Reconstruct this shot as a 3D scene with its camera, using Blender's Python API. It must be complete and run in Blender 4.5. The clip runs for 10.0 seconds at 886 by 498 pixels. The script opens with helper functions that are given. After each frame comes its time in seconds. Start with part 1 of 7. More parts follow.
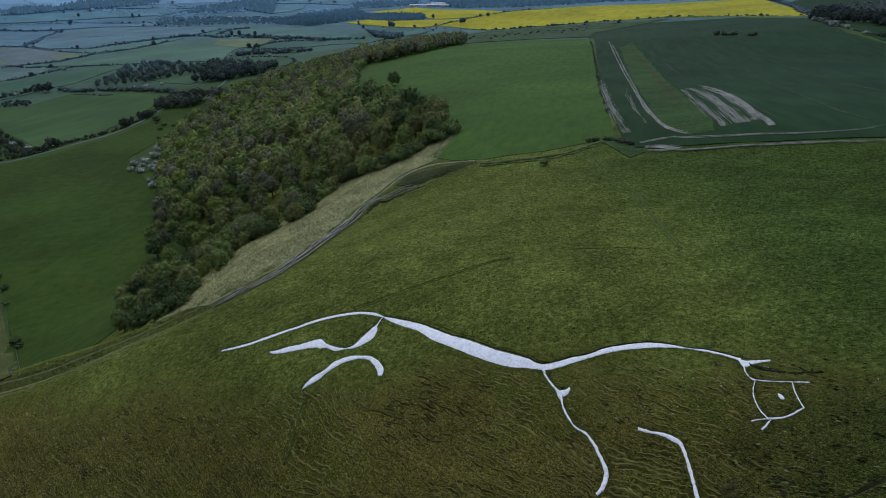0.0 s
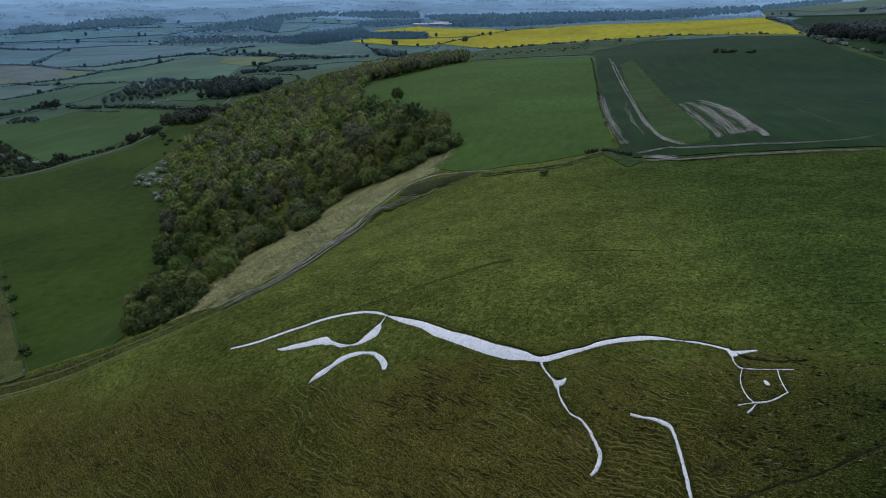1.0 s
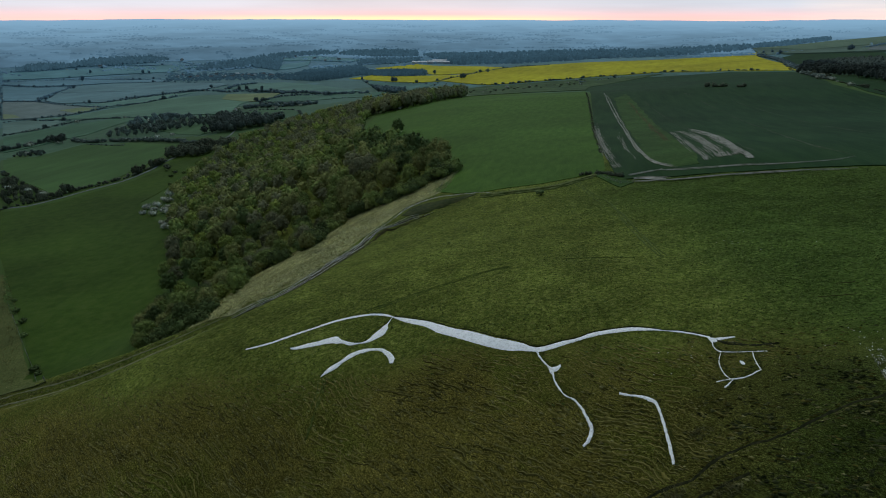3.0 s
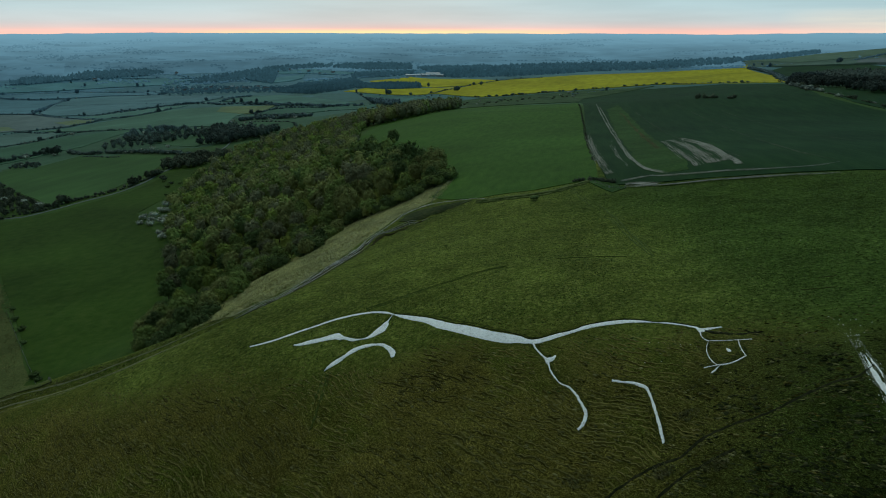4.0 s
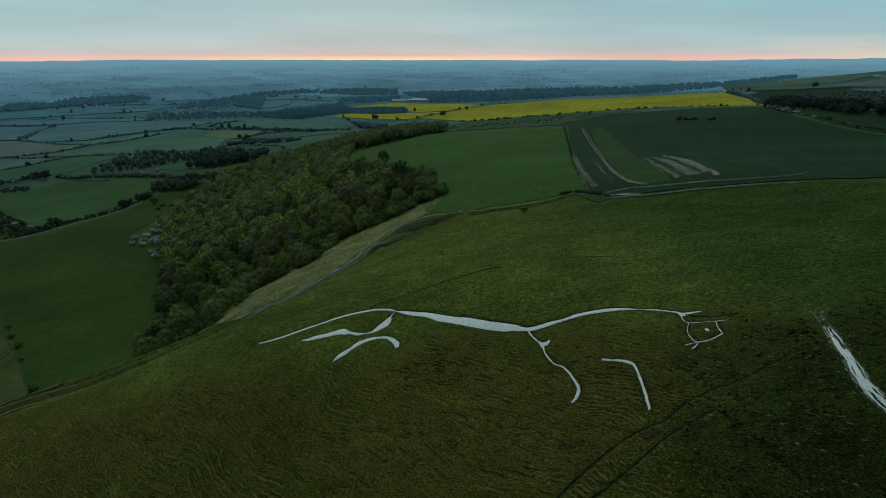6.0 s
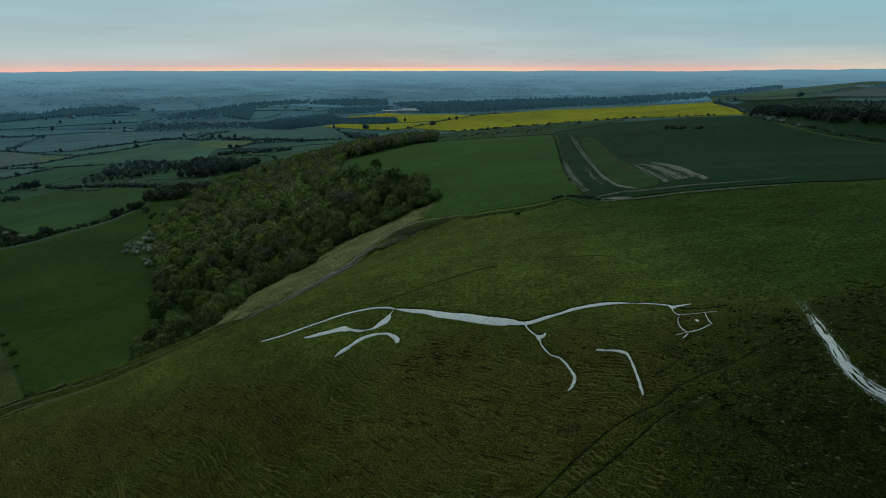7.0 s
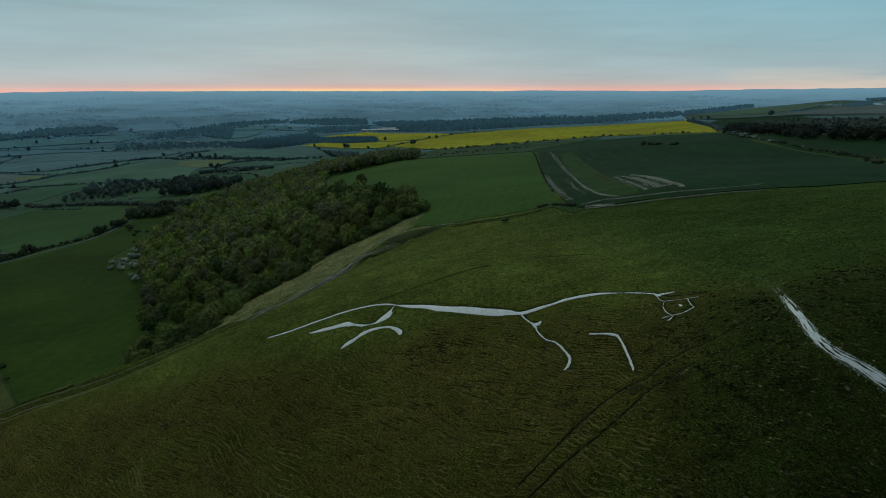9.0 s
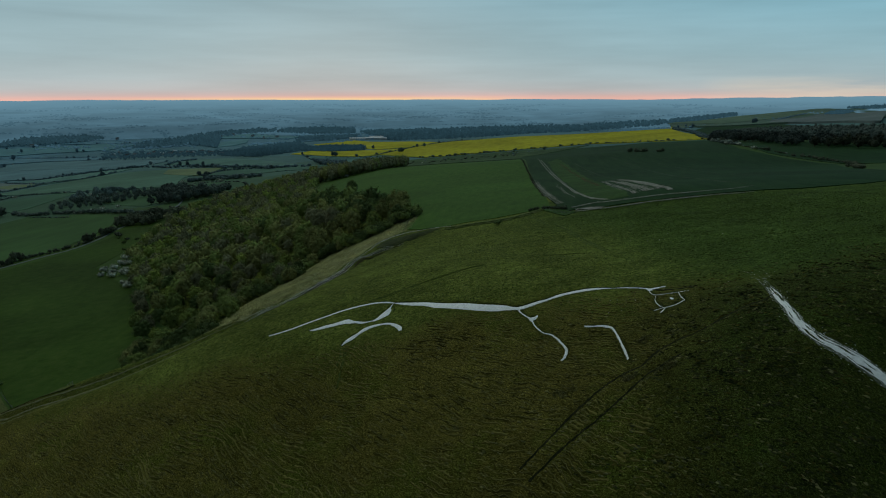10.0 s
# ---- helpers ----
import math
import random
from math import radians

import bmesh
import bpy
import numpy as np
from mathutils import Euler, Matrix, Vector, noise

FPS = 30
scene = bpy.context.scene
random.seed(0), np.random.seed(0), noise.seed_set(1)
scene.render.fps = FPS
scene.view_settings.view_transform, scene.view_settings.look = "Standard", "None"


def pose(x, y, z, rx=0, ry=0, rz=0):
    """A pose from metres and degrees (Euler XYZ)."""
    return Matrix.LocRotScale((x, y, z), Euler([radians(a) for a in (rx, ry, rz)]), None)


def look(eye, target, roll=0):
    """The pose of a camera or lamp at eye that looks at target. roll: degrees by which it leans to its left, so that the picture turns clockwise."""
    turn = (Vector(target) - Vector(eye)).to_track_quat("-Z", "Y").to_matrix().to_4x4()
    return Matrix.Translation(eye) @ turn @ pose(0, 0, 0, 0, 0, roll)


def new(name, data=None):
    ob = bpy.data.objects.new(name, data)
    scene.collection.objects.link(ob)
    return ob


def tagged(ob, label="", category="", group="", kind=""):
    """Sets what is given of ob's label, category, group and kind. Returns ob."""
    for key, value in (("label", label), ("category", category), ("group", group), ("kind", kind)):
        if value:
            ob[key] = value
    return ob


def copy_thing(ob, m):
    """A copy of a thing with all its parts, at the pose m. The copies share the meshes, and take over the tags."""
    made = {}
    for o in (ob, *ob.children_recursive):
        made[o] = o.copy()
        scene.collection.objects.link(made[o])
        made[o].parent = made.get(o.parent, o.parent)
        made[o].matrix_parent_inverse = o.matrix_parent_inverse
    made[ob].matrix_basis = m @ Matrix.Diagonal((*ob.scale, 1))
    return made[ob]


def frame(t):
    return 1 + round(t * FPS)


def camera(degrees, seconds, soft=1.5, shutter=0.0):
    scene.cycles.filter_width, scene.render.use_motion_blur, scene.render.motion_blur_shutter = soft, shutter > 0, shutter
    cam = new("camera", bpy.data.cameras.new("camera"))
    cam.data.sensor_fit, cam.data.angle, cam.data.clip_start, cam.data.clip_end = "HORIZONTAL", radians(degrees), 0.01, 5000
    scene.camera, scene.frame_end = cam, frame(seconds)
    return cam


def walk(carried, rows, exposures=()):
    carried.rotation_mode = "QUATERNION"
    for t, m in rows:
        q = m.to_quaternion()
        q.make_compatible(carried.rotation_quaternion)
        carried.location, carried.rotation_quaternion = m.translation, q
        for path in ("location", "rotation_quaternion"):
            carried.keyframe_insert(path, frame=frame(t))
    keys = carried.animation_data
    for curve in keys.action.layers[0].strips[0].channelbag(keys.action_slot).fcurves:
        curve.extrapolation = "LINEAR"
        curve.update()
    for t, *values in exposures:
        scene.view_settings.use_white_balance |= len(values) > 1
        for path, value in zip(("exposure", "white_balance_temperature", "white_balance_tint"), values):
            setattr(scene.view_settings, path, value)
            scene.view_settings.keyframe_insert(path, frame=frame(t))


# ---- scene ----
cam = camera(65.47, 10.0, soft=1.0)
# seconds, place, heading to the left, pitch and lean of the drone's camera
FLIGHT = [
    (0.0, -0.00, -0.00, 64.00, -0.000, -23.322, 0.170),
    (0.5, 0.16, -3.14, 63.43, 0.069, -22.596, 0.151),
    (1.0, 0.21, -6.25, 62.80, 0.247, -21.865, 0.111),
    (1.5, 0.16, -9.29, 62.17, 0.319, -21.127, 0.081),
    (2.0, -0.03, -12.40, 61.44, 0.192, -20.477, 0.084),
    (2.5, -0.32, -15.49, 60.87, 0.192, -19.645, 0.076),
    (4.0, -1.79, -24.75, 59.11, -0.423, -17.877, 0.062),
    (4.5, -2.44, -27.87, 58.51, -0.766, -17.436, 0.041),
    (5.0, -3.26, -30.93, 57.87, -1.030, -16.902, 0.026),
    (5.5, -4.12, -33.98, 57.18, -1.313, -16.319, -0.015),
    (7.0, -7.24, -42.47, 55.05, -2.488, -14.945, -0.061),
    (7.5, -8.49, -45.22, 54.34, -3.053, -14.522, -0.057),
    (8.0, -9.87, -48.02, 53.66, -3.453, -14.113, -0.076),
    (8.5, -11.29, -50.83, 53.04, -3.856, -13.734, -0.079),
    (9.0, -12.78, -53.56, 52.36, -4.272, -13.345, -0.120),
    (9.5, -14.33, -56.29, 51.69, -4.717, -12.920, -0.128),
    (10.0, -15.97, -58.82, 50.99, -5.346, -12.646, -0.144),
]
walk(cam, [(t, pose(x, y, z, 90 + p, 0, h) @ pose(0, 0, 0, 0, 0, r)) for t, x, y, z, h, p, r in FLIGHT],
     exposures=[(0.0, 0.77, 5700, 29), (2.5, 0.47, 6080, 22), (4.0, 0.08, 5980, -3), (5.5, -0.13, 5950, -5), (10.0, -0.34, 6100, 1)])

# ---- sky and sun: dusk under thin high cloud, a pink strip along the horizon ----
AFTERGLOW = -4.0  # degrees from +y towards +x, where the sky reddens along the far ridge
world = bpy.data.worlds.new("sky")
scene.world = world
world.use_nodes = True
wn, wl = world.node_tree.nodes, world.node_tree.links
wn.clear()


def wnode(kind, **values):
    n = wn.new(kind)
    for key, value in values.items():
        n.inputs[key].default_value = value
    return n


sky = wn.new("ShaderNodeTexSky")
sky.sky_type, sky.sun_disc = "NISHITA", False
sky.sun_elevation, sky.sun_rotation = radians(1.0), radians(AFTERGLOW)
sky.altitude, sky.air_density, sky.dust_density = 200, 1.0, 1.5
coord = wn.new("ShaderNodeTexCoord")
split = wn.new("ShaderNodeSeparateXYZ")
wl.new(coord.outputs["Generated"], split.inputs[0])
# cloud deck, by height above the horizon (sine of the elevation)
deck = wn.new("ShaderNodeValToRGB")
ramp = deck.color_ramp
STOPS = [(0.000, (0.80, 0.42, 0.34)), (0.004, (0.74, 0.42, 0.36)), (0.009, (0.53, 0.415, 0.395)), (0.016, (0.455, 0.435, 0.43)), (0.030, (0.40, 0.44, 0.45)), (0.06, (0.350, 0.43, 0.455)),
         (0.15, (0.275, 0.39, 0.437)), (0.30, (0.24, 0.34, 0.39)), (0.6, (0.27, 0.34, 0.38)), (1.0, (0.32, 0.37, 0.40))]
while len(ramp.elements) < len(STOPS):
    ramp.elements.new(0.5)
for e, (p, c) in zip(ramp.elements, STOPS):
    e.position, e.color = p, (*c, 1)
above = wn.new("ShaderNodeMath")
above.operation = "ADD"
above.inputs[1].default_value = 0.008
wl.new(split.outputs["Z"], above.inputs[0])
wl.new(above.outputs[0], deck.inputs[0])
# long flat streaks of cloud
stretch = wn.new("ShaderNodeMapping")
stretch.inputs["Scale"].default_value = (1.3, 1.3, 15.0)
wl.new(coord.outputs["Generated"], stretch.inputs[0])
streak = wnode("ShaderNodeTexNoise", Scale=2.2, Detail=5.0, Roughness=0.55)
wl.new(stretch.outputs[0], streak.inputs["Vector"])
lift = wnode("ShaderNodeMapRange", **{"From Min": 0.3, "From Max": 0.7, "To Min": 0.91, "To Max": 1.10})
wl.new(streak.outputs["Fac"], lift.inputs[0])
cloud = wn.new("ShaderNodeVectorMath")
cloud.operation = "SCALE"
wl.new(deck.outputs[0], cloud.inputs[0])
wl.new(lift.outputs[0], cloud.inputs["Scale"])
# the glow where the sun has just gone
toward = wn.new("ShaderNodeVectorMath")
toward.operation = "DOT_PRODUCT"
toward.inputs[1].default_value = (math.sin(radians(AFTERGLOW)), math.cos(radians(AFTERGLOW)), 0.0)
wl.new(coord.outputs["Generated"], toward.inputs[0])
near_sun = wnode("ShaderNodeMapRange", **{"From Min": 0.955, "From Max": 1.0})
wl.new(toward.outputs["Value"], near_sun.inputs[0])
low = wnode("ShaderNodeMapRange", **{"From Min": -0.002, "From Max": -0.007})
wl.new(split.outputs["Z"], low.inputs[0])
glow = wn.new("ShaderNodeMath")
glow.operation = "MULTIPLY"
wl.new(near_sun.outputs[0], glow.inputs[0])
wl.new(low.outputs[0], glow.inputs[1])
blaze = wn.new("ShaderNodeMix")
blaze.data_type = "RGBA"
blaze.inputs["B"].default_value = (0.92, 0.60, 0.31, 1)
wl.new(glow.outputs[0], blaze.inputs["Factor"])
wl.new(cloud.outputs[0], blaze.inputs["A"])
# a lit gap in the cloud low in the south-west
gap_toward = wn.new("ShaderNodeVectorMath")
gap_toward.operation = "DOT_PRODUCT"
gap_toward.inputs[1].default_value = (math.sin(radians(38)), math.cos(radians(38)), 0.0)
wl.new(coord.outputs["Generated"], gap_toward.inputs[0])
gap_near = wnode("ShaderNodeMapRange", **{"From Min": 0.975, "From Max": 0.998})
wl.new(gap_toward.outputs["Value"], gap_near.inputs[0])
gap_low = wnode("ShaderNodeMapRange", **{"From Min": 0.026, "From Max": 0.010})
wl.new(split.outputs["Z"], gap_low.inputs[0])
gap_streak = wnode("ShaderNodeMapRange", **{"From Min": 0.40, "From Max": 0.60})
wl.new(streak.outputs["Fac"], gap_streak.inputs[0])
gap_both = wn.new("ShaderNodeMath")
gap_both.operation = "MULTIPLY"
wl.new(gap_near.outputs[0], gap_both.inputs[0])
wl.new(gap_low.outputs[0], gap_both.inputs[1])
gap_part = wn.new("ShaderNodeMath")
gap_part.operation = "MULTIPLY"
wl.new(gap_both.outputs[0], gap_part.inputs[0])
wl.new(gap_streak.outputs[0], gap_part.inputs[1])
peach = wn.new("ShaderNodeMix")
peach.data_type = "RGBA"
peach.inputs["B"].default_value = (0.68, 0.53, 0.43, 1)
wl.new(gap_part.outputs[0], peach.inputs["Factor"])
wl.new(blaze.outputs["Result"], peach.inputs["A"])
# clearer and bluer towards the east
clear = wnode("ShaderNodeMapRange", **{"From Min": 0.0, "From Max": 0.75})
wl.new(split.outputs["X"], clear.inputs[0])
high = wnode("ShaderNodeMapRange", **{"From Min": -0.03, "From Max": 0.12})
wl.new(split.outputs["Z"], high.inputs[0])
bluer = wn.new("ShaderNodeMath")
bluer.operation = "MULTIPLY"
wl.new(clear.outputs[0], bluer.inputs[0])
wl.new(high.outputs[0], bluer.inputs[1])
tint = wn.new("ShaderNodeMix")
tint.data_type, tint.blend_type = "RGBA", "MULTIPLY"
tint.inputs["B"].default_value = (0.62, 0.90, 1.0, 1)
wl.new(bluer.outputs[0], tint.inputs["Factor"])
wl.new(peach.outputs["Result"], tint.inputs["A"])
# duller away from the afterglow
side = wnode("ShaderNodeMapRange", **{"From Min": -0.6, "From Max": 0.6, "To Min": 0.30, "To Max": 1.0})
wl.new(toward.outputs["Value"], side.inputs[0])
dusk = wn.new("ShaderNodeVectorMath")
dusk.operation = "SCALE"
wl.new(tint.outputs["Result"], dusk.inputs[0])
wl.new(side.outputs[0], dusk.inputs["Scale"])
deck_light = wnode("ShaderNodeBackground", Strength=1.35)
wl.new(dusk.outputs[0], deck_light.inputs[0])
sky_light = wnode("ShaderNodeBackground", Strength=0.004)
wl.new(sky.outputs[0], sky_light.inputs[0])
both = wn.new("ShaderNodeAddShader")
wl.new(deck_light.outputs[0], both.inputs[0])
wl.new(sky_light.outputs[0], both.inputs[1])
world_out = wn.new("ShaderNodeOutputWorld")
wl.new(both.outputs[0], world_out.inputs[0])

sun = new("sun", bpy.data.lights.new("sun", "SUN"))
sun.data.energy, sun.data.angle, sun.data.color = 0.7, radians(35), (1.0, 0.92, 0.80)
sun.matrix_world = look((0, 0, 0), (-math.sin(radians(AFTERGLOW)), -math.cos(radians(AFTERGLOW)), -0.8))


# ---- materials ----
def material(name, colours, scale=1.0, detail=6.0, rough=0.9, bump=0.0, bump_scale=None, second=None, stretch_by=None,
             per_object=0.0, per_island=0.0, gloss=0.03):
    """A matt surface: colours are blended along a noise of that scale (per metre); second = (scale, low, high) is a coarser change of tone."""
    m = bpy.data.materials.new(name)
    m.use_nodes = True
    nodes, links = m.node_tree.nodes, m.node_tree.links
    bsdf = nodes["Principled BSDF"]
    bsdf.inputs["Roughness"].default_value = rough
    bsdf.inputs["Specular IOR Level"].default_value = gloss
    place = nodes.new("ShaderNodeTexCoord")
    vector = place.outputs["Object"]
    if stretch_by:
        turned = nodes.new("ShaderNodeMapping")
        turned.inputs["Rotation"].default_value = (0, 0, radians(stretch_by[3]))
        links.new(vector, turned.inputs[0])
        mapping = nodes.new("ShaderNodeMapping")
        mapping.inputs["Scale"].default_value = (*stretch_by[:2], 0.02)
        links.new(turned.outputs[0], mapping.inputs[0])
        vector = mapping.outputs[0]
    grain = nodes.new("ShaderNodeTexNoise")
    grain.inputs["Scale"].default_value, grain.inputs["Detail"].default_value = scale, detail
    grain.inputs["Roughness"].default_value = 0.62
    links.new(vector, grain.inputs["Vector"])
    mixer = nodes.new("ShaderNodeValToRGB")
    while len(mixer.color_ramp.elements) < len(colours):
        mixer.color_ramp.elements.new(0.5)
    for k, (e, c) in enumerate(zip(mixer.color_ramp.elements, colours)):
        e.position = 0.3 + 0.4 * k / max(1, len(colours) - 1)
        e.color = (*c, 1)
    links.new(grain.outputs["Fac"], mixer.inputs[0])
    colour = mixer.outputs[0]
    factors = []
    if second:
        patch = nodes.new("ShaderNodeTexNoise")
        patch.inputs["Scale"].default_value, patch.inputs["Detail"].default_value = second[0], 4.0
        links.new(place.outputs["Object"], patch.inputs["Vector"])
        span = nodes.new("ShaderNodeMapRange")
        for key, v in (("From Min", 0.3), ("From Max", 0.7), ("To Min", second[1]), ("To Max", second[2])):
            span.inputs[key].default_value = v
        links.new(patch.outputs["Fac"], span.inputs[0])
        factors.append(span.outputs[0])
    for amount, node, out in ((per_object, "ShaderNodeObjectInfo", "Random"), (per_island, "ShaderNodeNewGeometry", "Random Per Island")):
        if amount:
            chance = nodes.new(node)
            span = nodes.new("ShaderNodeMapRange")
            span.inputs["To Min"].default_value, span.inputs["To Max"].default_value = 1 - amount, 1 + amount
            links.new(chance.outputs[out], span.inputs[0])
            factors.append(span.outputs[0])
    for f in factors:
        times = nodes.new("ShaderNodeVectorMath")
        times.operation = "SCALE"
        links.new(colour, times.inputs[0])
        links.new(f, times.inputs["Scale"])
        colour = times.outputs[0]
    links.new(colour, bsdf.inputs["Base Color"])
    if bump:
        relief = nodes.new("ShaderNodeTexNoise")
        relief.inputs["Scale"].default_value, relief.inputs["Detail"].default_value = bump_scale or scale, 8.0
        links.new(vector, relief.inputs["Vector"])
        bumps = nodes.new("ShaderNodeBump")
        bumps.inputs["Strength"].default_value, bumps.inputs["Distance"].default_value = 0.8, bump
        links.new(relief.outputs["Fac"], bumps.inputs["Height"])
        links.new(bumps.outputs[0], bsdf.inputs["Normal"])
    return m


def sward(name):
    """Downland turf: short mottled sward, and rank tussocks combed down the slope where the mesh's "rank" is high."""
    m = bpy.data.materials.new(name)
    m.use_nodes = True
    nodes, links = m.node_tree.nodes, m.node_tree.links
    bsdf = nodes["Principled BSDF"]
    bsdf.inputs["Roughness"].default_value, bsdf.inputs["Specular IOR Level"].default_value = 0.95, 0.02
    place = nodes.new("ShaderNodeTexCoord")

    def noise_of(vector, scale, detail, rough=0.6):
        n = nodes.new("ShaderNodeTexNoise")
        n.inputs["Scale"].default_value, n.inputs["Detail"].default_value, n.inputs["Roughness"].default_value = scale, detail, rough
        links.new(vector, n.inputs["Vector"])
        return n.outputs["Fac"]

    def ramp_of(fac, stops):
        r = nodes.new("ShaderNodeValToRGB")
        while len(r.color_ramp.elements) < len(stops):
            r.color_ramp.elements.new(0.5)
        for e, (p, c) in zip(r.color_ramp.elements, stops):
            e.position, e.color = p, (*c, 1)
        links.new(fac, r.inputs[0])
        return r.outputs[0]

    def scaled(colour, fac, low, high, a=0.3, b=0.7):
        span = nodes.new("ShaderNodeMapRange")
        for key, v in (("From Min", a), ("From Max", b), ("To Min", low), ("To Max", high)):
            span.inputs[key].default_value = v
        links.new(fac, span.inputs[0])
        s = nodes.new("ShaderNodeVectorMath")
        s.operation = "SCALE"
        links.new(colour, s.inputs[0])
        links.new(span.outputs[0], s.inputs["Scale"])
        return s.outputs[0]

    objects = place.outputs["Object"]
    along = nodes.new("ShaderNodeMapping")
    along.inputs["Rotation"].default_value = (0, 0, radians(54))
    links.new(objects, along.inputs[0])
    comb = nodes.new("ShaderNodeMapping")
    comb.inputs["Scale"].default_value = (0.70, 1.25, 0.8)
    links.new(along.outputs[0], comb.inputs[0])
    short = ramp_of(noise_of(objects, 0.9, 10, 0.72), [(0.33, (0.028, 0.043, 0.006)), (0.5, (0.074, 0.090, 0.014)), (0.68, (0.150, 0.156, 0.036))])
    short = scaled(short, noise_of(objects, 0.11, 5), 0.92, 1.60)
    short = scaled(short, noise_of(objects, 1.9, 8, 0.86), 0.30, 1.70, 0.36, 0.64)
    tuft_noise = noise_of(comb.outputs[0], 3.0, 10, 0.88)
    rank_colour = ramp_of(tuft_noise, [(0.37, (0.013, 0.012, 0.002)), (0.47, (0.064, 0.057, 0.009)), (0.555, (0.144, 0.124, 0.026)), (0.665, (0.37, 0.31, 0.097))])
    rank_colour = scaled(rank_colour, noise_of(objects, 0.13, 6), 0.74, 1.26)
    rank_colour = scaled(rank_colour, noise_of(comb.outputs[0], 7.5, 5, 0.75), 0.15, 1.95, 0.38, 0.62)
    greener = nodes.new("ShaderNodeMix")
    greener.data_type, greener.blend_type = "RGBA", "MULTIPLY"
    greener.inputs["B"].default_value = (0.74, 1.02, 0.70, 1)
    patchy = nodes.new("ShaderNodeMapRange")
    patchy.inputs["From Min"].default_value, patchy.inputs["From Max"].default_value = 0.48, 0.72
    links.new(noise_of(objects, 0.06, 4), patchy.inputs[0])
    links.new(patchy.outputs[0], greener.inputs["Factor"])
    links.new(rank_colour, greener.inputs["A"])
    rank_colour = greener.outputs["Result"]
    growth = nodes.new("ShaderNodeAttribute")
    growth.attribute_name = "rank"
    mix = nodes.new("ShaderNodeMix")
    mix.data_type = "RGBA"
    links.new(growth.outputs["Fac"], mix.inputs["Factor"])
    links.new(short, mix.inputs["A"])
    links.new(rank_colour, mix.inputs["B"])
    tone = scaled(mix.outputs["Result"], noise_of(objects, 0.022, 4), 0.78, 1.22)
    # turf multiplied darker and greener by a per-vertex share
    dark_attr = nodes.new("ShaderNodeAttribute")
    dark_attr.attribute_name = "damp"
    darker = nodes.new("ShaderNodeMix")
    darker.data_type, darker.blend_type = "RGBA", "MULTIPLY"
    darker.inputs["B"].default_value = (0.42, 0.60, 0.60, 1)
    links.new(dark_attr.outputs["Fac"], darker.inputs["Factor"])
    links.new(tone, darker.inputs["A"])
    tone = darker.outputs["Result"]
    links.new(tone, bsdf.inputs["Base Color"])
    bumps = nodes.new("ShaderNodeBump")
    bumps.inputs["Strength"].default_value, bumps.inputs["Distance"].default_value = 0.9, 0.3
    links.new(tuft_noise, bumps.inputs["Height"])
    links.new(bumps.outputs[0], bsdf.inputs["Normal"])
    return m


turf = sward("down turf")


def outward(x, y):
    """How far out in the vale a place lies, 0 at the foot of the scarp, towards 1 at the far plain: its share of
    painted haze.
    """
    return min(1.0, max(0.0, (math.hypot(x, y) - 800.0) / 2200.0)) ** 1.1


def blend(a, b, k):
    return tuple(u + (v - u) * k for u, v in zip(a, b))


# rings of vale ground, distance haze mixed into each base colour
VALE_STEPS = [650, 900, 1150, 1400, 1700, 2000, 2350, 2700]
hazed_grounds = []
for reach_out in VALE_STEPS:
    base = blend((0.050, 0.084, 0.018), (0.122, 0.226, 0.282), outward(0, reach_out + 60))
    hazed_grounds.append(material("vale pasture", [tuple(c * q for c in base) for q in (0.86, 1.0, 1.14)], 0.05, 8, bump=0.2, second=(0.006, 0.86, 1.14)))
chalk = material("chalk", [(0.60, 0.59, 0.55), (0.83, 0.825, 0.79), (0.91, 0.905, 0.88)], 2.2, 10, rough=0.95, bump=0.06, bump_scale=6,
                 second=(0.5, 0.90, 1.06))
trodden = material("trodden grass", [(0.13, 0.125, 0.06), (0.21, 0.20, 0.105), (0.30, 0.285, 0.17)], 1.5, 8, bump=0.1)
rut_chalk = material("chalky ruts", [(0.26, 0.24, 0.19), (0.56, 0.53, 0.46), (0.78, 0.75, 0.68)], 0.8, 9, bump=0.05, second=(0.12, 0.6, 1.15))
worn_turf = material("worn pale turf", [(0.052, 0.078, 0.016), (0.082, 0.110, 0.027), (0.118, 0.146, 0.046)], 2.2, 8, bump=0.05)
# dark trodden turf of the footpaths, also the shade painted beside the figure
path_shade_turf = material("damp trodden turf", [(0.009, 0.011, 0.004), (0.016, 0.018, 0.007), (0.045, 0.042, 0.018)], 1.2, 8, bump=0.08)
track_earth = material("chalk-stained track earth", [(0.026, 0.026, 0.010), (0.050, 0.047, 0.022), (0.115, 0.105, 0.070)], 0.9, 9, bump=0.08, second=(0.15, 0.75, 1.2), stretch_by=(1.0, 0.25, 1.0, -15))
dark_ground = material("bare trodden earth", [(0.020, 0.021, 0.006), (0.036, 0.036, 0.011), (0.068, 0.060, 0.026)], 0.6, 9, bump=0.1, second=(0.08, 0.8, 1.2))


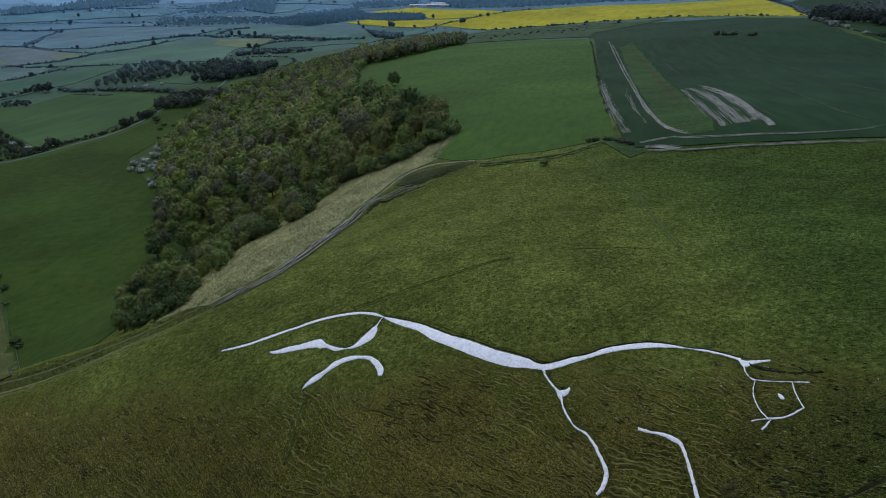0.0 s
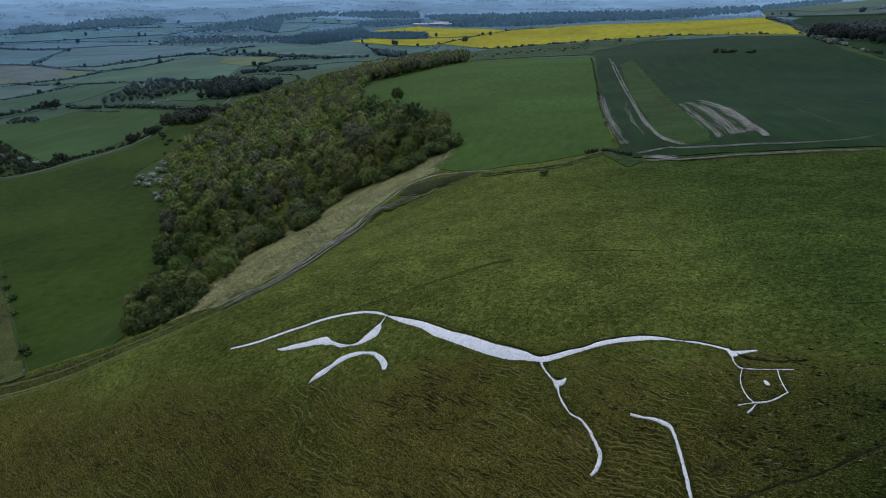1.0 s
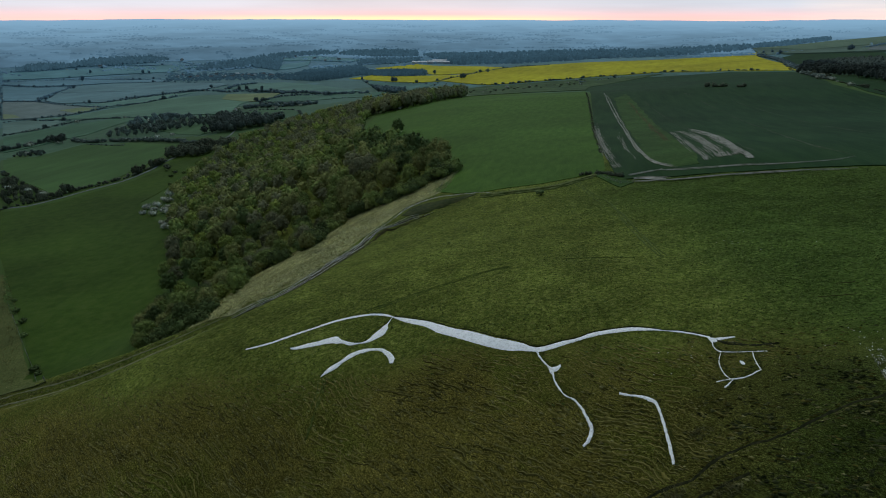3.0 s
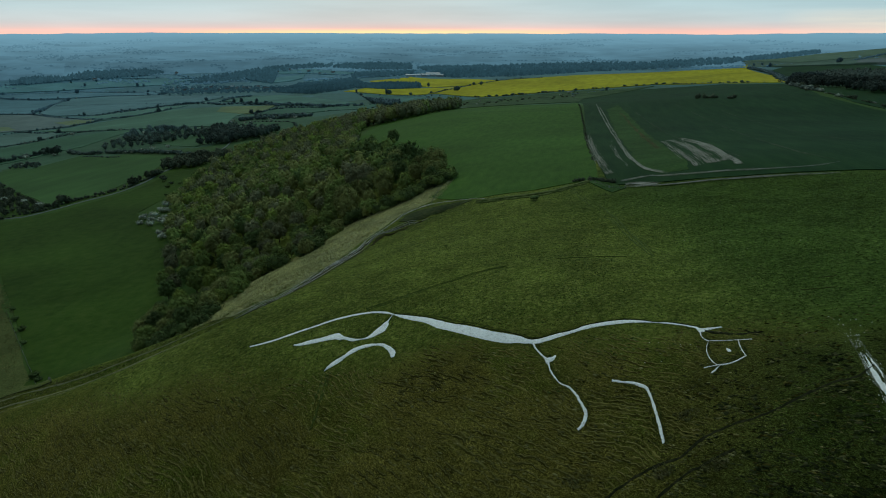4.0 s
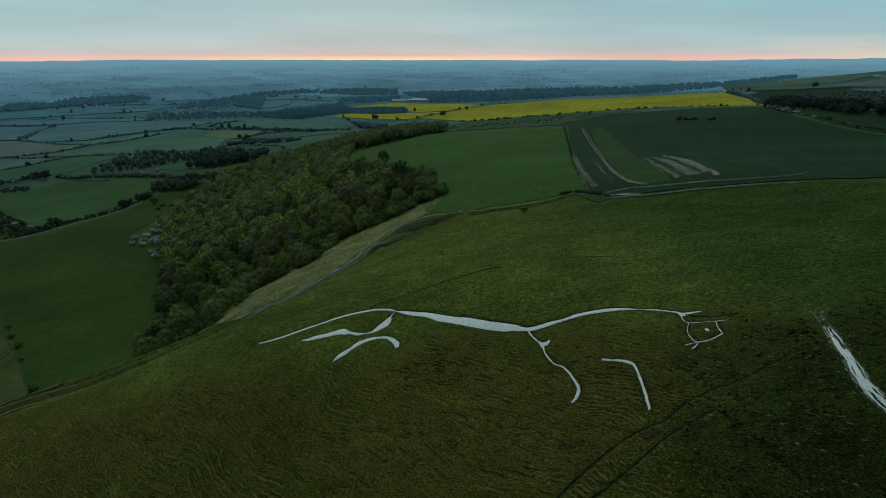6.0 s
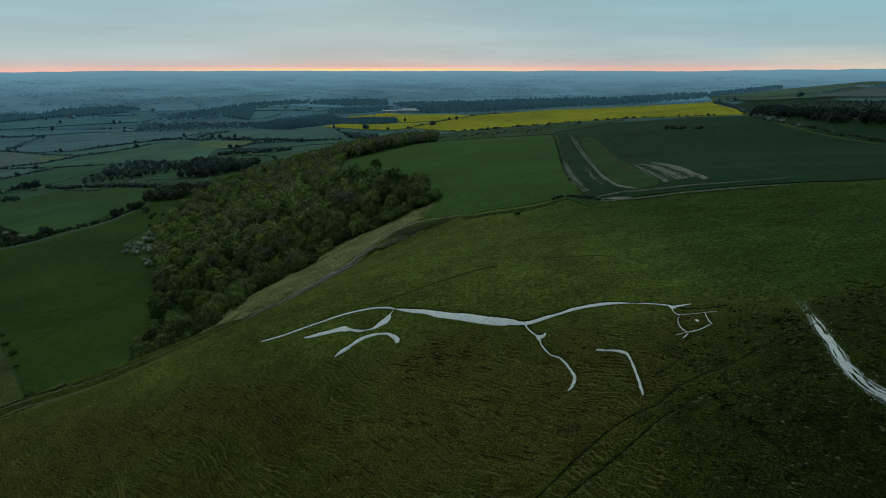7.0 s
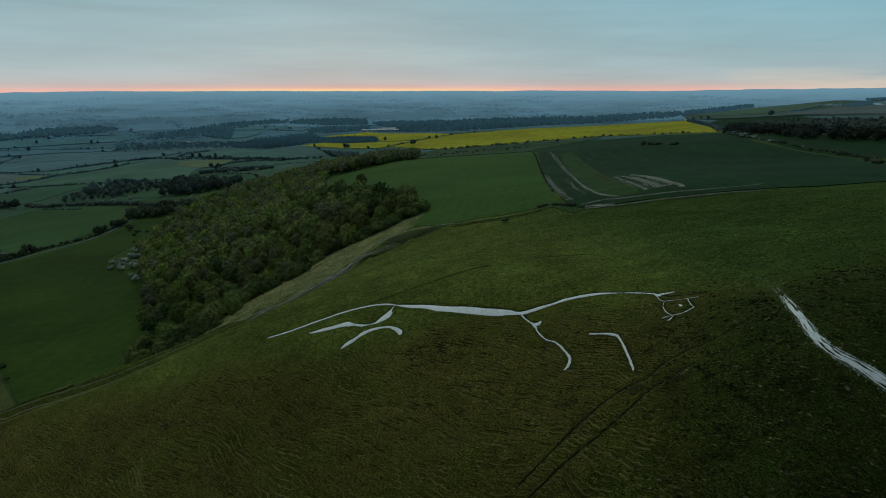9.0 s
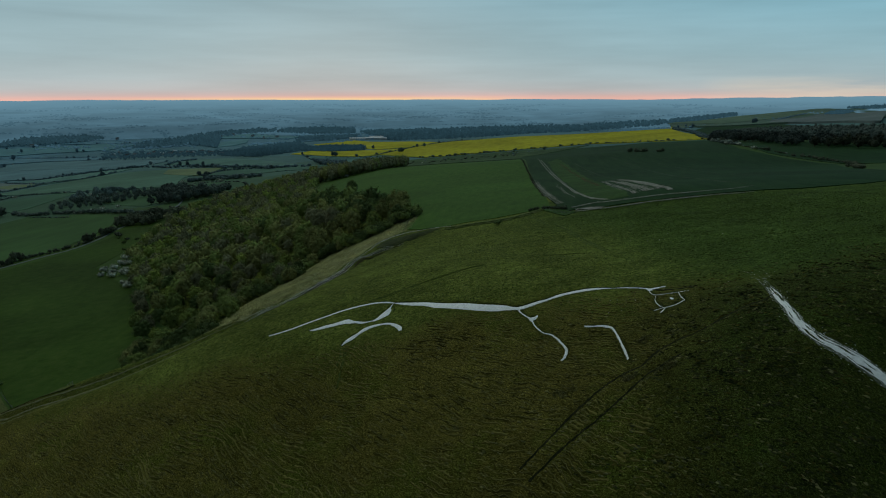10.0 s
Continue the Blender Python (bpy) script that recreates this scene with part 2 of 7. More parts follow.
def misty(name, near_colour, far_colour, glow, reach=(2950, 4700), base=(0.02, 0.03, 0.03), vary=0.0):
    """Land so far off that mist covers it: the mist is painted as emission, over faint fields and hedges."""
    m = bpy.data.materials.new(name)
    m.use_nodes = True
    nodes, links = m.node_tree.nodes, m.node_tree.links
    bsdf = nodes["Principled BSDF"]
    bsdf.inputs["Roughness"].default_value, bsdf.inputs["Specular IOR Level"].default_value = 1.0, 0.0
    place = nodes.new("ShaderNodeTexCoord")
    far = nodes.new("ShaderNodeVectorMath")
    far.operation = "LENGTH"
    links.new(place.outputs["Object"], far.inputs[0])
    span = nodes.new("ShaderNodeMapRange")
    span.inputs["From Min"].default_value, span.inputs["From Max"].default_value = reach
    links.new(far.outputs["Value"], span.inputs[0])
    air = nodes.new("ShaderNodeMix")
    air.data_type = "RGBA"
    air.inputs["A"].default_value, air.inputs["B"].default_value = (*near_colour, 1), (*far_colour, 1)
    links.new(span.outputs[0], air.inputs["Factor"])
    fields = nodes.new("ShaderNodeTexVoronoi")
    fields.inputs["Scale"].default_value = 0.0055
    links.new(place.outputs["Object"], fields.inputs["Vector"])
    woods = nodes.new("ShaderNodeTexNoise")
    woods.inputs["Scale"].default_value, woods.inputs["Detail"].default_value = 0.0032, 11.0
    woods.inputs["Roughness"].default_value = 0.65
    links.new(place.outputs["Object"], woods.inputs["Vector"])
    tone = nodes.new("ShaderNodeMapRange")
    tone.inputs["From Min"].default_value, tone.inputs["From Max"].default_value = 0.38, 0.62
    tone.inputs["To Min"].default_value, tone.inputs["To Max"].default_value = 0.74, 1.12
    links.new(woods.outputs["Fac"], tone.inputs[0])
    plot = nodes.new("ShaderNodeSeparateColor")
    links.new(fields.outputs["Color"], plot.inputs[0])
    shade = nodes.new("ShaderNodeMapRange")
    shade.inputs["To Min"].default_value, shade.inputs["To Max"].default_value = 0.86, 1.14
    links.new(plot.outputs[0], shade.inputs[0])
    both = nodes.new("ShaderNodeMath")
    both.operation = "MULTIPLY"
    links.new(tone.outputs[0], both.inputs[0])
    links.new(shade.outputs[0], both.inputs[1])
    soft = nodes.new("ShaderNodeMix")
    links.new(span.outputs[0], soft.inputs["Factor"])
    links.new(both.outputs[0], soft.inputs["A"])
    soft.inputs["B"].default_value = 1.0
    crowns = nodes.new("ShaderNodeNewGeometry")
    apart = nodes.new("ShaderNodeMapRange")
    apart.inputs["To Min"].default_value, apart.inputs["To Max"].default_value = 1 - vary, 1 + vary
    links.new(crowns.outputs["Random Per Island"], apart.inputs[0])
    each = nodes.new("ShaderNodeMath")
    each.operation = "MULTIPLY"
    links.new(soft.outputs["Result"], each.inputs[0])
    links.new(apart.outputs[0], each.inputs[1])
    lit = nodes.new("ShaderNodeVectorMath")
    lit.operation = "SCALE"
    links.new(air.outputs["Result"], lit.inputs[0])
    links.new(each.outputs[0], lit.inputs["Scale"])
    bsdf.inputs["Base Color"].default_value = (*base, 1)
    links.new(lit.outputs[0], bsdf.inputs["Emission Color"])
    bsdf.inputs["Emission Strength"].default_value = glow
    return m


# distance haze painted as emission colour, paler and bluer farther off
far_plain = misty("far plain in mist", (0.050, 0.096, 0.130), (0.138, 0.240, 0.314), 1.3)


hazed_wood = misty("dim woods across the vale", (0.014, 0.032, 0.040), (0.036, 0.078, 0.104), 0.8, (1900, 3300), (0.014, 0.026, 0.032), 0.22)
tree_mist_glow = misty("far trees in mist", (0.037, 0.076, 0.106), (0.126, 0.224, 0.296), 1.25)


# ---- building helpers ----
def mesh_object(name, verts, faces, mat, smooth=True):
    me = bpy.data.meshes.new(name)
    verts = np.asarray(verts, np.float32)
    faces = np.asarray(faces, np.int32)
    me.vertices.add(len(verts))
    me.vertices.foreach_set("co", verts.ravel())
    me.loops.add(faces.size)
    me.loops.foreach_set("vertex_index", faces.ravel())
    me.polygons.add(len(faces))
    me.polygons.foreach_set("loop_start", np.arange(len(faces), dtype=np.int32) * faces.shape[1])
    if smooth:
        me.polygons.foreach_set("use_smooth", np.ones(len(faces), bool))
    me.update(calc_edges=True)
    me.validate()
    me.materials.append(mat)
    return new(name, me)


def grid_faces(rows, cols, wrap=False):
    a = np.arange(rows * cols).reshape(rows, cols)
    if wrap:
        a = np.c_[a, a[:, :1]]
    return np.stack([a[:-1, :-1], a[:-1, 1:], a[1:, 1:], a[1:, :-1]], -1).reshape(-1, 4)


def value_noise(x, y, cell, seed):
    """Smooth random values from -1 to 1 on a square lattice of that cell, for arrays."""
    u, v = x / cell, y / cell
    i, j = np.floor(u).astype(np.int64), np.floor(v).astype(np.int64)
    fu, fv = u - i, v - j
    fu, fv = fu * fu * (3 - 2 * fu), fv * fv * (3 - 2 * fv)

    def at(a, b):
        h = (a * 374761393 + b * 668265263 + seed * 974634777) & 0x7FFFFFFF
        h = ((h ^ (h >> 13)) * 1274126177) & 0x7FFFFFFF
        return ((h ^ (h >> 16)) & 0xFFFF) / 32767.5 - 1

    top = at(i, j) * (1 - fu) + at(i + 1, j) * fu
    low = at(i, j + 1) * (1 - fu) + at(i + 1, j + 1) * fu
    return top * (1 - fv) + low * fv


# ---- the lie of the land ----
# spot heights of the down: near the chalk figure, then the fields beyond
NEAR_SPOTS = [
    (-60, 0, -74.9), (60, 0, -19.1), (0, -150, -94.9), (130, -60, 9.7), (-150, 60, -80.0), (150, 60, 28.0),
    (-40, 87, -24.5), (-14, 83, -14.3), (16, 55, -8.7), (20, 62, -4.6), (31, 63, 0.8), (45, 50, 6.5),
    (57, 44, 10.6), (64, 74, 13.5), (-122, 146, -41.0), (-105, 147, -35.0), (-90, 150, -30.0), (-74, 150, -24.0), (-60, 154, -18.5), (-58, 105, -23.4), (-47, 127, -14.5), (-26, 107, -11.1),
    (-12, 118, -6.3), (10, 106, 0.4), (21, 72, -2.3), (28, 79, 1.7), (16, 97, 0.5), (48, 80, 8.0),
    (71, 98, 11.4), (-5, 159, -4.4), (24, 143, 1.5), (50, 147, 3.5),
]
FAR_SPOTS = [
    (-40, 225, -22.6), (-12, 262, -16.1), (15, 252, -9.1), (58, 262, -3.4), (75, 235, 1.1), (114, 240, 8.7),
    (142, 223, 11.6), (75, 315, -5.6), (5, 350, -17.3), (300, 200, 22.0), (430, 590, -18.6), (430, 720, -21.8),
    (320, 830, -24.3), (215, 930, -40.1), (10, 890, -48.2), (231, 1115, -58.2), (490, 950, -23.6), (630, 1270, -38.0),
    (290, 1580, -93.7), (-100, 1500, -105.0), (100, 2200, -106.0), (1000, 2350, -62.0), (1500, 1500, 22.0),
]


def bend(r2):
    return np.where(r2 > 0, 0.5 * r2 * np.log(np.maximum(r2, 1e-9)), 0.0)


SPOTS = np.array(NEAR_SPOTS + FAR_SPOTS, float)
SPOT_XY = SPOTS[:, :2] / 100.0
_gap = bend(((SPOT_XY[:, None] - SPOT_XY[None]) ** 2).sum(-1))
_lin = np.c_[np.ones(len(SPOTS)), SPOT_XY]
_all = np.block([[_gap, _lin], [_lin.T, np.zeros((3, 3))]])
SPOT_W = np.linalg.solve(_all, np.r_[SPOTS[:, 2], 0, 0, 0])

# the brow of the scarp in plan, and how far out from each of its corners the foot lies
BROW = [(-420, 40), (-260, 130), (-180, 146), (-130, 150), (-90, 153), (-66, 158), (-54, 170), (-48, 190), (-43, 210), (-38, 228),
        (-28, 243), (-16, 268), (-5, 285), (6, 320), (12, 350), (0, 450), (-30, 530), (-15, 700), (5, 890), (45, 1400), (110, 2600), (150, 4000)]
FOOT = [100, 95, 95, 95, 105, 130, 150, 160, 165, 168, 170, 172, 176, 184, 190, 205, 215, 230, 260, 600, 900, 900]


def ease(t):
    t = np.clip(t, 0.0, 1.0)
    return t * t * (3 - 2 * t)


def down_height(x, y):
    z = np.full(x.shape, SPOT_W[-3]) + SPOT_W[-2] * x / 100 + SPOT_W[-1] * y / 100
    for (px, py), w in zip(SPOT_XY, SPOT_W):
        z += w * bend((x / 100 - px) ** 2 + (y / 100 - py) ** 2)
    return z


def vale_height(x, y):
    u, v = x / 1000, y / 1000
    return -85.6 +98.5 * u +10.3 * v -22.9 * u * u -32.5 * u * v -9.8 * v * v


def beyond_brow(x, y):
    """How far out past the brow each place lies, as a share of the way to the scarp's foot (0 on the down)."""
    share = np.full(x.shape, 1e12)
    inside = np.zeros(x.shape, bool)
    for (ax, ay), (bx, by), fa, fb in zip(BROW, BROW[1:], FOOT, FOOT[1:]):
        dx, dy = bx - ax, by - ay
        t = np.clip(((x - ax) * dx + (y - ay) * dy) / (dx * dx + dy * dy), 0, 1)
        d = (x - ax - t * dx) ** 2 + (y - ay - t * dy) ** 2
        share = np.minimum(share, np.sqrt(d) / (fa + (fb - fa) * t))
    ring = BROW + [(-9000, 4000), (-9000, 40)]
    for (ax, ay), (bx, by) in zip(ring, ring[1:] + ring[:1]):
        if ay != by:
            cut = (ay > y) != (by > y)
            inside ^= cut & (x < (bx - ax) * (y - ay) / (by - ay) + ax)
    return np.where(inside, share, 0.0)


# the old track has worn itself a hollow along the brow
HOLLOW = [(-130, 146), (-104, 145), (-89, 147.5), (-75, 151), (-66, 153), (-59, 154.5), (-52, 159), (-46, 166), (-39.5, 182), (-34.5, 204), (-29.5, 222), (-21, 232), (-12, 241), (-3, 247), (4, 251)]


def track_hollow(x, y):
    deep = np.zeros(x.shape)
    near = (x > -140) & (x < 15) & (y > 135) & (y < 262)
    if not near.any():
        return deep
    px, py = x[near], y[near]
    best = np.full(px.shape, 1e9)
    for (ax, ay), (bx, by) in zip(HOLLOW, HOLLOW[1:]):
        dx, dy = bx - ax, by - ay
        t = np.clip(((px - ax) * dx + (py - ay) * dy) / (dx * dx + dy * dy), 0, 1)
        best = np.minimum(best, (px - ax - t * dx) ** 2 + (py - ay - t * dy) ** 2)
    deep[near] = 1.5 * np.exp(-best / 9.0)
    return deep


def land(x, y):
    """Height of the ground, metres, for arrays of x and y."""
    x, y = np.asarray(x, float), np.asarray(y, float)
    r = np.hypot(x, y)
    k = np.minimum(1.0, 3000.0 / np.maximum(r, 1.0))
    xs, ys = x * k, y * k
    t = np.clip(beyond_brow(xs, ys), 0.0, 1.0)
    sharp = 0.55 - 0.4 * ease((ys - 160.0) / 50.0)
    fall = sharp * t + (1 - sharp) * ease(t)
    dn, vl = down_height(xs, ys), vale_height(xs, ys)
    dn = np.where((ys < 200) & (xs < 100), np.maximum(dn, -96.0), dn)
    z = dn + (vl - dn) * fall
    z = z + 0.25 * value_noise(x, y, 17.0, 4) * ease((420.0 - r) / 80.0) * ease((262.0 - y) / 30.0)
    far = ease((r - 2300.0) / 900.0)
    plain = -128.0 + 144.0 * np.clip((r - 2500.0) / 2350.0, 0, 1) ** 0.9
    z = z * (1 - far) + plain * far
    back = ease((-y - 60.0) / 250.0)
    return z * (1 - back) - 95.0 * back - track_hollow(x, y)


# ---- chalk strokes of the hill figure: the two edges of each, metres ----
STROKES = {
    "tail": [(-47.18, 126.39, -47.44, 127.05), (-44.08, 125.91, -44.45, 126.88), (-40.74, 125.93, -41.11, 126.90), (-37.53, 126.52, -37.96, 127.64), (-34.39, 127.31, -34.79, 128.45), (-31.22, 128.08, -31.58, 129.13), (-28.07, 128.97, -28.42, 130.14), (-24.85, 129.50, -25.14, 130.69), (-21.56, 129.50, -21.79, 130.68), (-18.23, 129.09, -18.41, 130.25), (-16.23, 128.39, -16.32, 129.51), (-14.19, 127.14, -14.24, 128.48), (-12.29, 125.79, -12.24, 126.37)],
    "body": [(-12.60, 126.13, -12.47, 126.35), (-9.47, 122.28, -9.37, 124.51), (-5.05, 117.53, -4.73, 120.72), (-2.09, 112.48, -1.50, 116.96), (0.74, 109.13, 1.50, 113.08), (3.46, 105.76, 4.35, 110.18), (6.09, 102.88, 7.04, 107.02), (8.71, 100.47, 9.55, 104.39), (11.29, 98.62, 12.02, 102.52), (13.84, 97.69, 14.44, 100.45), (15.58, 96.98, 15.95, 98.68), (17.08, 96.34, 17.37, 97.91)],
    "neck": [(15.99, 96.74, 16.10, 98.36), (17.51, 96.27, 17.57, 98.09), (19.10, 96.29, 19.05, 98.14), (21.69, 96.67, 21.64, 98.40), (24.27, 97.12, 24.19, 98.33), (26.83, 97.41, 26.96, 99.10), (29.34, 97.47, 29.55, 99.12), (31.75, 97.15, 32.10, 98.98), (33.63, 96.86, 34.08, 98.61), (36.44, 96.17, 36.80, 97.35), (39.15, 95.19, 39.23, 95.44), (41.57, 93.54, 41.80, 94.14), (43.81, 91.65, 44.05, 92.20), (45.35, 89.65, 45.69, 90.36)],
    "ear": [(45.09, 89.80, 45.47, 90.43), (45.19, 87.79, 46.08, 89.86), (46.57, 88.21, 46.98, 89.52), (47.77, 88.28, 48.02, 89.05), (49.13, 88.30, 49.24, 88.63)],
    "brow": [(45.18, 89.29, 45.93, 89.37), (45.00, 87.76, 45.32, 87.70), (44.81, 86.56, 45.10, 86.74), (44.88, 85.10, 45.07, 85.33), (45.30, 84.26, 45.47, 84.55)],
    "head top": [(44.97, 84.51, 45.10, 84.85), (47.13, 83.22, 47.22, 83.47), (49.28, 82.11, 49.40, 82.42), (51.26, 80.99, 51.39, 81.28)],
    "jaw": [(45.31, 84.51, 45.45, 84.31), (44.02, 82.06, 44.26, 81.97), (43.39, 79.59, 43.65, 79.64), (43.20, 77.45, 43.46, 77.64), (43.39, 75.36, 43.69, 75.63)],
    "upper beak": [(41.50, 75.88, 41.60, 76.24), (42.57, 75.69, 42.67, 76.05), (43.50, 75.35, 43.64, 75.79)],
    "lower beak": [(43.72, 75.57, 43.75, 75.19), (42.78, 74.81, 42.62, 73.99), (41.89, 74.10, 42.03, 73.68)],
    "chin": [(43.32, 75.54, 43.47, 75.97), (44.55, 74.93, 44.71, 75.44), (45.94, 74.92, 46.01, 75.39), (47.37, 75.44, 47.46, 75.97), (48.17, 75.82, 48.25, 76.28)],
    "cheek": [(49.35, 82.18, 49.60, 82.19), (48.72, 80.05, 48.97, 80.10), (48.32, 78.04, 48.54, 78.14), (48.00, 75.86, 48.22, 75.98)],
    "eye": [(46.54, 79.92, 46.84, 80.39), (46.52, 78.95, 47.11, 79.97), (46.90, 78.76, 47.01, 78.85)],
    "near foreleg": [(16.40, 96.93, 16.99, 97.03), (16.63, 95.36, 17.01, 95.52), (17.16, 93.52, 17.45, 93.77), (17.90, 91.61, 18.21, 91.94), (18.01, 90.04, 18.91, 91.02), (18.31, 89.59, 18.77, 89.60), (18.47, 87.46, 18.79, 87.53), (18.94, 85.23, 19.21, 85.42), (19.60, 83.41, 19.80, 83.51), (20.77, 81.68, 21.05, 81.95), (21.45, 79.70, 21.84, 79.90), (21.82, 77.55, 22.29, 77.68), (22.09, 75.63, 22.69, 75.69), (22.05, 74.44, 22.74, 74.08), (21.56, 73.22, 22.00, 72.33), (20.92, 72.16, 21.36, 71.68), (20.47, 71.90, 20.72, 71.32)],
    "spur": [(18.12, 90.98, 18.24, 91.54), (18.82, 89.88, 18.93, 91.49), (19.48, 90.02, 19.44, 91.48), (20.19, 91.03, 20.08, 91.63)],
    "far foreleg": [(27.71, 79.67, 27.91, 80.27), (29.17, 78.54, 29.33, 78.96), (30.59, 77.39, 30.85, 78.01), (31.44, 76.09, 31.89, 76.92), (32.02, 75.20, 32.55, 75.54), (32.08, 73.61, 32.54, 73.66), (31.99, 71.53, 32.44, 71.51), (31.70, 68.57, 32.17, 68.51), (31.48, 66.20, 31.97, 66.12), (31.23, 63.99, 31.71, 63.89), (31.07, 62.46, 31.44, 62.36)],
    "near hind leg": [(-35.37, 120.98, -35.49, 121.46), (-33.56, 119.96, -34.01, 121.47), (-30.89, 119.67, -31.61, 121.89), (-28.31, 119.56, -29.06, 121.90), (-25.81, 119.42, -26.61, 122.55), (-24.37, 118.66, -24.88, 122.52), (-23.46, 118.82, -23.51, 120.45), (-21.30, 117.18, -21.49, 118.88), (-19.42, 117.23, -19.53, 117.67), (-17.45, 117.07, -17.85, 118.10), (-15.44, 117.75, -16.51, 120.53), (-13.91, 118.97, -15.32, 122.14), (-13.22, 121.48, -14.32, 123.48), (-13.29, 123.69, -13.69, 123.78), (-12.28, 126.24, -12.53, 126.31)],
    "far hind leg": [(-26.14, 107.80, -26.36, 107.89), (-24.94, 108.37, -25.58, 109.57), (-23.48, 109.11, -24.31, 111.05), (-21.94, 110.78, -22.66, 111.93), (-20.35, 111.94, -21.11, 113.85), (-18.78, 112.89, -19.29, 114.58), (-17.09, 113.12, -17.43, 114.75), (-15.36, 112.90, -15.45, 113.95), (-13.99, 111.83, -13.81, 113.23), (-12.95, 109.85, -11.85, 110.9), (-12.25, 107.95, -10.85, 108.55), (-12.05, 106.85, -10.80, 106.95), (-11.65, 106.35, -11.15, 106.3)],
}


def smooth_line(points, step):
    """A curve through the points (any number of columns), sampled about every step metres."""
    p = np.array(points, float)
    p = np.vstack([2 * p[0] - p[1], p, 2 * p[-1] - p[-2]])
    made = []
    for a, b, c, d in zip(p, p[1:], p[2:], p[3:]):
        n = max(2, int(np.hypot(*(c - b)[:2]) / step))
        t = (np.arange(n) / n)[:, None]
        made.append(0.5 * (2 * b + (c - a) * t + (2 * a - 5 * b + 4 * c - d) * t ** 2 + (3 * b - a - 3 * c + d) * t ** 3))
    return np.vstack(made + [p[-2:-1]])


def centred(edges):
    """Centre line and width from two edges."""
    return np.c_[(edges[:, :2] + edges[:, 2:]) / 2, np.hypot(*(edges[:, :2] - edges[:, 2:]).T)]


FINE = ("brow", "head top", "jaw", "upper beak", "lower beak", "chin", "cheek")


def slimmed(edges, share):
    """The two edges of a stroke, drawn in towards its middle."""
    mid = (edges[:, :2] + edges[:, 2:]) / 2
    return np.c_[mid + (edges[:, :2] - mid) * share, mid + (edges[:, 2:] - mid) * share]


STROKE_EDGES = {name: slimmed(smooth_line(pts, 0.3), 0.62 if name in FINE else 0.92) for name, pts in STROKES.items()}
STROKE_LINES = {name: centred(edges) for name, edges in STROKE_EDGES.items()}
SCAR = [(65, 79), (62.8, 73), (61.2, 68), (59.3, 61.5), (57.8, 55.4), (56.6, 49.8), (56.9, 45), (58.4, 42), (60, 39), (62, 35), (65, 29), (70, 20)]
TRAILS = [[(60, 63), (57, 61.2), (53.5, 61.4), (49.6, 60.8), (44.4, 60), (40.4, 60.5), (36.2, 60.4), (32.6, 58.9), (29.2, 59.1), (25.5, 58.6), (20.7, 56.7), (16.8, 55), (8, 51)],
          [(38.7, 56.4), (34.5, 56), (31.3, 55.5), (26.8, 53.7), (21.8, 52), (15.7, 50.4), (9, 48)]]


# ---- the ground: one sheet out to the far plain ----
def tussock(x, y):
    """How rank the grass grows, 0 to 1: tussocky on the steep north face below the figure, grazed short above it."""
    edge = 115 - 0.33 * x + 8 * value_noise(x, y, 19, 5)
    return ease((edge - y) / 27) * ease((y + 80) / 60)


def ridges(x, y):
    """Rows of tussocks combed down the slope: 1 on the crest of each row, falling to 0 at the foot of the next."""
    along, across = 0.72 * x - 0.69 * y, 0.69 * x + 0.72 * y
    phase = across / 1.6 + 0.5 * value_noise(along * 0.4, across, 4.2, 14) + 0.36 * value_noise(along, across, 1.1, 15) + 0.7 * value_noise(x, y, 15, 16)
    return phase - np.floor(phase)


def east_dark(x, y):
    """How far the turf turns darker and greener towards the steep eastern flank."""
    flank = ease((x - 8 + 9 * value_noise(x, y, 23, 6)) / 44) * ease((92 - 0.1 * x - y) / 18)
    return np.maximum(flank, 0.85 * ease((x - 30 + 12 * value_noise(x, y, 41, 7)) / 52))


HUB = (-5.0, -110.0)
angles = np.radians(np.r_[np.linspace(-46, 52, 760), np.linspace(52, 314, 80)[1:-1]])
radii = np.r_[np.linspace(0.5, 90, 30)[:-1], np.arange(90, 330, 0.75), np.geomspace(330, 3050, 210)]
rr, aa = np.meshgrid(radii, angles, indexing="ij")
gx, gy = HUB[0] + rr * np.sin(aa), HUB[1] + rr * np.cos(aa)
gz = land(gx, gy)
# relief of the sward: hummocks, and low steps trodden along the slope
close = (rr > 60) & (rr < 400)
hx, hy = gx[close], gy[close]
rank = tussock(hx, hy)
lumps = 0.20 * value_noise((0.72 * hx - 0.69 * hy) * 0.45, 0.69 * hx + 0.72 * hy, 0.95, 1) + 0.08 * value_noise(hx, hy, 0.7, 2) + 0.10 * value_noise(hx, hy, 3.1, 3)
relief = lumps * (0.22 + 0.7 * rank)
keep_flat = np.full(hx.shape, 1e9)
box = (hx > -60) & (hx < 75) & (hy > 15) & (hy < 140)
marks = np.vstack([line[::4] for line in STROKE_LINES.values()] + [np.c_[smooth_line(SCAR, 1.2), np.full(len(smooth_line(SCAR, 1.2)), 2.5)]]
                  + [np.c_[smooth_line(t, 0.8), np.full(len(smooth_line(t, 0.8)), 0.3)] for t in TRAILS])
bx, by = hx[box], hy[box]
nearest = np.full(bx.shape, 1e9)
for mx, my, mw in marks:
    nearest = np.minimum(nearest, np.hypot(bx - mx, by - my) - mw / 2)
keep_flat[box] = nearest
relief *= ease((keep_flat - 0.3) / 1.5)
gz[close] += relief
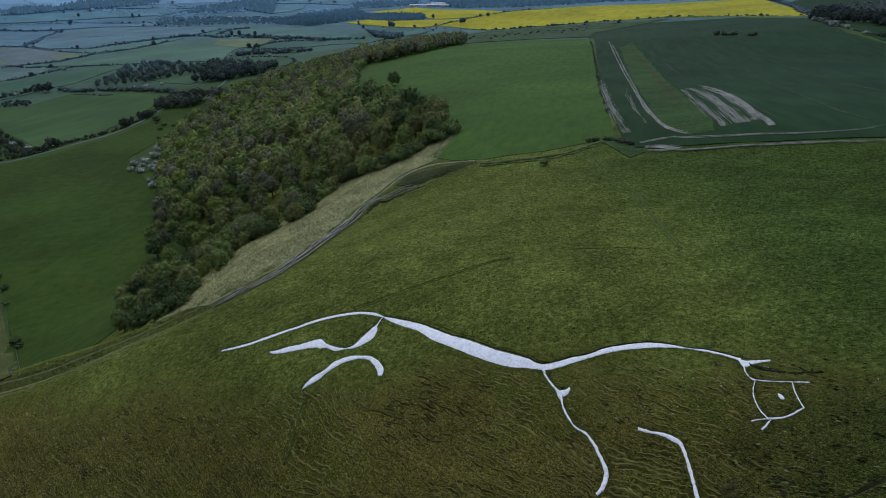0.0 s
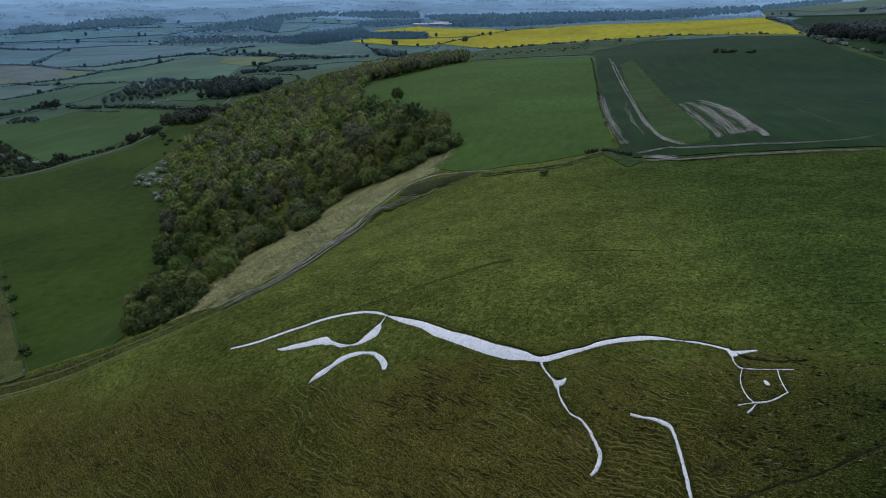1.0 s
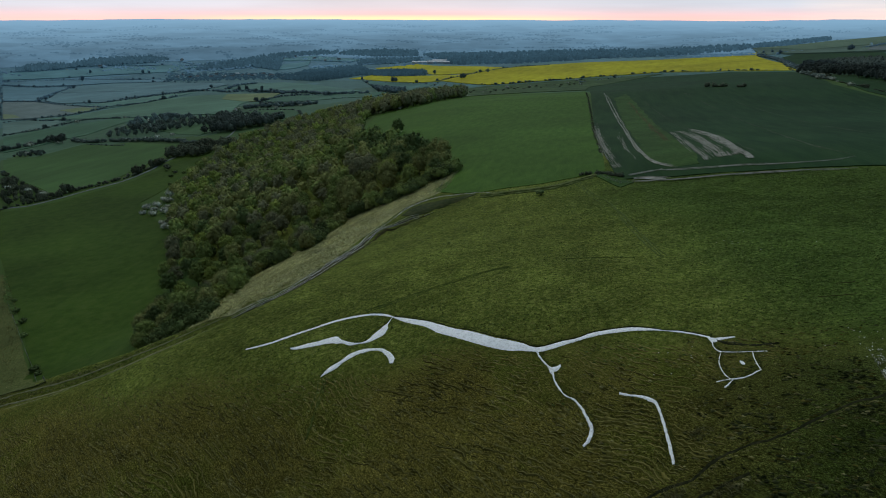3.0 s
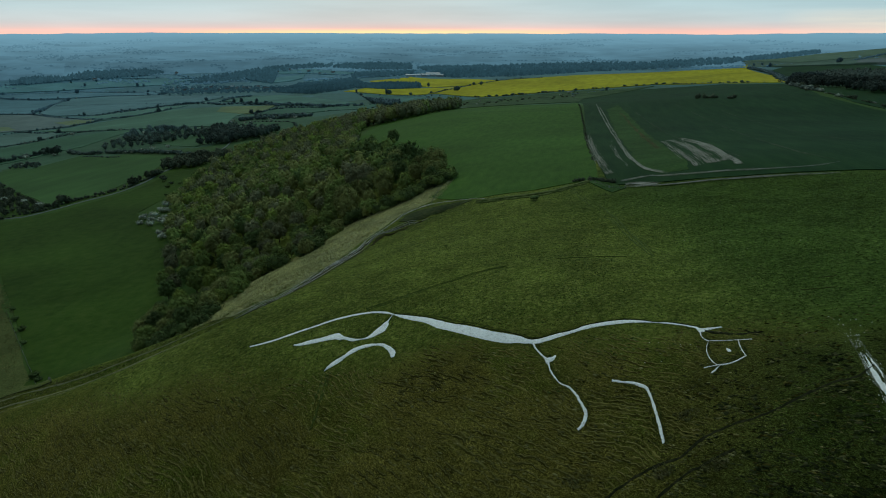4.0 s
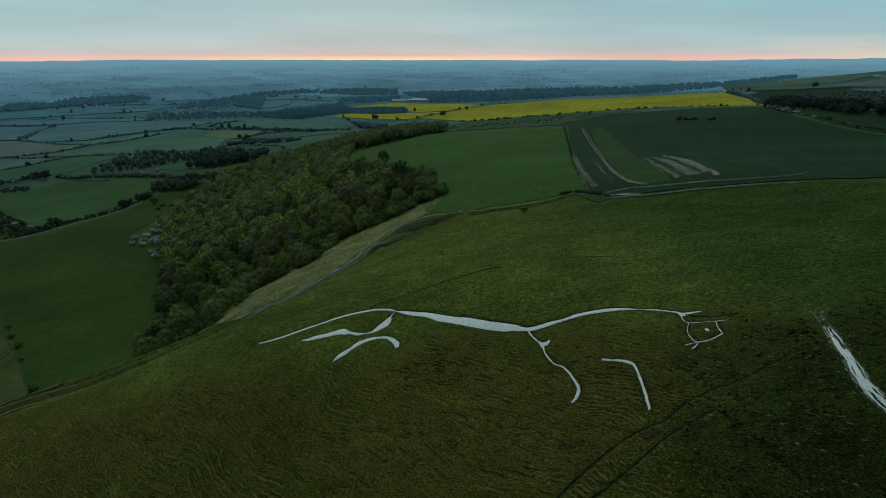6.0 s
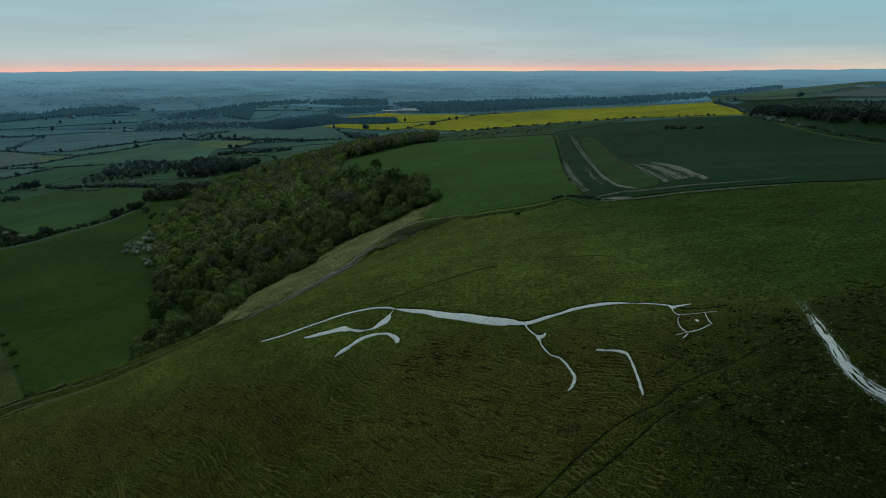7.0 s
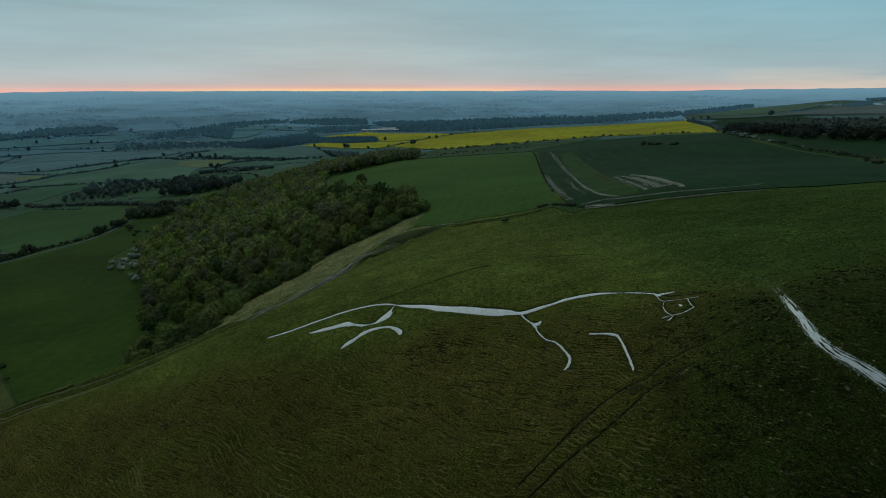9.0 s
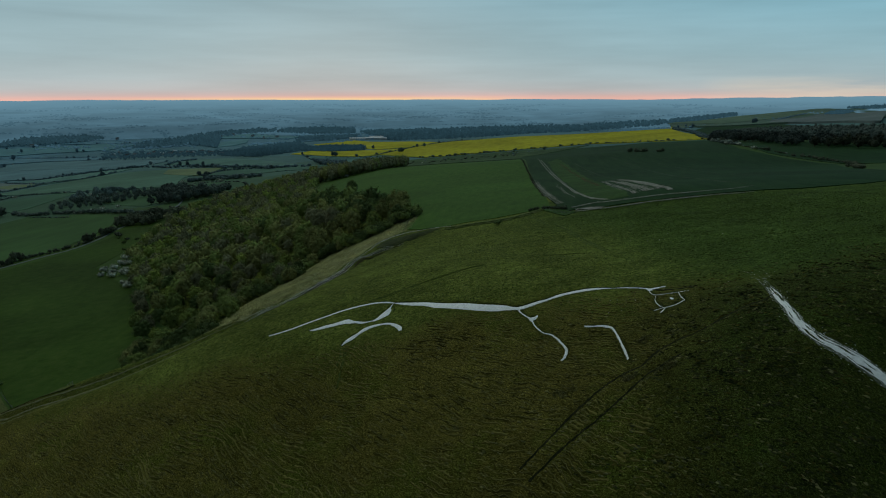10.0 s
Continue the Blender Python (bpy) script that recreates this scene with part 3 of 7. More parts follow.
ground = mesh_object("ground", np.c_[gx.ravel(), gy.ravel(), gz.ravel()], grid_faces(*rr.shape, wrap=True)[:, ::-1], turf)
tagged(ground, "rolling chalk downland turf falling to a wide green vale", "ground", kind="structure")
grown = np.zeros(gx.shape)
grown[close] = rank
ground.data.attributes.new("rank", "FLOAT", "POINT").data.foreach_set("value", grown.ravel().astype(np.float32))
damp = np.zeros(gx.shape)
damp[close] = east_dark(hx, hy)
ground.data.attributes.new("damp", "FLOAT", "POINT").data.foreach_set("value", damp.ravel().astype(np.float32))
for m in hazed_grounds:
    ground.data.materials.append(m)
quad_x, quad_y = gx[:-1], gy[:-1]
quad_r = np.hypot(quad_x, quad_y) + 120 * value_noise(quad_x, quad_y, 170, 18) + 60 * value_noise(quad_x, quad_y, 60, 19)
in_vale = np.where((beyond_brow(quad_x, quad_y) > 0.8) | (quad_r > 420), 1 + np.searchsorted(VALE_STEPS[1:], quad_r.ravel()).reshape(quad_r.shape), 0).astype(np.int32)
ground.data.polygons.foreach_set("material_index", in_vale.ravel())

# the far plain and the last ridge, evening mist painted on as emission
br, ba = np.meshgrid(np.geomspace(3000, 4950, 50), np.radians(np.linspace(-62, 68, 240)), indexing="ij")
bx, by = HUB[0] + br * np.sin(ba), HUB[1] + br * np.cos(ba)
crest = 5.0 * value_noise(bx, by, 900, 8) + 3.0 * value_noise(bx, by, 330, 9) + 30 * ease((bx - 1700) / 2200)
bz = land(bx, by) + 0.6 + crest * ease((br - 3300) / 1600) + 2.5 * value_noise(bx, by, 60, 10) * ease((br - 3050) / 900)
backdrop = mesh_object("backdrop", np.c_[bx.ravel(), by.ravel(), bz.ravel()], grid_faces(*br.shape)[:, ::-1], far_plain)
tagged(backdrop, "misty blue far plain ending in a low ridge", "distance", kind="structure")


# ---- ribbons and patches that lie on the ground ----
def ribbon(line, lift, ragged=0.0, seed=0, across=4, sunk=0.06):
    """Vertices and faces of a strip along line (x, y, width), laid on the land."""
    d = np.gradient(line[:, :2], axis=0)
    n = np.c_[-d[:, 1], d[:, 0]] / np.maximum(np.hypot(d[:, 0], d[:, 1]), 1e-6)[:, None]
    k = np.arange(len(line)) * 1.0
    left = line[:, 2] / 2 + ragged * value_noise(k, k * 0 + seed, 1.3, seed)
    right = line[:, 2] / 2 + ragged * value_noise(k, k * 0 + seed, 1.3, seed + 50)
    s = np.linspace(0, 1, across + 1)
    offs = -right[:, None] * (1 - s) + left[:, None] * s
    x, y = line[:, :1] + n[:, :1] * offs, line[:, 1:2] + n[:, 1:2] * offs
    z = land(x, y) + lift
    rim = lift + sunk if sunk > 0 else 0.08
    z[:, 0] -= rim
    z[:, -1] -= rim
    return np.c_[x.ravel(), y.ravel(), z.ravel()], grid_faces(len(line), across + 1)


def joined(name, pieces, mat):
    verts, faces, at = [], [], 0
    for v, f in pieces:
        verts.append(v)
        faces.append(np.asarray(f) + at)
        at += len(v)
    return mesh_object(name, np.vstack(verts), np.vstack(faces), mat)


def band(edges, lift, ragged, seed, across=6):
    """A chalk-filled cut between two edges, laid on the land, its margins nibbled by the turf."""
    k = np.arange(len(edges)) * 1.0
    mid, half = (edges[:, :2] + edges[:, 2:]) / 2, (edges[:, 2:] - edges[:, :2]) / 2
    wide = np.hypot(half[:, 0], half[:, 1])
    grow = [1 + ragged * value_noise(k, k * 0 + seed + j, 1.3, seed + j) / np.maximum(wide, 0.15) for j in (0, 50)]
    s = np.linspace(-1, 1, across + 1)
    reach = np.where(s < 0, s * grow[0][:, None], s * grow[1][:, None])
    x, y = mid[:, :1] + half[:, :1] * reach, mid[:, 1:] + half[:, 1:] * reach
    z = land(x, y) + lift
    z[:, 0] -= lift + 0.06
    z[:, -1] -= lift + 0.06
    return np.c_[x.ravel(), y.ravel(), z.ravel()], grid_faces(len(edges), across + 1)


figure = joined("chalk_figure", [band(edges, 0.06 + 0.004 * k, 0.09, 11 + k) for k, edges in enumerate(STROKE_EDGES.values())], chalk)
tagged(figure, "white chalk hill figure of long curving strokes cut in turf", "hill figure")

# low turf lip on the widest cuts' uphill edges, its shade painted dark
lips = []
for name in ("body", "neck"):
    edges = STROKE_EDGES[name][2:-2]
    out = edges[:, 2:] - edges[:, :2]
    out = out / np.maximum(np.hypot(out[:, 0], out[:, 1]), 1e-6)[:, None]
    s = np.arange(len(edges)) * 0.3
    grow = (0.85 + 0.45 * value_noise(s, s * 0, 1.1, 90))[:, None]
    rows_of = []
    for reach_out, rise in ((0.0, 0.02), (0.08, 0.11), (0.20, 0.08), (0.40, -0.06)):
        p = edges[:, 2:] + out * reach_out * grow
        rows_of.append(np.c_[p, land(p[:, 0], p[:, 1]) + rise])
    lips.append((np.stack(rows_of, 1).reshape(-1, 3), grid_faces(len(edges), 4)))
lip_mesh = joined("turf_lip", lips, path_shade_turf)
tagged(lip_mesh, "low dark lip of turf along the uphill edge of the chalk", "turf edge", kind="structure")

# bare chalk worn through the turf on the shoulder: a broken core, crumbling into flecks at its sides
rng = np.random.default_rng(4)
scar_line = smooth_line(SCAR, 0.3)
reach = np.linspace(0, 1, len(scar_line))
bare = ease((reach - 0.17) / 0.16)
pieces = []
for k, (off, wide, gap) in enumerate(((0.0, 1.75, 0.03), (-0.6, 0.6, 0.2), (0.65, 0.7, 0.18), (0.95, 0.22, 0.5), (-0.85, 0.18, 0.6))):
    way = np.gradient(scar_line, axis=0)
    side = np.c_[-way[:, 1], way[:, 0]] / np.hypot(way[:, 0], way[:, 1])[:, None]
    s = np.arange(len(scar_line)) * 0.3
    centre = scar_line + side * (off * (0.5 + 0.7 * reach) + 0.22 * value_noise(s, s * 0 + k, 3.0, 60 + k))[:, None]
    width = wide * (0.75 + 0.5 * value_noise(s, s * 0 + k, 1.6, 70 + k)) * bare
    solid = (value_noise(s, s * 0 + k, 2.6, 80 + k) * 0.5 + 0.5 > gap) & (width > 0.08)
    a = None
    for i in range(len(s) + 1):
        if i < len(s) and solid[i]:
            a = i if a is None else a
        elif a is not None:
            if i - a > 4:
                pieces.append(ribbon(np.c_[centre[a:i], width[a:i] * np.sin(np.linspace(0.1, math.pi - 0.1, i - a)) ** 0.5], 0.05 + 0.005 * k, 0.10, 100 + k + i, 3))
            a = None
for _ in range(800):
    i = int(rng.integers(10, len(scar_line) - 2))
    if rng.random() > 0.25 + 0.75 * bare[i]:
        continue
    way = scar_line[i + 1] - scar_line[i]
    way = way / np.hypot(*way)
    side = np.array((-way[1], way[0]))
    c = scar_line[i] + side * rng.normal() * (0.52 + 0.25 * reach[i])
    long, broad = rng.uniform(0.05, 0.22), rng.uniform(0.02, 0.05)
    t = np.linspace(0, 2 * math.pi, 8, endpoint=False)
    q = c + way * (np.cos(t) * long * rng.uniform(0.7, 1.2, 8))[:, None] + side * (np.sin(t) * broad * rng.uniform(0.7, 1.2, 8))[:, None]
    z = land(np.r_[q[:, 0], c[0]], np.r_[q[:, 1], c[1]]) + np.r_[np.full(8, 0.02), 0.09]
    tip = np.c_[np.r_[q[:, 0], c[0]], np.r_[q[:, 1], c[1]], z]
    pieces.append((tip, np.array([(j, (j + 1) % 8, 8, 8) for j in range(8)])))
fringe_soil = material("chalk-dusted turf", [(0.035, 0.048, 0.022), (0.11, 0.115, 0.080), (0.30, 0.30, 0.26)], 1.8, 9, bump=0.05)
for off, wide in ((0.85, 0.8), (-0.85, 0.7)):
    k = np.arange(len(scar_line)) * 0.3
    dusty_way = np.gradient(scar_line, axis=0)
    dusty_side = np.c_[-dusty_way[:, 1], dusty_way[:, 0]] / np.hypot(dusty_way[:, 0], dusty_way[:, 1])[:, None]
    dusty_line = scar_line + dusty_side * (off * (0.6 + 0.6 * reach))[:, None]
    dusty = joined("path_edge", [ribbon(np.c_[dusty_line, wide * (0.25 + 0.75 * bare) * (0.8 + 0.5 * value_noise(k, k * 0, 1.4, 95))][24:], 0.035, 0.2, 96, 4)], fringe_soil)
    tagged(dusty, "turf dusted with chalk along the worn path", "path edge", group="dusty path edges", kind="structure")
scar = joined("chalk_path", [(v, np.vstack([f[:, :3], f[:, [0, 2, 3]]]) if f[0][2] != f[0][3] else f[:, :3]) for v, f in pieces], chalk)
tagged(scar, "bare white chalk worn in streaks through the hillside turf", "path", kind="structure")

# trodden lines through the long grass
for trail_points in TRAILS:
    line = smooth_line(trail_points, 0.5)
    n = len(line)
    trail = joined("footpath", [ribbon(np.c_[line, np.full(n, 0.85)], 0.08, 0.2, 31, 2)], path_shade_turf)
    tagged(trail, "faint dark footpath trodden through rough hillside grass", "path", kind="structure")
# ---- tracks along the brow and the field edge ----
BROW_TRACK = [(-200, 158), (-160, 150), (-122, 147), (-104, 145.5), (-89, 148), (-75, 151.5), (-66, 153.5), (-59, 155), (-53, 159.5), (-47, 166), (-41, 181), (-36, 204),
              (-26.7, 232.9), (-21.0, 236.9), (-16.7, 240.0), (-11.6, 243.1), (-6.7, 238.5)]
BROW_FORK = [(-34, 216), (-29, 232), (-24, 241), (-20, 250), (-16, 259), (-9, 265), (-3, 266), (2, 263), (14, 256), (20, 248), (30, 247)]


def beside(points, step, off):
    """The smoothed line, moved sideways by off metres."""
    line = smooth_line(points, step)
    d = np.gradient(line[:, :2], axis=0)
    n = np.c_[-d[:, 1], d[:, 0]] / np.hypot(d[:, 0], d[:, 1])[:, None]
    return line[:, :2] + n * off


def strip(name, points, step, off, width, lift, ragged, seed, mat, gaps=0.0, wander=0.3, sunk=0.06):
    """A worn strip along a line; gaps is the share of it that has grown over again."""
    line = beside(points, step, off)
    k = np.arange(len(line)) * step
    line = line + wander * np.c_[value_noise(k, k * 0 + seed, 9 * max(1.0, step), seed), value_noise(k, k * 0 + seed, 9 * max(1.0, step), seed + 7)]
    w = width * (0.85 + 0.3 * value_noise(k, k * 0 + seed, 6 * max(1.0, step * step), seed + 3))
    on = value_noise(k, k * 0 + seed, 14 * max(1.0, step), seed + 5) * 0.5 + 0.5 > gaps
    made, a = [], None
    for i in range(len(line) + 1):
        if i < len(line) and on[i]:
            a = i if a is None else a
        elif a is not None:
            if i - a > 4:
                made.append(ribbon(np.c_[line[a:i], w[a:i] * np.sin(np.linspace(0.2, math.pi - 0.2, i - a)) ** 0.7], lift, ragged, seed + i, 3, sunk))
            a = None
    return joined(name, made, mat)


UPPER = BROW_TRACK[7:]
LOWER = BROW_TRACK[:8]
# dark strip along the hill side of the ruts
hollow = strip("track_hollow_side", UPPER, 1.0, -2.1, 2.4, 0.42, 0.5, 205, dark_ground, 0.0, 0.2)
tagged(hollow, "dark earth cut below the turf beside the track", "bare earth", kind="structure")
worn = strip("track_bed", UPPER, 1.0, 0.5, 2.5, 0.22, 0.4, 201, track_earth, 0.0, 0.25)
tagged(worn, "chalk-stained bed of the track along the brow", "track", kind="structure")
for points, off, gaps, seed, width in ((UPPER, 1.6, 0.1, 211, 0.2), (UPPER, 1.0, 0.25, 223, 0.16), (UPPER, 0.3, 0.12, 227, 0.2), (UPPER, -0.6, 0.2, 229, 0.18), (UPPER, 0.7, 0.35, 221, 0.15),
                                       (BROW_FORK, 0.3, 0.08, 233, 0.24), (BROW_FORK, -0.4, 0.35, 239, 0.16)):
    rut = strip("rut", points, 0.8, off, width, 0.33 + seed % 7 * 0.006, 0.05, seed, rut_chalk, gaps, 0.6, 0)
    tagged(rut, "pale chalky wheel rut worn along the brow track", "rut", group="brow ruts", kind="structure")
for off, seed, width, mat in ((-0.4, 241, 0.8, trodden), (2.3, 245, 0.6, trodden), (-2.6, 247, 0.6, trodden)):
    trodden_line = strip("footpath", LOWER, 1.2, off, width, 0.14, 0.15, seed, mat, 0.12, 0.4)
    tagged(trodden_line, "faint grassy line of the track along the brow", "path", kind="structure")
# ---- fields ----
from mathutils import geometry


def crop_material(name, colours, scale=0.2, second=(0.01, 0.85, 1.15), rows=None, bump=0.25):
    return material(name, colours, scale, 8, bump=bump, second=second, stretch_by=rows, bump_scale=0.9)


def field(name, corners, height, cell, mat, label, category="field", group="", ragged=0.0):
    """A crop or sward that fills the plan polygon, standing height metres over the land, with its sides closed."""
    ring = []
    for (ax, ay), (bx, by) in zip(corners, corners[1:] + corners[:1]):
        n = max(1, int(math.hypot(bx - ax, by - ay) / cell))
        ring += [(ax + (bx - ax) * i / n, ay + (by - ay) * i / n) for i in range(n)]
    ring = np.array(ring)
    if ragged:
        ring += ragged * np.c_[value_noise(ring[:, 0], ring[:, 1], cell * 2, 71), value_noise(ring[:, 0], ring[:, 1], cell * 2, 72)]
    x0, y0 = ring.min(0)
    x1, y1 = ring.max(0)
    xs, ys = np.meshgrid(np.arange(x0 + cell / 2, x1, cell), np.arange(y0 + cell / 2, y1, cell))
    xs, ys = xs.ravel(), ys.ravel()
    xs = xs + 0.25 * cell * value_noise(xs, ys, cell * 0.9, 73)
    inside = np.zeros(xs.shape, bool)
    gap = np.full(xs.shape, 1e9)
    for (ax, ay), (bx, by) in zip(ring, np.roll(ring, -1, 0)):
        if ay != by:
            inside ^= ((ay > ys) != (by > ys)) & (xs < (bx - ax) * (ys - ay) / (by - ay) + ax)
        gap = np.minimum(gap, np.hypot(xs - ax, ys - ay))
    keep = inside & (gap > 0.55 * cell)
    flat = [Vector(p) for p in ring] + [Vector(p) for p in zip(xs[keep], ys[keep])]
    n = len(ring)
    pts, _, tris, *_ = geometry.delaunay_2d_cdt(flat, [(i, (i + 1) % n) for i in range(n)], [], 1, 1e-4)
    x, y = np.array([p[0] for p in pts]), np.array([p[1] for p in pts])
    top = np.c_[x, y, land(x, y) + height + 0.12 * height * value_noise(x, y, cell * 1.7, 74)]
    faces = [tuple(t) for t in tris if len(t) == 3]
    low = np.c_[ring, land(ring[:, 0], ring[:, 1]) - 0.3]
    edge = np.c_[ring, land(ring[:, 0], ring[:, 1]) + height]
    base = len(top)
    skirt = [(base + i, base + (i + 1) % n, base + n + (i + 1) % n) for i in range(n)] + [(base + i, base + n + (i + 1) % n, base + n + i) for i in range(n)]
    ob = mesh_object(name, np.vstack([top, edge, low]), np.array(faces + skirt), mat)
    return tagged(ob, label, category, group, "structure")


lush = crop_material("lush pasture", [(0.034, 0.074, 0.009), (0.046, 0.094, 0.011), (0.060, 0.110, 0.015)], 0.25, (0.012, 0.82, 1.18), (1.0, 0.25, 1.0, 11))
wheat = crop_material("young wheat", [(0.011, 0.031, 0.009), (0.016, 0.041, 0.011), (0.022, 0.050, 0.014)], 0.15, (0.01, 0.8, 1.2), (1.0, 0.12, 1.0, 11))
rape = crop_material("rapeseed in flower", [(0.262, 0.238, 0.009), (0.350, 0.316, 0.012), (0.425, 0.370, 0.018)], 0.06, (0.006, 0.8, 1.15), (1.0, 0.3, 1.0, 20))
bank_grass = crop_material("long bleached grass", [(0.15, 0.152, 0.060), (0.24, 0.235, 0.105), (0.36, 0.34, 0.175)], 0.5, (0.05, 0.75, 1.25))
rough_grass = crop_material("rough grass", [(0.016, 0.042, 0.008), (0.034, 0.070, 0.013), (0.058, 0.092, 0.022)], 0.6, (0.05, 0.75, 1.25))
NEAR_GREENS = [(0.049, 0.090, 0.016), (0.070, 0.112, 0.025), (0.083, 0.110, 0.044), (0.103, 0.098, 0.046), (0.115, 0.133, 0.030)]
# the same crops with full distance haze painted into the colour
HAZED_GREENS = [(0.108, 0.222, 0.257), (0.126, 0.248, 0.271), (0.128, 0.238, 0.292), (0.147, 0.228, 0.259), (0.193, 0.260, 0.191)]


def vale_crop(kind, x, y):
    """Meadow, ley, barley, stubble or a flowering headland; distance haze is painted into its colour, bluer farther
    out.
    """
    base = blend(NEAR_GREENS[kind], HAZED_GREENS[kind], outward(x, y))
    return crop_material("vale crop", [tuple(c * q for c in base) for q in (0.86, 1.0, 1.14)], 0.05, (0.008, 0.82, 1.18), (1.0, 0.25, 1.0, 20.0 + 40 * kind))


combe_meadow = crop_material("combe meadow", [(0.027, 0.052, 0.006), (0.036, 0.065, 0.008), (0.050, 0.075, 0.012)], 0.15, (0.012, 0.78, 1.22))
pale_tilth = crop_material("pale drilled tilth", [(0.100, 0.122, 0.112), (0.120, 0.142, 0.130), (0.145, 0.162, 0.146)], 0.05, (0.006, 0.85, 1.15), (1, 0.2, 1, 60))

field("pasture", [(-6, 283), (1, 300), (6, 330), (4, 352), (-10, 400), (-22, 450), (-62, 530), (-90, 700), (-90, 890), (10, 1150), (120, 1230), (214, 1049), (124, 576), (92, 402),
                  (76, 312), (66, 262), (57, 261), (38, 255.5), (25, 257), (15, 257), (4, 266)], 0.2, 9, lush, "bright green grazed pasture on the hilltop beside the wood")
field("wheat_field", [(214, 1022), (92, 402), (76, 306), (68, 254), (69, 242), (84, 231), (93, 225), (107, 216), (123, 211), (141, 205), (172, 190), (260, 200), (285, 325), (437, 587), (446, 690),
                      (465, 829), (599, 1205), (620, 1514), (461, 1634), (274, 1500)], 0.3, 11, wheat, "dark green young wheat field sloping gently behind the hill")
field("grass_wedge", [(212, 803), (178, 612), (130, 386), (112, 304), (98, 242), (87, 247), (85, 260), (89, 284), (106, 369), (135, 511), (185, 746)], 0.42, 5, rough_grass,
      "brighter wedge of uncut grass left inside the wheat", "grass", ragged=1.5)
field("rapeseed_field", [(-7, 1852), (97, 1689), (152, 1700), (238, 1740), (366, 1771), (546, 1755), (637, 1566), (633, 1234), (793, 1636), (922, 2091), (1195, 2733), (1095, 2672), (887, 2246), (672, 2245), (469, 2289), (231, 2216), (119, 2103)],
      1.3, 40, rape, "broad field of yellow flowering rapeseed", group="rapeseed fields")
field("rapeseed_field", [(-254, 2576), (-104, 2667), (202, 2175), (117, 2058), (-15, 2058), (-163, 2299)], 1.3, 40, rape, "pale yellow rapeseed field beyond the hedges", group="rapeseed fields")
field("rapeseed_field", [(-281, 2070), (-225, 2182), (-148, 2081), (2, 2029), (83, 2022), (17, 1862), (-72, 1826), (-151, 1898)], 1.3, 30, rape,
      "narrow strip of yellow flowering rapeseed", group="rapeseed fields")
field("rapeseed_field", [(1159, 2649), (1333, 2778), (1445, 2829), (1383, 2886), (1233, 2823)], 1.3, 30, rape, "small far wing of yellow rapeseed", group="rapeseed fields")
# brown-green slope; the shaded side of the hollow is painted into its colour
shaded_slope_turf = crop_material("dark turf of the hollow", [(0.018, 0.028, 0.007), (0.032, 0.042, 0.012), (0.058, 0.060, 0.022)], 0.5, (0.12, 0.7, 1.3))
field("bare_hollow", [(-18.6, 248.5), (-15.2, 256.5), (-10.0, 259.6), (0.4, 258.6), (12.8, 255.3), (7.1, 251.7), (0.4, 250.7), (-6.9, 246.5), (-12.8, 243.9)], 0.16, 2.0, shaded_slope_turf, "dark trodden hollow between the two arms of the track", "bare earth", ragged=0.7)
BANK = [(-70, 157), (-80, 168), (-90, 200), (-84, 232), (-82, 280), (-72, 296), (-62, 330), (-42, 352), (-26, 340), (-14, 330), (-2, 322), (8, 340), (3, 300), (-2, 276),
                     (-10, 268), (-18, 261), (-22, 252), (-26.5, 242), (-31.5, 232), (-35.5, 217), (-38, 204), (-42.8, 183), (-48.5, 168), (-54.5, 161.5), (-60, 157.5)]
field("grass_bank", BANK, 0.12, 3, bank_grass,
      "steep bank of long bleached grass below the track", "grass bank", ragged=0.8)

VALE_RINGS = []


def vale_field(kind, label, corners, hedged=0.0, lift=0.35):
    """One field of the vale in its own crop; hedged is the share of its ragged boundary hedge that still stands."""
    cx, cy = sum(c[0] for c in corners) / len(corners), sum(c[1] for c in corners) / len(corners)
    lift += 0.0009 * max(0.0, math.hypot(cx, cy) - 900)
    size = max(math.dist(a, corners[0]) for a in corners)
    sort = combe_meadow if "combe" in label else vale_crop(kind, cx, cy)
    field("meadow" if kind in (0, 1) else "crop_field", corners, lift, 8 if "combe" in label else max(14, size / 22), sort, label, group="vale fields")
    if hedged:
        VALE_RINGS.append((label, corners + corners[:1], hedged))


vale_field(0, "broad green meadow on the floor of the combe", [(-432, 607), (-380, 634), (-336, 700), (-325, 760), (-336, 838), (-300, 826), (-282, 852), (-266, 810), (-272, 740), (-275, 680), (-283, 599), (-209, 482), (-195, 448), (-180, 394), (-164, 351),
                                                               (-150, 290), (-138, 258), (-124, 228), (-150, 212), (-190, 225), (-201, 278), (-227, 317), (-258, 361), (-300, 420)])
vale_field(0, "broad meadow between the lane and the tree belt", [(-522, 776), (-616, 930), (-569, 932), (-557, 969), (-540, 1015), (-475, 969), (-464, 985), (-362, 926), (-359, 860), (-358, 788), (-364, 726), (-376, 700), (-396, 668), (-416, 684), (-448, 719), (-493, 763)])
vale_field(0, "small bright meadow walled in by trees", [(-457, 1088), (-442, 1096), (-407, 1129), (-378, 1101), (-348, 1033), (-364, 1002), (-409, 1034)])
vale_field(0, "long green meadow below a hedge with blossom", [(-658, 998), (-771, 1181), (-740, 1231), (-692, 1279), (-606, 1314), (-577, 1284), (-586, 1210), (-590, 1116), (-612, 1087), (-628, 1034), (-648, 1010)])
vale_field(2, "pale green ley between two thin hedges", [(-796, 1220), (-910, 1405), (-868, 1423), (-742, 1353), (-745, 1239)])
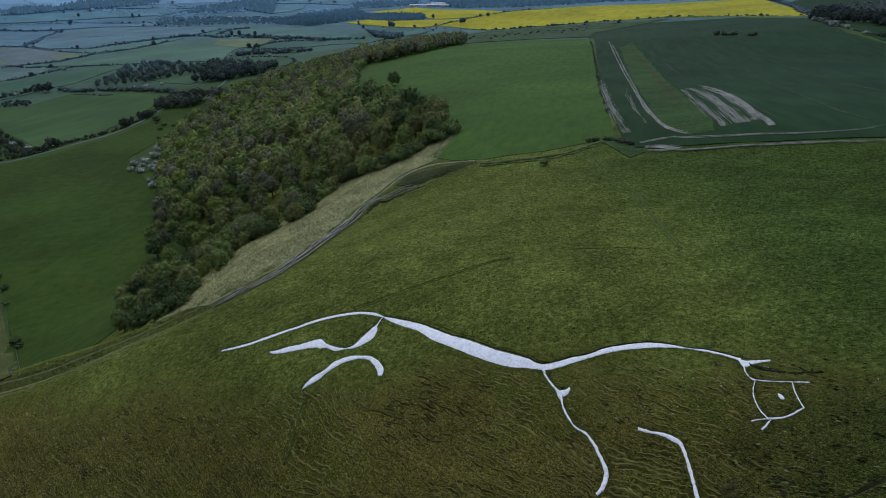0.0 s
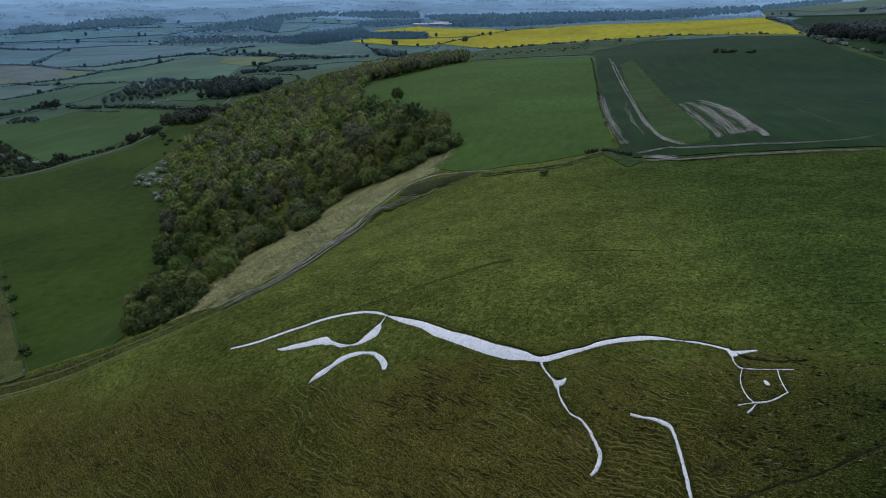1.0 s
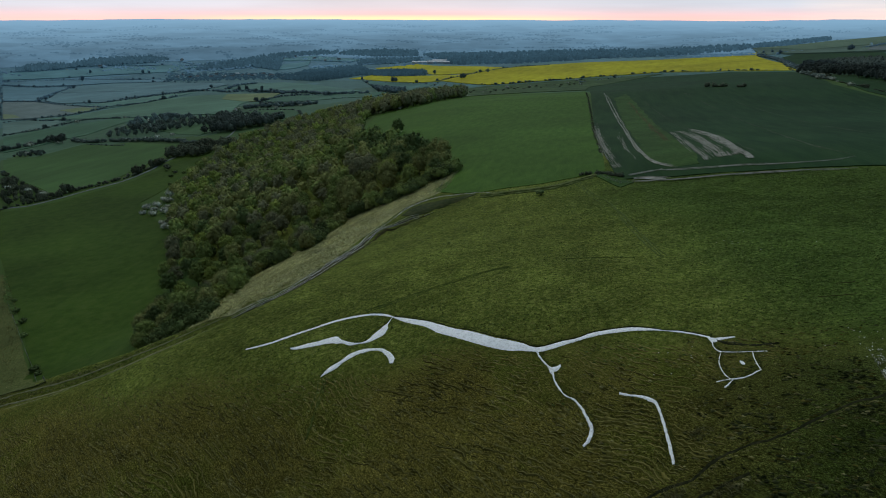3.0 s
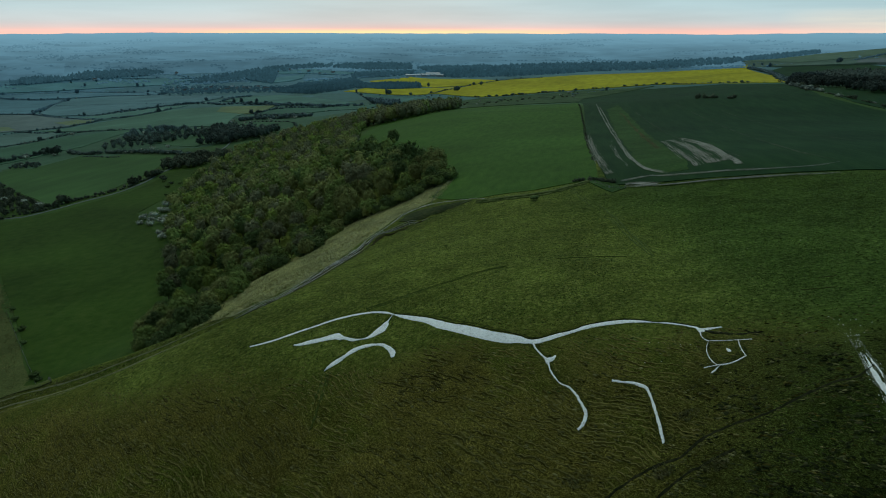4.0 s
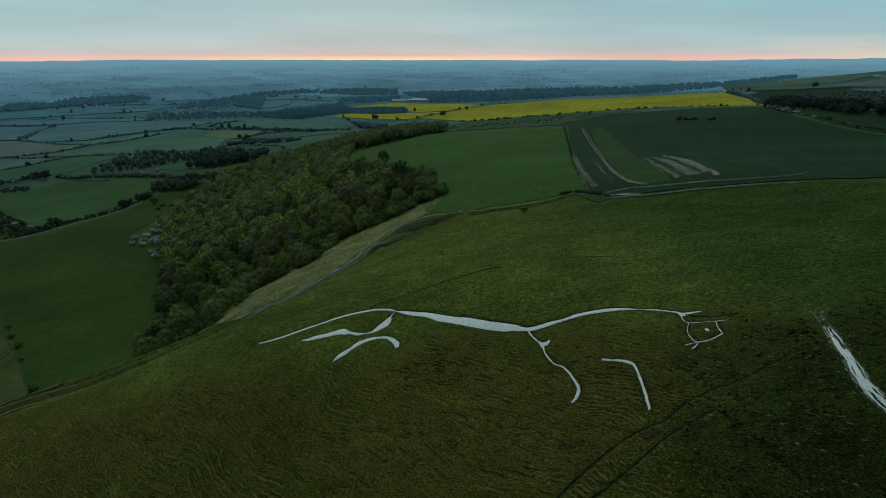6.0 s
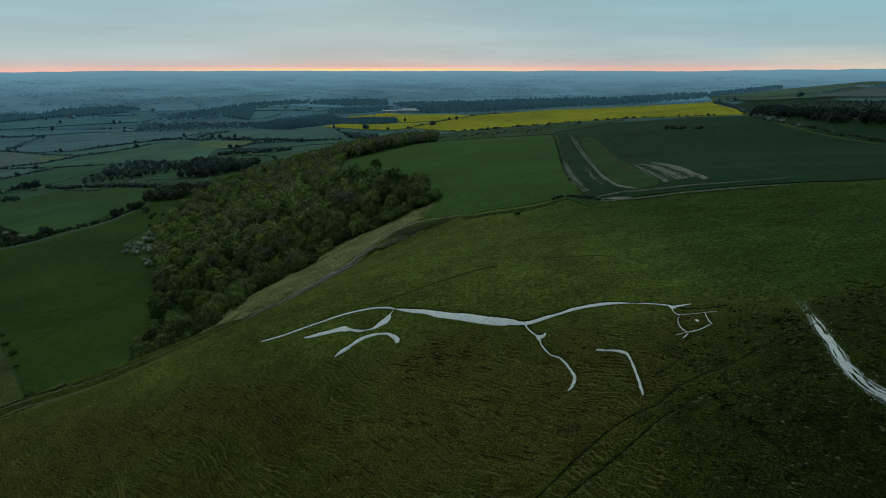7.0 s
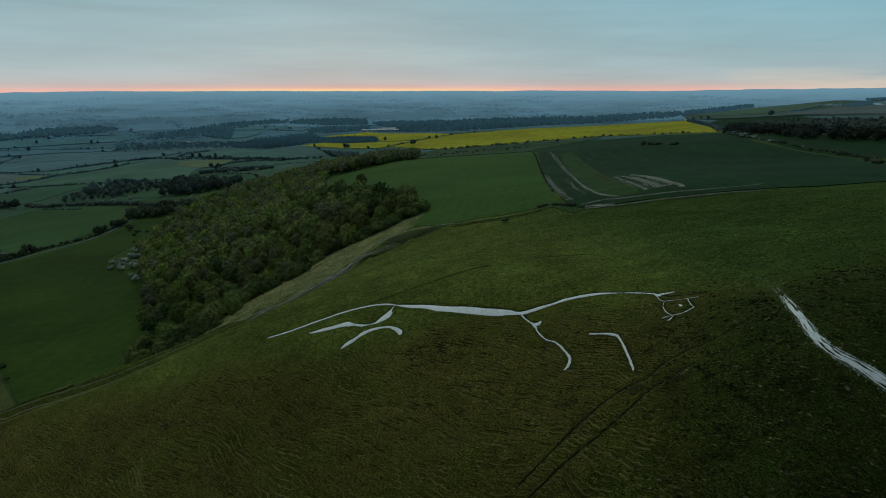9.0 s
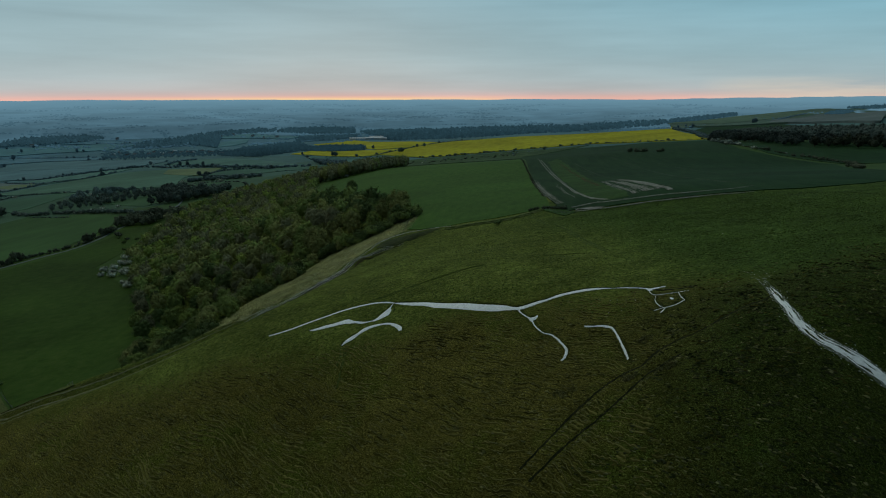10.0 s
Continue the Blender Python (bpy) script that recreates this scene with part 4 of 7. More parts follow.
vale_field(3, "brown vale field thinly sown", [(-958, 1482), (-1256, 1966), (-1101, 1864), (-962, 1721), (-831, 1600), (-764, 1550), (-774, 1512), (-803, 1470), (-854, 1453)], 0.3)
vale_field(4, "yellow flowering headland of the brown field", [(-886, 1579), (-843, 1598), (-764, 1550), (-774, 1512), (-797, 1483)], 0, 0.6)
vale_field(4, "yellow flowering corner of the brown field", [(-965, 1494), (-1035, 1608), (-985, 1570), (-925, 1494)], 0, 0.6)
vale_field(1, "long light green vale field", [(-827, 1415), (-774, 1438), (-734, 1505), (-692, 1583), (-654, 1656), (-594, 1676), (-522, 1665), (-446, 1631), (-413, 1461), (-420, 1423), (-409, 1334), (-383, 1221), (-433, 1265), (-517, 1294), (-578, 1313), (-602, 1304), (-709, 1356)])
vale_field(4, "yellowing end of the long vale field", [(-522, 1665), (-387, 1634), (-381, 1526), (-399, 1454), (-427, 1468), (-499, 1546)], 0, 0.7)
vale_field(1, "narrow strip of meadow between hedges", [(-754, 1535), (-852, 1642), (-803, 1684), (-741, 1734), (-703, 1784), (-640, 1769), (-667, 1652), (-698, 1597)])
vale_field(2, "broad grey-green vale field in young barley", [(-1095, 1895), (-1179, 2126), (-1188, 2247), (-1075, 2279), (-916, 2248), (-792, 2157), (-660, 2065), (-613, 1966), (-632, 1877), (-658, 1821), (-716, 1819), (-774, 1780), (-812, 1733), (-835, 1693), (-988, 1769)], 0.5)
vale_field(2, "grey-green barley field far out in the vale", [(-1283, 2010), (-1425, 2249), (-1306, 2230), (-1187, 2226), (-1183, 2150), (-1149, 1992), (-1134, 1909)], 0.6)
vale_field(2, "dim narrow field far out in the vale", [(-1436, 2270), (-1452, 2297), (-1357, 2326), (-1207, 2363), (-950, 2337), (-901, 2257), (-1081, 2292), (-1198, 2268), (-1320, 2256)], 0.5)
vale_field(1, "dim grey-green field near the far wood", [(-1466, 2323), (-1509, 2398), (-1344, 2488), (-1195, 2554), (-1020, 2632), (-910, 2612), (-976, 2509), (-1150, 2450), (-1310, 2380)], 0.5)
vale_field(1, "smooth light green hump by the village", [(-577, 1848), (-570, 1928), (-534, 1968), (-463, 2002), (-381, 1913), (-282, 1766), (-192, 1608), (-241, 1582), (-317, 1648), (-398, 1712), (-491, 1748)])
vale_field(0, "green meadow behind the hanging wood", [(-377, 1512), (-338, 1556), (-288, 1560), (-186, 1554), (-122, 1537), (-147, 1414), (-217, 1419), (-259, 1395), (-329, 1405), (-372, 1440)], 0.3)
vale_field(0, "green close beside the bend of the lane", [(-369, 1267), (-329, 1266), (-265, 1211), (-239, 1129), (-259, 1093), (-317, 1144)], 0.5)
vale_field(0, "dim meadow under the rapeseed", [(-240, 2019), (-145, 1838), (-26, 1756), (-63, 1604), (-111, 1549), (-182, 1762)], 0.4)
vale_field(1, "bright hump of grass above the village", [(-614, 2544), (-615, 2686), (-524, 2773), (-518, 2682), (-553, 2593)])
vale_field(1, "pale strip of grass between far woods", [(-656, 2829), (-523, 2896), (-332, 2824), (-370, 2770), (-504, 2788), (-633, 2772)])
vale_field(2, "dim green field below the far wood", [(-1240, 2580), (-1130, 2640), (-1040, 2690), (-930, 2640), (-1000, 2640)], 0.3)
field("hill_pasture", [(12, 1121), (33, 1541), (97, 1653), (149, 1666), (234, 1709), (360, 1740), (464, 1703), (529, 1698), (384, 1539), (286, 1370), (236, 1164), (151, 1236), (69, 1198)], 0.9, 25, crop_material("rough slope grass", [(0.034, 0.060, 0.020), (0.044, 0.074, 0.026), (0.058, 0.088, 0.034)], 0.04, (0.02, 0.7, 1.3)), "green slope with scattered bushes below the rapeseed", group="vale fields")
hill_grass = crop_material("far hill grass", [(0.072, 0.108, 0.076), (0.088, 0.128, 0.090), (0.104, 0.146, 0.104)], 0.02, (0.004, 0.85, 1.15))
field("hill_pasture", [(1000, 2080), (1267, 2933), (1427, 2985), (1686, 3130), (1960, 3240), (2280, 3380), (2560, 3330), (2300, 3000), (1900, 2350), (1421, 1640), (1150, 1500), (1110, 1810)], 4.6, 45, hill_grass, "long grassy back of the far hill", group="vale fields")
field("meadow", [(1267, 2933), (1427, 2981), (1686, 3124), (1960, 3230), (2090, 3200), (2030, 3080), (1806, 2965), (1669, 2916), (1445, 2829), (1383, 2886)], 5.4, 45, crop_material("far hill ley", [(0.092, 0.136, 0.086), (0.108, 0.154, 0.098), (0.124, 0.170, 0.112)], 0.02, (0.004, 0.9, 1.1)), "pale green field on the crest of the far hill", group="vale fields")
field("crop_field", [(901, 1913), (1073, 2128), (1120, 2000), (1110, 1810), (900, 1240), (776, 964), (721, 1275), (671, 1275), (640, 1290), (750, 1560)], 1.2, 40, wheat, "dark green field along the far hill", group="vale fields")
field("crop_field", [(504, 942), (540, 960), (570, 880), (600, 780), (640, 700), (560, 520), (470, 560), (448, 590), (462, 754), (491, 863)], 0.45, 16, wheat, "dark green field beside the plantation", group="vale fields")
field("tilled_field", [(1124, 1891), (1296, 2142), (1700, 2760), (2040, 3060), (2160, 3090), (1421, 1805), (1000, 1270), (1090, 1500)], 5.6, 45, pale_tilth, "pale grey drilled field on the far hill")

# bare chalky streaks where the wheat has failed, tractor wheelings and the headland track
chalk_soil = material("chalky soil", [(0.10, 0.11, 0.075), (0.21, 0.205, 0.165), (0.34, 0.33, 0.285)], 0.35, 8, second=(0.04, 0.85, 1.12))
faint_soil = material("thinly grown chalky soil", [(0.028, 0.050, 0.020), (0.052, 0.070, 0.036), (0.095, 0.105, 0.070)], 0.35, 8, second=(0.04, 0.75, 1.2))
tilth = material("brown weedy edge", [(0.042, 0.046, 0.013), (0.066, 0.058, 0.018), (0.088, 0.070, 0.025)], 0.4, 8, second=(0.05, 0.7, 1.2))
def drilled(label, points, spread, count, seed, soil, long=(8, 32), wide=(0.16, 0.42), fade=0.6):
    """Thin bare streaks between the drill rows of the wheat, thickest along the line and thinning out to the sides and ends."""
    gen = np.random.default_rng(seed)
    way = smooth_line(points, 2.5)
    made = []
    for _ in range(count):
        at = int(len(way) * min(0.98, max(0.0, gen.normal(0.55, 0.28)))) if fade else int(gen.integers(0, len(way) - 4))
        n = max(5, int(gen.uniform(*long) / 2.5))
        a, b = max(0, at - n // 2), min(len(way), at + n // 2 + 1)
        if b - a < 4:
            continue
        line = beside(way[a:b], 2.5, gen.normal() * spread)
        w = 0.72 * gen.uniform(*wide) * np.sin(np.linspace(0.15, math.pi - 0.15, len(line))) ** 0.6 * (1 + 0.25 * value_noise(np.arange(len(line)) * 1.0, np.zeros(len(line)), 2.0, int(gen.integers(1, 900))))
        made.append(ribbon(np.c_[line, w], 0.50 + gen.uniform(0, 0.08), 0.04, int(gen.integers(1, 900)), 2, 0))
    return tagged(joined("bare_chalk", made, soil), label, "bare soil", group="chalky strips", kind="structure")


drilled("long bare chalky streak running through the young wheat", [(196.8, 853.9), (165.4, 689.3), (143.9, 574.7), (124.8, 476.0), (109.6, 397.2), (97.9, 338.7), (91.0, 299.5), (86.7, 269.1), (86.9, 254.5), (89.0, 244.4)], 0.28, 170, 301, chalk_soil, (14, 50), (0.25, 0.6), 0)
drilled("second bare chalky streak beside the long one", [(186.6, 790.6), (161.1, 651.9), (137.8, 532.2), (119.4, 440.9), (105.3, 370.9), (95.9, 322.7), (89.7, 287.7), (87.5, 264.0), (89.5, 249.3)], 0.30, 110, 302, chalk_soil, (14, 50), (0.22, 0.5), 0)
drilled("short chalky streaks forking from the long one", [(111.1, 425.1), (99.4, 369.8), (89.5, 319.3), (83.7, 279.9)], 0.5, 30, 303, chalk_soil, (8, 24))
drilled("broad chalky patch showing through thin wheat by the pasture", [(106.0, 474.9), (93.1, 400.9), (84.0, 345.3), (76.3, 299.6), (72.4, 266.7)], 1.15, 190, 304, chalk_soil)
drilled("thin chalky streaks along the edge of the pasture", [(139.3, 649.6), (120.1, 542.4), (103.7, 453.4), (91.0, 385.0)], 0.9, 20, 305, faint_soil)
drilled("bald chalky streaks on the near side of the patch", [(134.0, 391.7), (123.9, 342.4), (110.5, 284.6), (101.7, 246.9)], 1.0, 110, 306, chalk_soil)
drilled("bald chalky patch in the middle of the wheat", [(140.2, 395.4), (133.2, 348.1), (119.6, 291.0), (108.4, 247.8)], 1.5, 240, 307, chalk_soil)
drilled("broad curving chalky streak in the wheat", [(149.2, 407.3), (149.2, 382.4), (139.6, 331.1), (123.9, 275.3), (113.1, 235.2)], 0.7, 170, 308, chalk_soil, (10, 36), (0.2, 0.5))
drilled("chalky streaks between the wheelings", [(147.0, 394.2), (141.8, 351.7), (127.6, 294.3), (114.0, 248.1)], 1.0, 110, 309, chalk_soil)
drilled("pale tractor wheelings through the wheat", [(203.6, 699.6), (185.7, 599.8), (166.7, 500.1), (152.0, 420.5), (147.4, 379.2)], 0.5, 45, 310, faint_soil, (10, 40), (0.2, 0.45), 0)
drilled("pale tractor wheelings curving through the wheat", [(270.9, 781.4), (254.1, 674.0), (231.3, 559.2), (201.8, 447.1), (179.4, 366.3)], 0.6, 60, 311, faint_soil, (10, 40), (0.2, 0.36), 0)
drilled("faint tractor wheelings curving to the headland", [(179.4, 366.3), (161.6, 305.3), (148.7, 261.1), (146.9, 241.7), (147.3, 232.3), (145.0, 223.5), (140.8, 220.7), (133.8, 221.2)], 0.45, 65, 312, faint_soil, (8, 24), (0.15, 0.35), 0)
drilled("faint pale line between wheat rows", [(290.7, 697.0), (265.1, 542.9), (229.4, 414.9), (204.2, 312.0)], 0.6, 45, 313, faint_soil, (8, 40), (0.2, 0.4), 0)
drilled("small pale streaks in the wheat", [(137.9, 310.1), (124.6, 267.1), (118.4, 242.9)], 0.9, 11, 314, faint_soil, (5, 14))
drilled("small pale streaks beside the grass wedge", [(175.6, 573.2), (163.9, 507.3), (154.3, 467.2)], 0.8, 8, 315, faint_soil, (6, 18))
MARGIN = [(186.6, 693.1), (164.9, 577.2), (143.5, 474.0), (126.1, 390.2), (116.1, 340.4)]
drilled("brown weedy margin of the uncut grass", MARGIN, 0.9, 150, 316, tilth, (10, 40), (0.3, 0.6), 0)
drilled("pale chalk farm track along the edge of the wheat", [(70.3, 234.3), (78.7, 227.5), (88.4, 221.4), (97.7, 216.1), (113.1, 209.5), (128.1, 203.8), (137.9, 200.2)], 0.5, 60, 317, chalk_soil, (4, 14), (0.15, 0.36), 0)
drilled("pale wheelings across the headland", [(84.1, 245.4), (93.3, 235.7), (102.5, 228.7), (118.3, 220.6), (133.3, 220.2), (145.4, 223.2), (151.2, 222.4)], 0.6, 48, 318, chalk_soil, (4, 13), (0.14, 0.32), 0)
drilled("pale wheelings where the tracks turn", [(71.7, 246.5), (78.3, 247.1), (84.4, 246.3), (90.0, 244.3)], 0.6, 25, 319, chalk_soil, (4, 12), (0.15, 0.4), 0)
drilled("spread of pale chalk where two farm tracks meet", [(71.5, 239.0), (75.6, 237.3), (78.1, 232.0), (80.0, 228.5)], 0.9, 60, 320, chalk_soil, (3, 9), (0.2, 0.5))
field("enclosure", [(60.7, 259.1), (66.4, 265.4), (70.0, 233.2), (63.7, 227.6)], 0.25, 3, rough_grass, "small dark green fenced corner between pasture and wheat", "enclosure")

# the lane across the vale
tarmac = material("worn lane tarmac", [(0.10, 0.11, 0.115), (0.14, 0.15, 0.155), (0.19, 0.20, 0.20)], 0.3, 6)
lane_line = smooth_line([(-520, 600), (-430, 628), (-408, 629), (-387, 652), (-371, 677), (-352, 701), (-344, 723), (-338, 762), (-339, 808), (-330, 860), (-310, 960), (-325, 1080), (-317, 1144), (-338, 1178), (-369, 1243), (-406, 1332), (-429, 1399), (-440, 1440)], 8)
lane = joined("road", [ribbon(np.c_[lane_line, np.full(len(lane_line), 2.6)], 0.5, 0.2, 401, 3)], tarmac)
tagged(lane, "narrow grey tarmac lane crossing the vale", "road", kind="structure")

# fences of posts and wire
post_wood = material("grey weathered fence wood", [(0.10, 0.095, 0.08), (0.16, 0.15, 0.13), (0.24, 0.23, 0.20)], 3.0, 6)
fence_wire = material("dull fence wire", [(0.16, 0.17, 0.17), (0.22, 0.23, 0.23)], 2.0, 3, rough=0.6, gloss=0.3)


def fence(points, gap, label):
    """A stock fence: a square post with a weathered bevelled top every few metres, and three wires strung between."""
    way = smooth_line(points, gap)
    x0, y0 = way[0]
    top = new("fence")
    top.location = (x0, y0, float(land(np.array([x0]), np.array([y0]))[0]))
    w, h = 0.07, 1.25
    ring = np.array([(-w, -w), (w, -w), (w, w), (-w, w)])
    shape = np.vstack([np.c_[ring, np.full(4, -0.4)], np.c_[ring, np.full(4, h - 0.06)], np.c_[ring * 0.45, np.full(4, h)]])
    sides = np.vstack([grid_faces(3, 4, wrap=True), [(8, 9, 10, 11)]])
    feet = np.c_[way, land(way[:, 0], way[:, 1])] - np.array(top.location)
    first = None
    for foot in feet:
        if first is None:
            first = mesh_object("post", shape, sides, post_wood, smooth=False)
            ob = first
        else:
            ob = new("post", first.data)
        ob.location, ob.parent = foot, top
    for height in (0.35, 0.75, 1.12):
        line = feet + (0, 0, height)
        turn = np.linspace(0, 2 * math.pi, 3, endpoint=False)
        v = np.stack([line + (0, 0.02 * math.cos(a), 0.02 * math.sin(a)) for a in turn], 1).reshape(-1, 3)
        wire = mesh_object("wire", v, grid_faces(len(line), 3, wrap=True), fence_wire)
        wire.parent = top
    return tagged(top, label, "fence", "stock fences")


fence([(-266.8, 367.7), (-250.6, 345.7), (-233.4, 322.6), (-218.1, 301.9), (-204.3, 283.4), (-193.4, 268.5), (-112.1, 151.1)], 4.0, "wooden post and wire fence along the combe meadow")
fence([(2.4, 326.3), (0.5, 313.4), (-1.6, 295.3), (-3.3, 280.0), (-4.8, 268.6)], 3.5, "wooden post and wire fence between the bank and the pasture")
fence([(60.8, 259.4), (63.5, 247.8), (65.8, 235.9), (70.0, 233.2)], 3.0, "wooden post and wire fence round the corner enclosure")

# the lumpy grown-over bank along the pasture's foot, and rough ground in the mouth of the combe
bank_line = smooth_line([(14, 250), (20, 247), (28, 245.5), (37, 244.5), (46, 247), (54, 253), (61, 258)], 0.8)
lumpy = material("lumpy rank bank grass", [(0.030, 0.046, 0.010), (0.080, 0.100, 0.026), (0.150, 0.155, 0.055)], 0.5, 8, bump=0.2)
for k, (off, wide, high) in enumerate(((0.0, 2.6, 0.75), (-2.2, 1.8, 0.4), (2.0, 1.6, 0.5))):
    bank = joined("field_bank", [ribbon(np.c_[bank_line + (0.25 * off, off), wide * (0.8 + 0.5 * value_noise(bank_line[:, 0], bank_line[:, 1], 3.0, 430 + k))], high, 0.7, 431 + k, 6)], lumpy)
    tagged(bank, "low grown-over earth bank at the foot of the pasture", "bank", group="field banks", kind="structure")
field("rough_ground", [(-272.7, 374.0), (-262.6, 362.0), (-237.6, 327.4), (-211.5, 291.3), (-193.6, 267.0), (-111.7, 150.5), (-114.8, 150.0), (-200.0, 160.0), (-260.0, 180.0), (-380.0, 300.0), (-420.0, 430.0), (-304.0, 424.0)], 0.4, 5, crop_material("rough vale grass", [(0.040, 0.052, 0.012), (0.075, 0.088, 0.024), (0.125, 0.130, 0.045)], 1.2, (0.06, 0.75, 1.25)),
      "pale rough grass fenced off from the combe meadow", "rough grass", ragged=1.0)
# flat dark strip painted for the shade above the head
lip = strip("dark_hollow", [(45.6, 88.2), (47.2, 86.2), (49.6, 83.9), (53.6, 82.4)], 0.3, 0.6, 1.3, 0.1, 0.2, 455, path_shade_turf)
tagged(lip, "dark damp hollow in the turf above the head of the figure", "hollow", kind="structure")

PATH_OVER = [(51.5, 265.3), (52.8, 217.1), (53.5, 181.8), (53.0, 156.7), (52.4, 138.3)]
for k, off in enumerate((-1.0, -0.3, 0.4, 1.1)):
    faint = strip("footpath", PATH_OVER, 1.0, off, 0.55, 0.13 + 0.01 * k, 0.25, 441 + k, worn_turf, 0.35, 0.35)
    tagged(faint, "faint pale line of a footpath over the open down", "path", group="faint path", kind="structure")

# a dark gully below the hind legs, and an old line across the open turf
dark_turf = material("darker turf of an old line", [(0.034, 0.048, 0.008), (0.060, 0.076, 0.014), (0.105, 0.118, 0.029)], 1.6, 8, bump=0.05)
GULLY = [(-25.8, 106.5), (-25.7, 103.2), (-26.3, 99.6), (-26.9, 95.3), (-27.4, 93.1)]
for k, (off, wide) in enumerate(((0.0, 0.9), (-0.7, 0.5), (0.6, 0.4))):
    gully = strip("gully", GULLY, 0.4, off, wide, 0.10 + 0.01 * k, 0.3, 470 + k, dark_turf, 0.2, 0.5)
    tagged(gully, "short dark gully running down the turf below the figure", "gully", group="gully", kind="structure")
OLD_LINE = [(-19.3, 131.8), (-11.6, 134.0), (-2.4, 137.5), (8.4, 140.9), (19.4, 143.0), (28.9, 143.2), (38.1, 141.9), (45.6, 139.7)]
for k, off in enumerate((-0.5, 0.4)):
    old_line = strip("footpath", OLD_LINE, 0.8, off, 0.26, 0.12 + 0.01 * k, 0.25, 480 + k, worn_turf, 0.35, 0.35)
    tagged(old_line, "faint pale line of an old path across the turf", "path", group="old path", kind="structure")

# scraped dark soil and scattered chalk stones on the open turf
for k, (x, y) in enumerate(((70, 99), (72.5, 98), (76, 104))):
    scratch = strip("bare_scrape", [(x - 1.4, y + 0.5), (x, y), (x + 1.6, y - 0.4)], 0.3, 0.0, 0.5, 0.07, 0.2, 460 + k, dark_ground)
    tagged(scratch, "small dark scrape of bare soil in the turf", "bare earth", group="scrapes", kind="structure")
# ---- trees, hedges and scrub ----
import collections

def ball_points(divisions):
    bm = bmesh.new()
    bmesh.ops.create_icosphere(bm, subdivisions=divisions, radius=1.0)
    v = np.array([p.co[:] for p in bm.verts])
    f = np.array([[p.index for p in q.verts] for q in bm.faces])
    bm.free()
    return v, f


SMALL_BALL, SMALL_BALL_FACES = ball_points(2)
TINY_BALL, TINY_BALL_FACES = ball_points(1)


def foliage(gen, lobes, leaves, leaf, coarse=False, even=0.6):
    """Leafy lobes (x, y, z, radius across, radius up): an uneven core to each, and leaf clumps standing off it."""
    verts, faces, at = [], [], 0
    share = np.array([l[3] ** 2 for l in lobes])
    share = share / share.sum()
    for k, ((x, y, z, r, h), part_of) in enumerate(zip(lobes, share)):
        ball, ball_faces = (TINY_BALL, TINY_BALL_FACES) if k or len(lobes) > 40 else (SMALL_BALL, SMALL_BALL_FACES)
        bumpy = ball * (even + (1 - even) * gen.random((len(ball), 1)))
        verts.append(bumpy * (r * 0.86, r * 0.86, h * 0.86) + (x, y, z))
        faces.append(ball_faces + at)
        at += len(ball)
        n = int(leaves * part_of) + 1
        d = gen.normal(size=(n, 3))
        d[:, 2] = np.abs(d[:, 2]) * 1.1 - 0.35
        d /= np.linalg.norm(d, axis=1)[:, None]
        c = d * (r, r, h) * gen.uniform(0.8, 1.36, (n, 1)) + (x, y, z)
        a = gen.normal(size=(n, 3))
        a -= (a * d).sum(1)[:, None] * d * gen.uniform(0.7, 1.0, (n, 1))
        a /= np.linalg.norm(a, axis=1)[:, None]
        b = np.cross(d + 0.3 * gen.normal(size=(n, 3)), a)
        b /= np.linalg.norm(b, axis=1)[:, None]
        s = leaf * gen.uniform(0.6, 1.3, (n, 1))
        verts.append(np.stack([c - a * s * 0.6, c + a * s * 0.6, c + b * s], 1).reshape(-1, 3))
        faces.append(np.arange(3 * n).reshape(-1, 3) + at)
        at += 3 * n
    return np.vstack(verts), np.vstack(faces)


def limb(a, b, ra, rb, sides=6):
    a, b = np.array(a, float), np.array(b, float)
    d = (b - a) / np.linalg.norm(b - a)
    u = np.cross(d, (0.3, 1, 0.2))
    u /= np.linalg.norm(u)
    w = np.cross(d, u)
    t = np.linspace(0, 2 * math.pi, sides, endpoint=False)[:, None]
    ring = np.cos(t) * u + np.sin(t) * w
    return np.vstack([a + ring * ra, b + ring * rb]), grid_faces(2, sides, wrap=True)


bark = material("grey-brown bark", [(0.045, 0.038, 0.030), (0.075, 0.064, 0.050), (0.11, 0.095, 0.075)], 1.5, 8, bump=0.05)
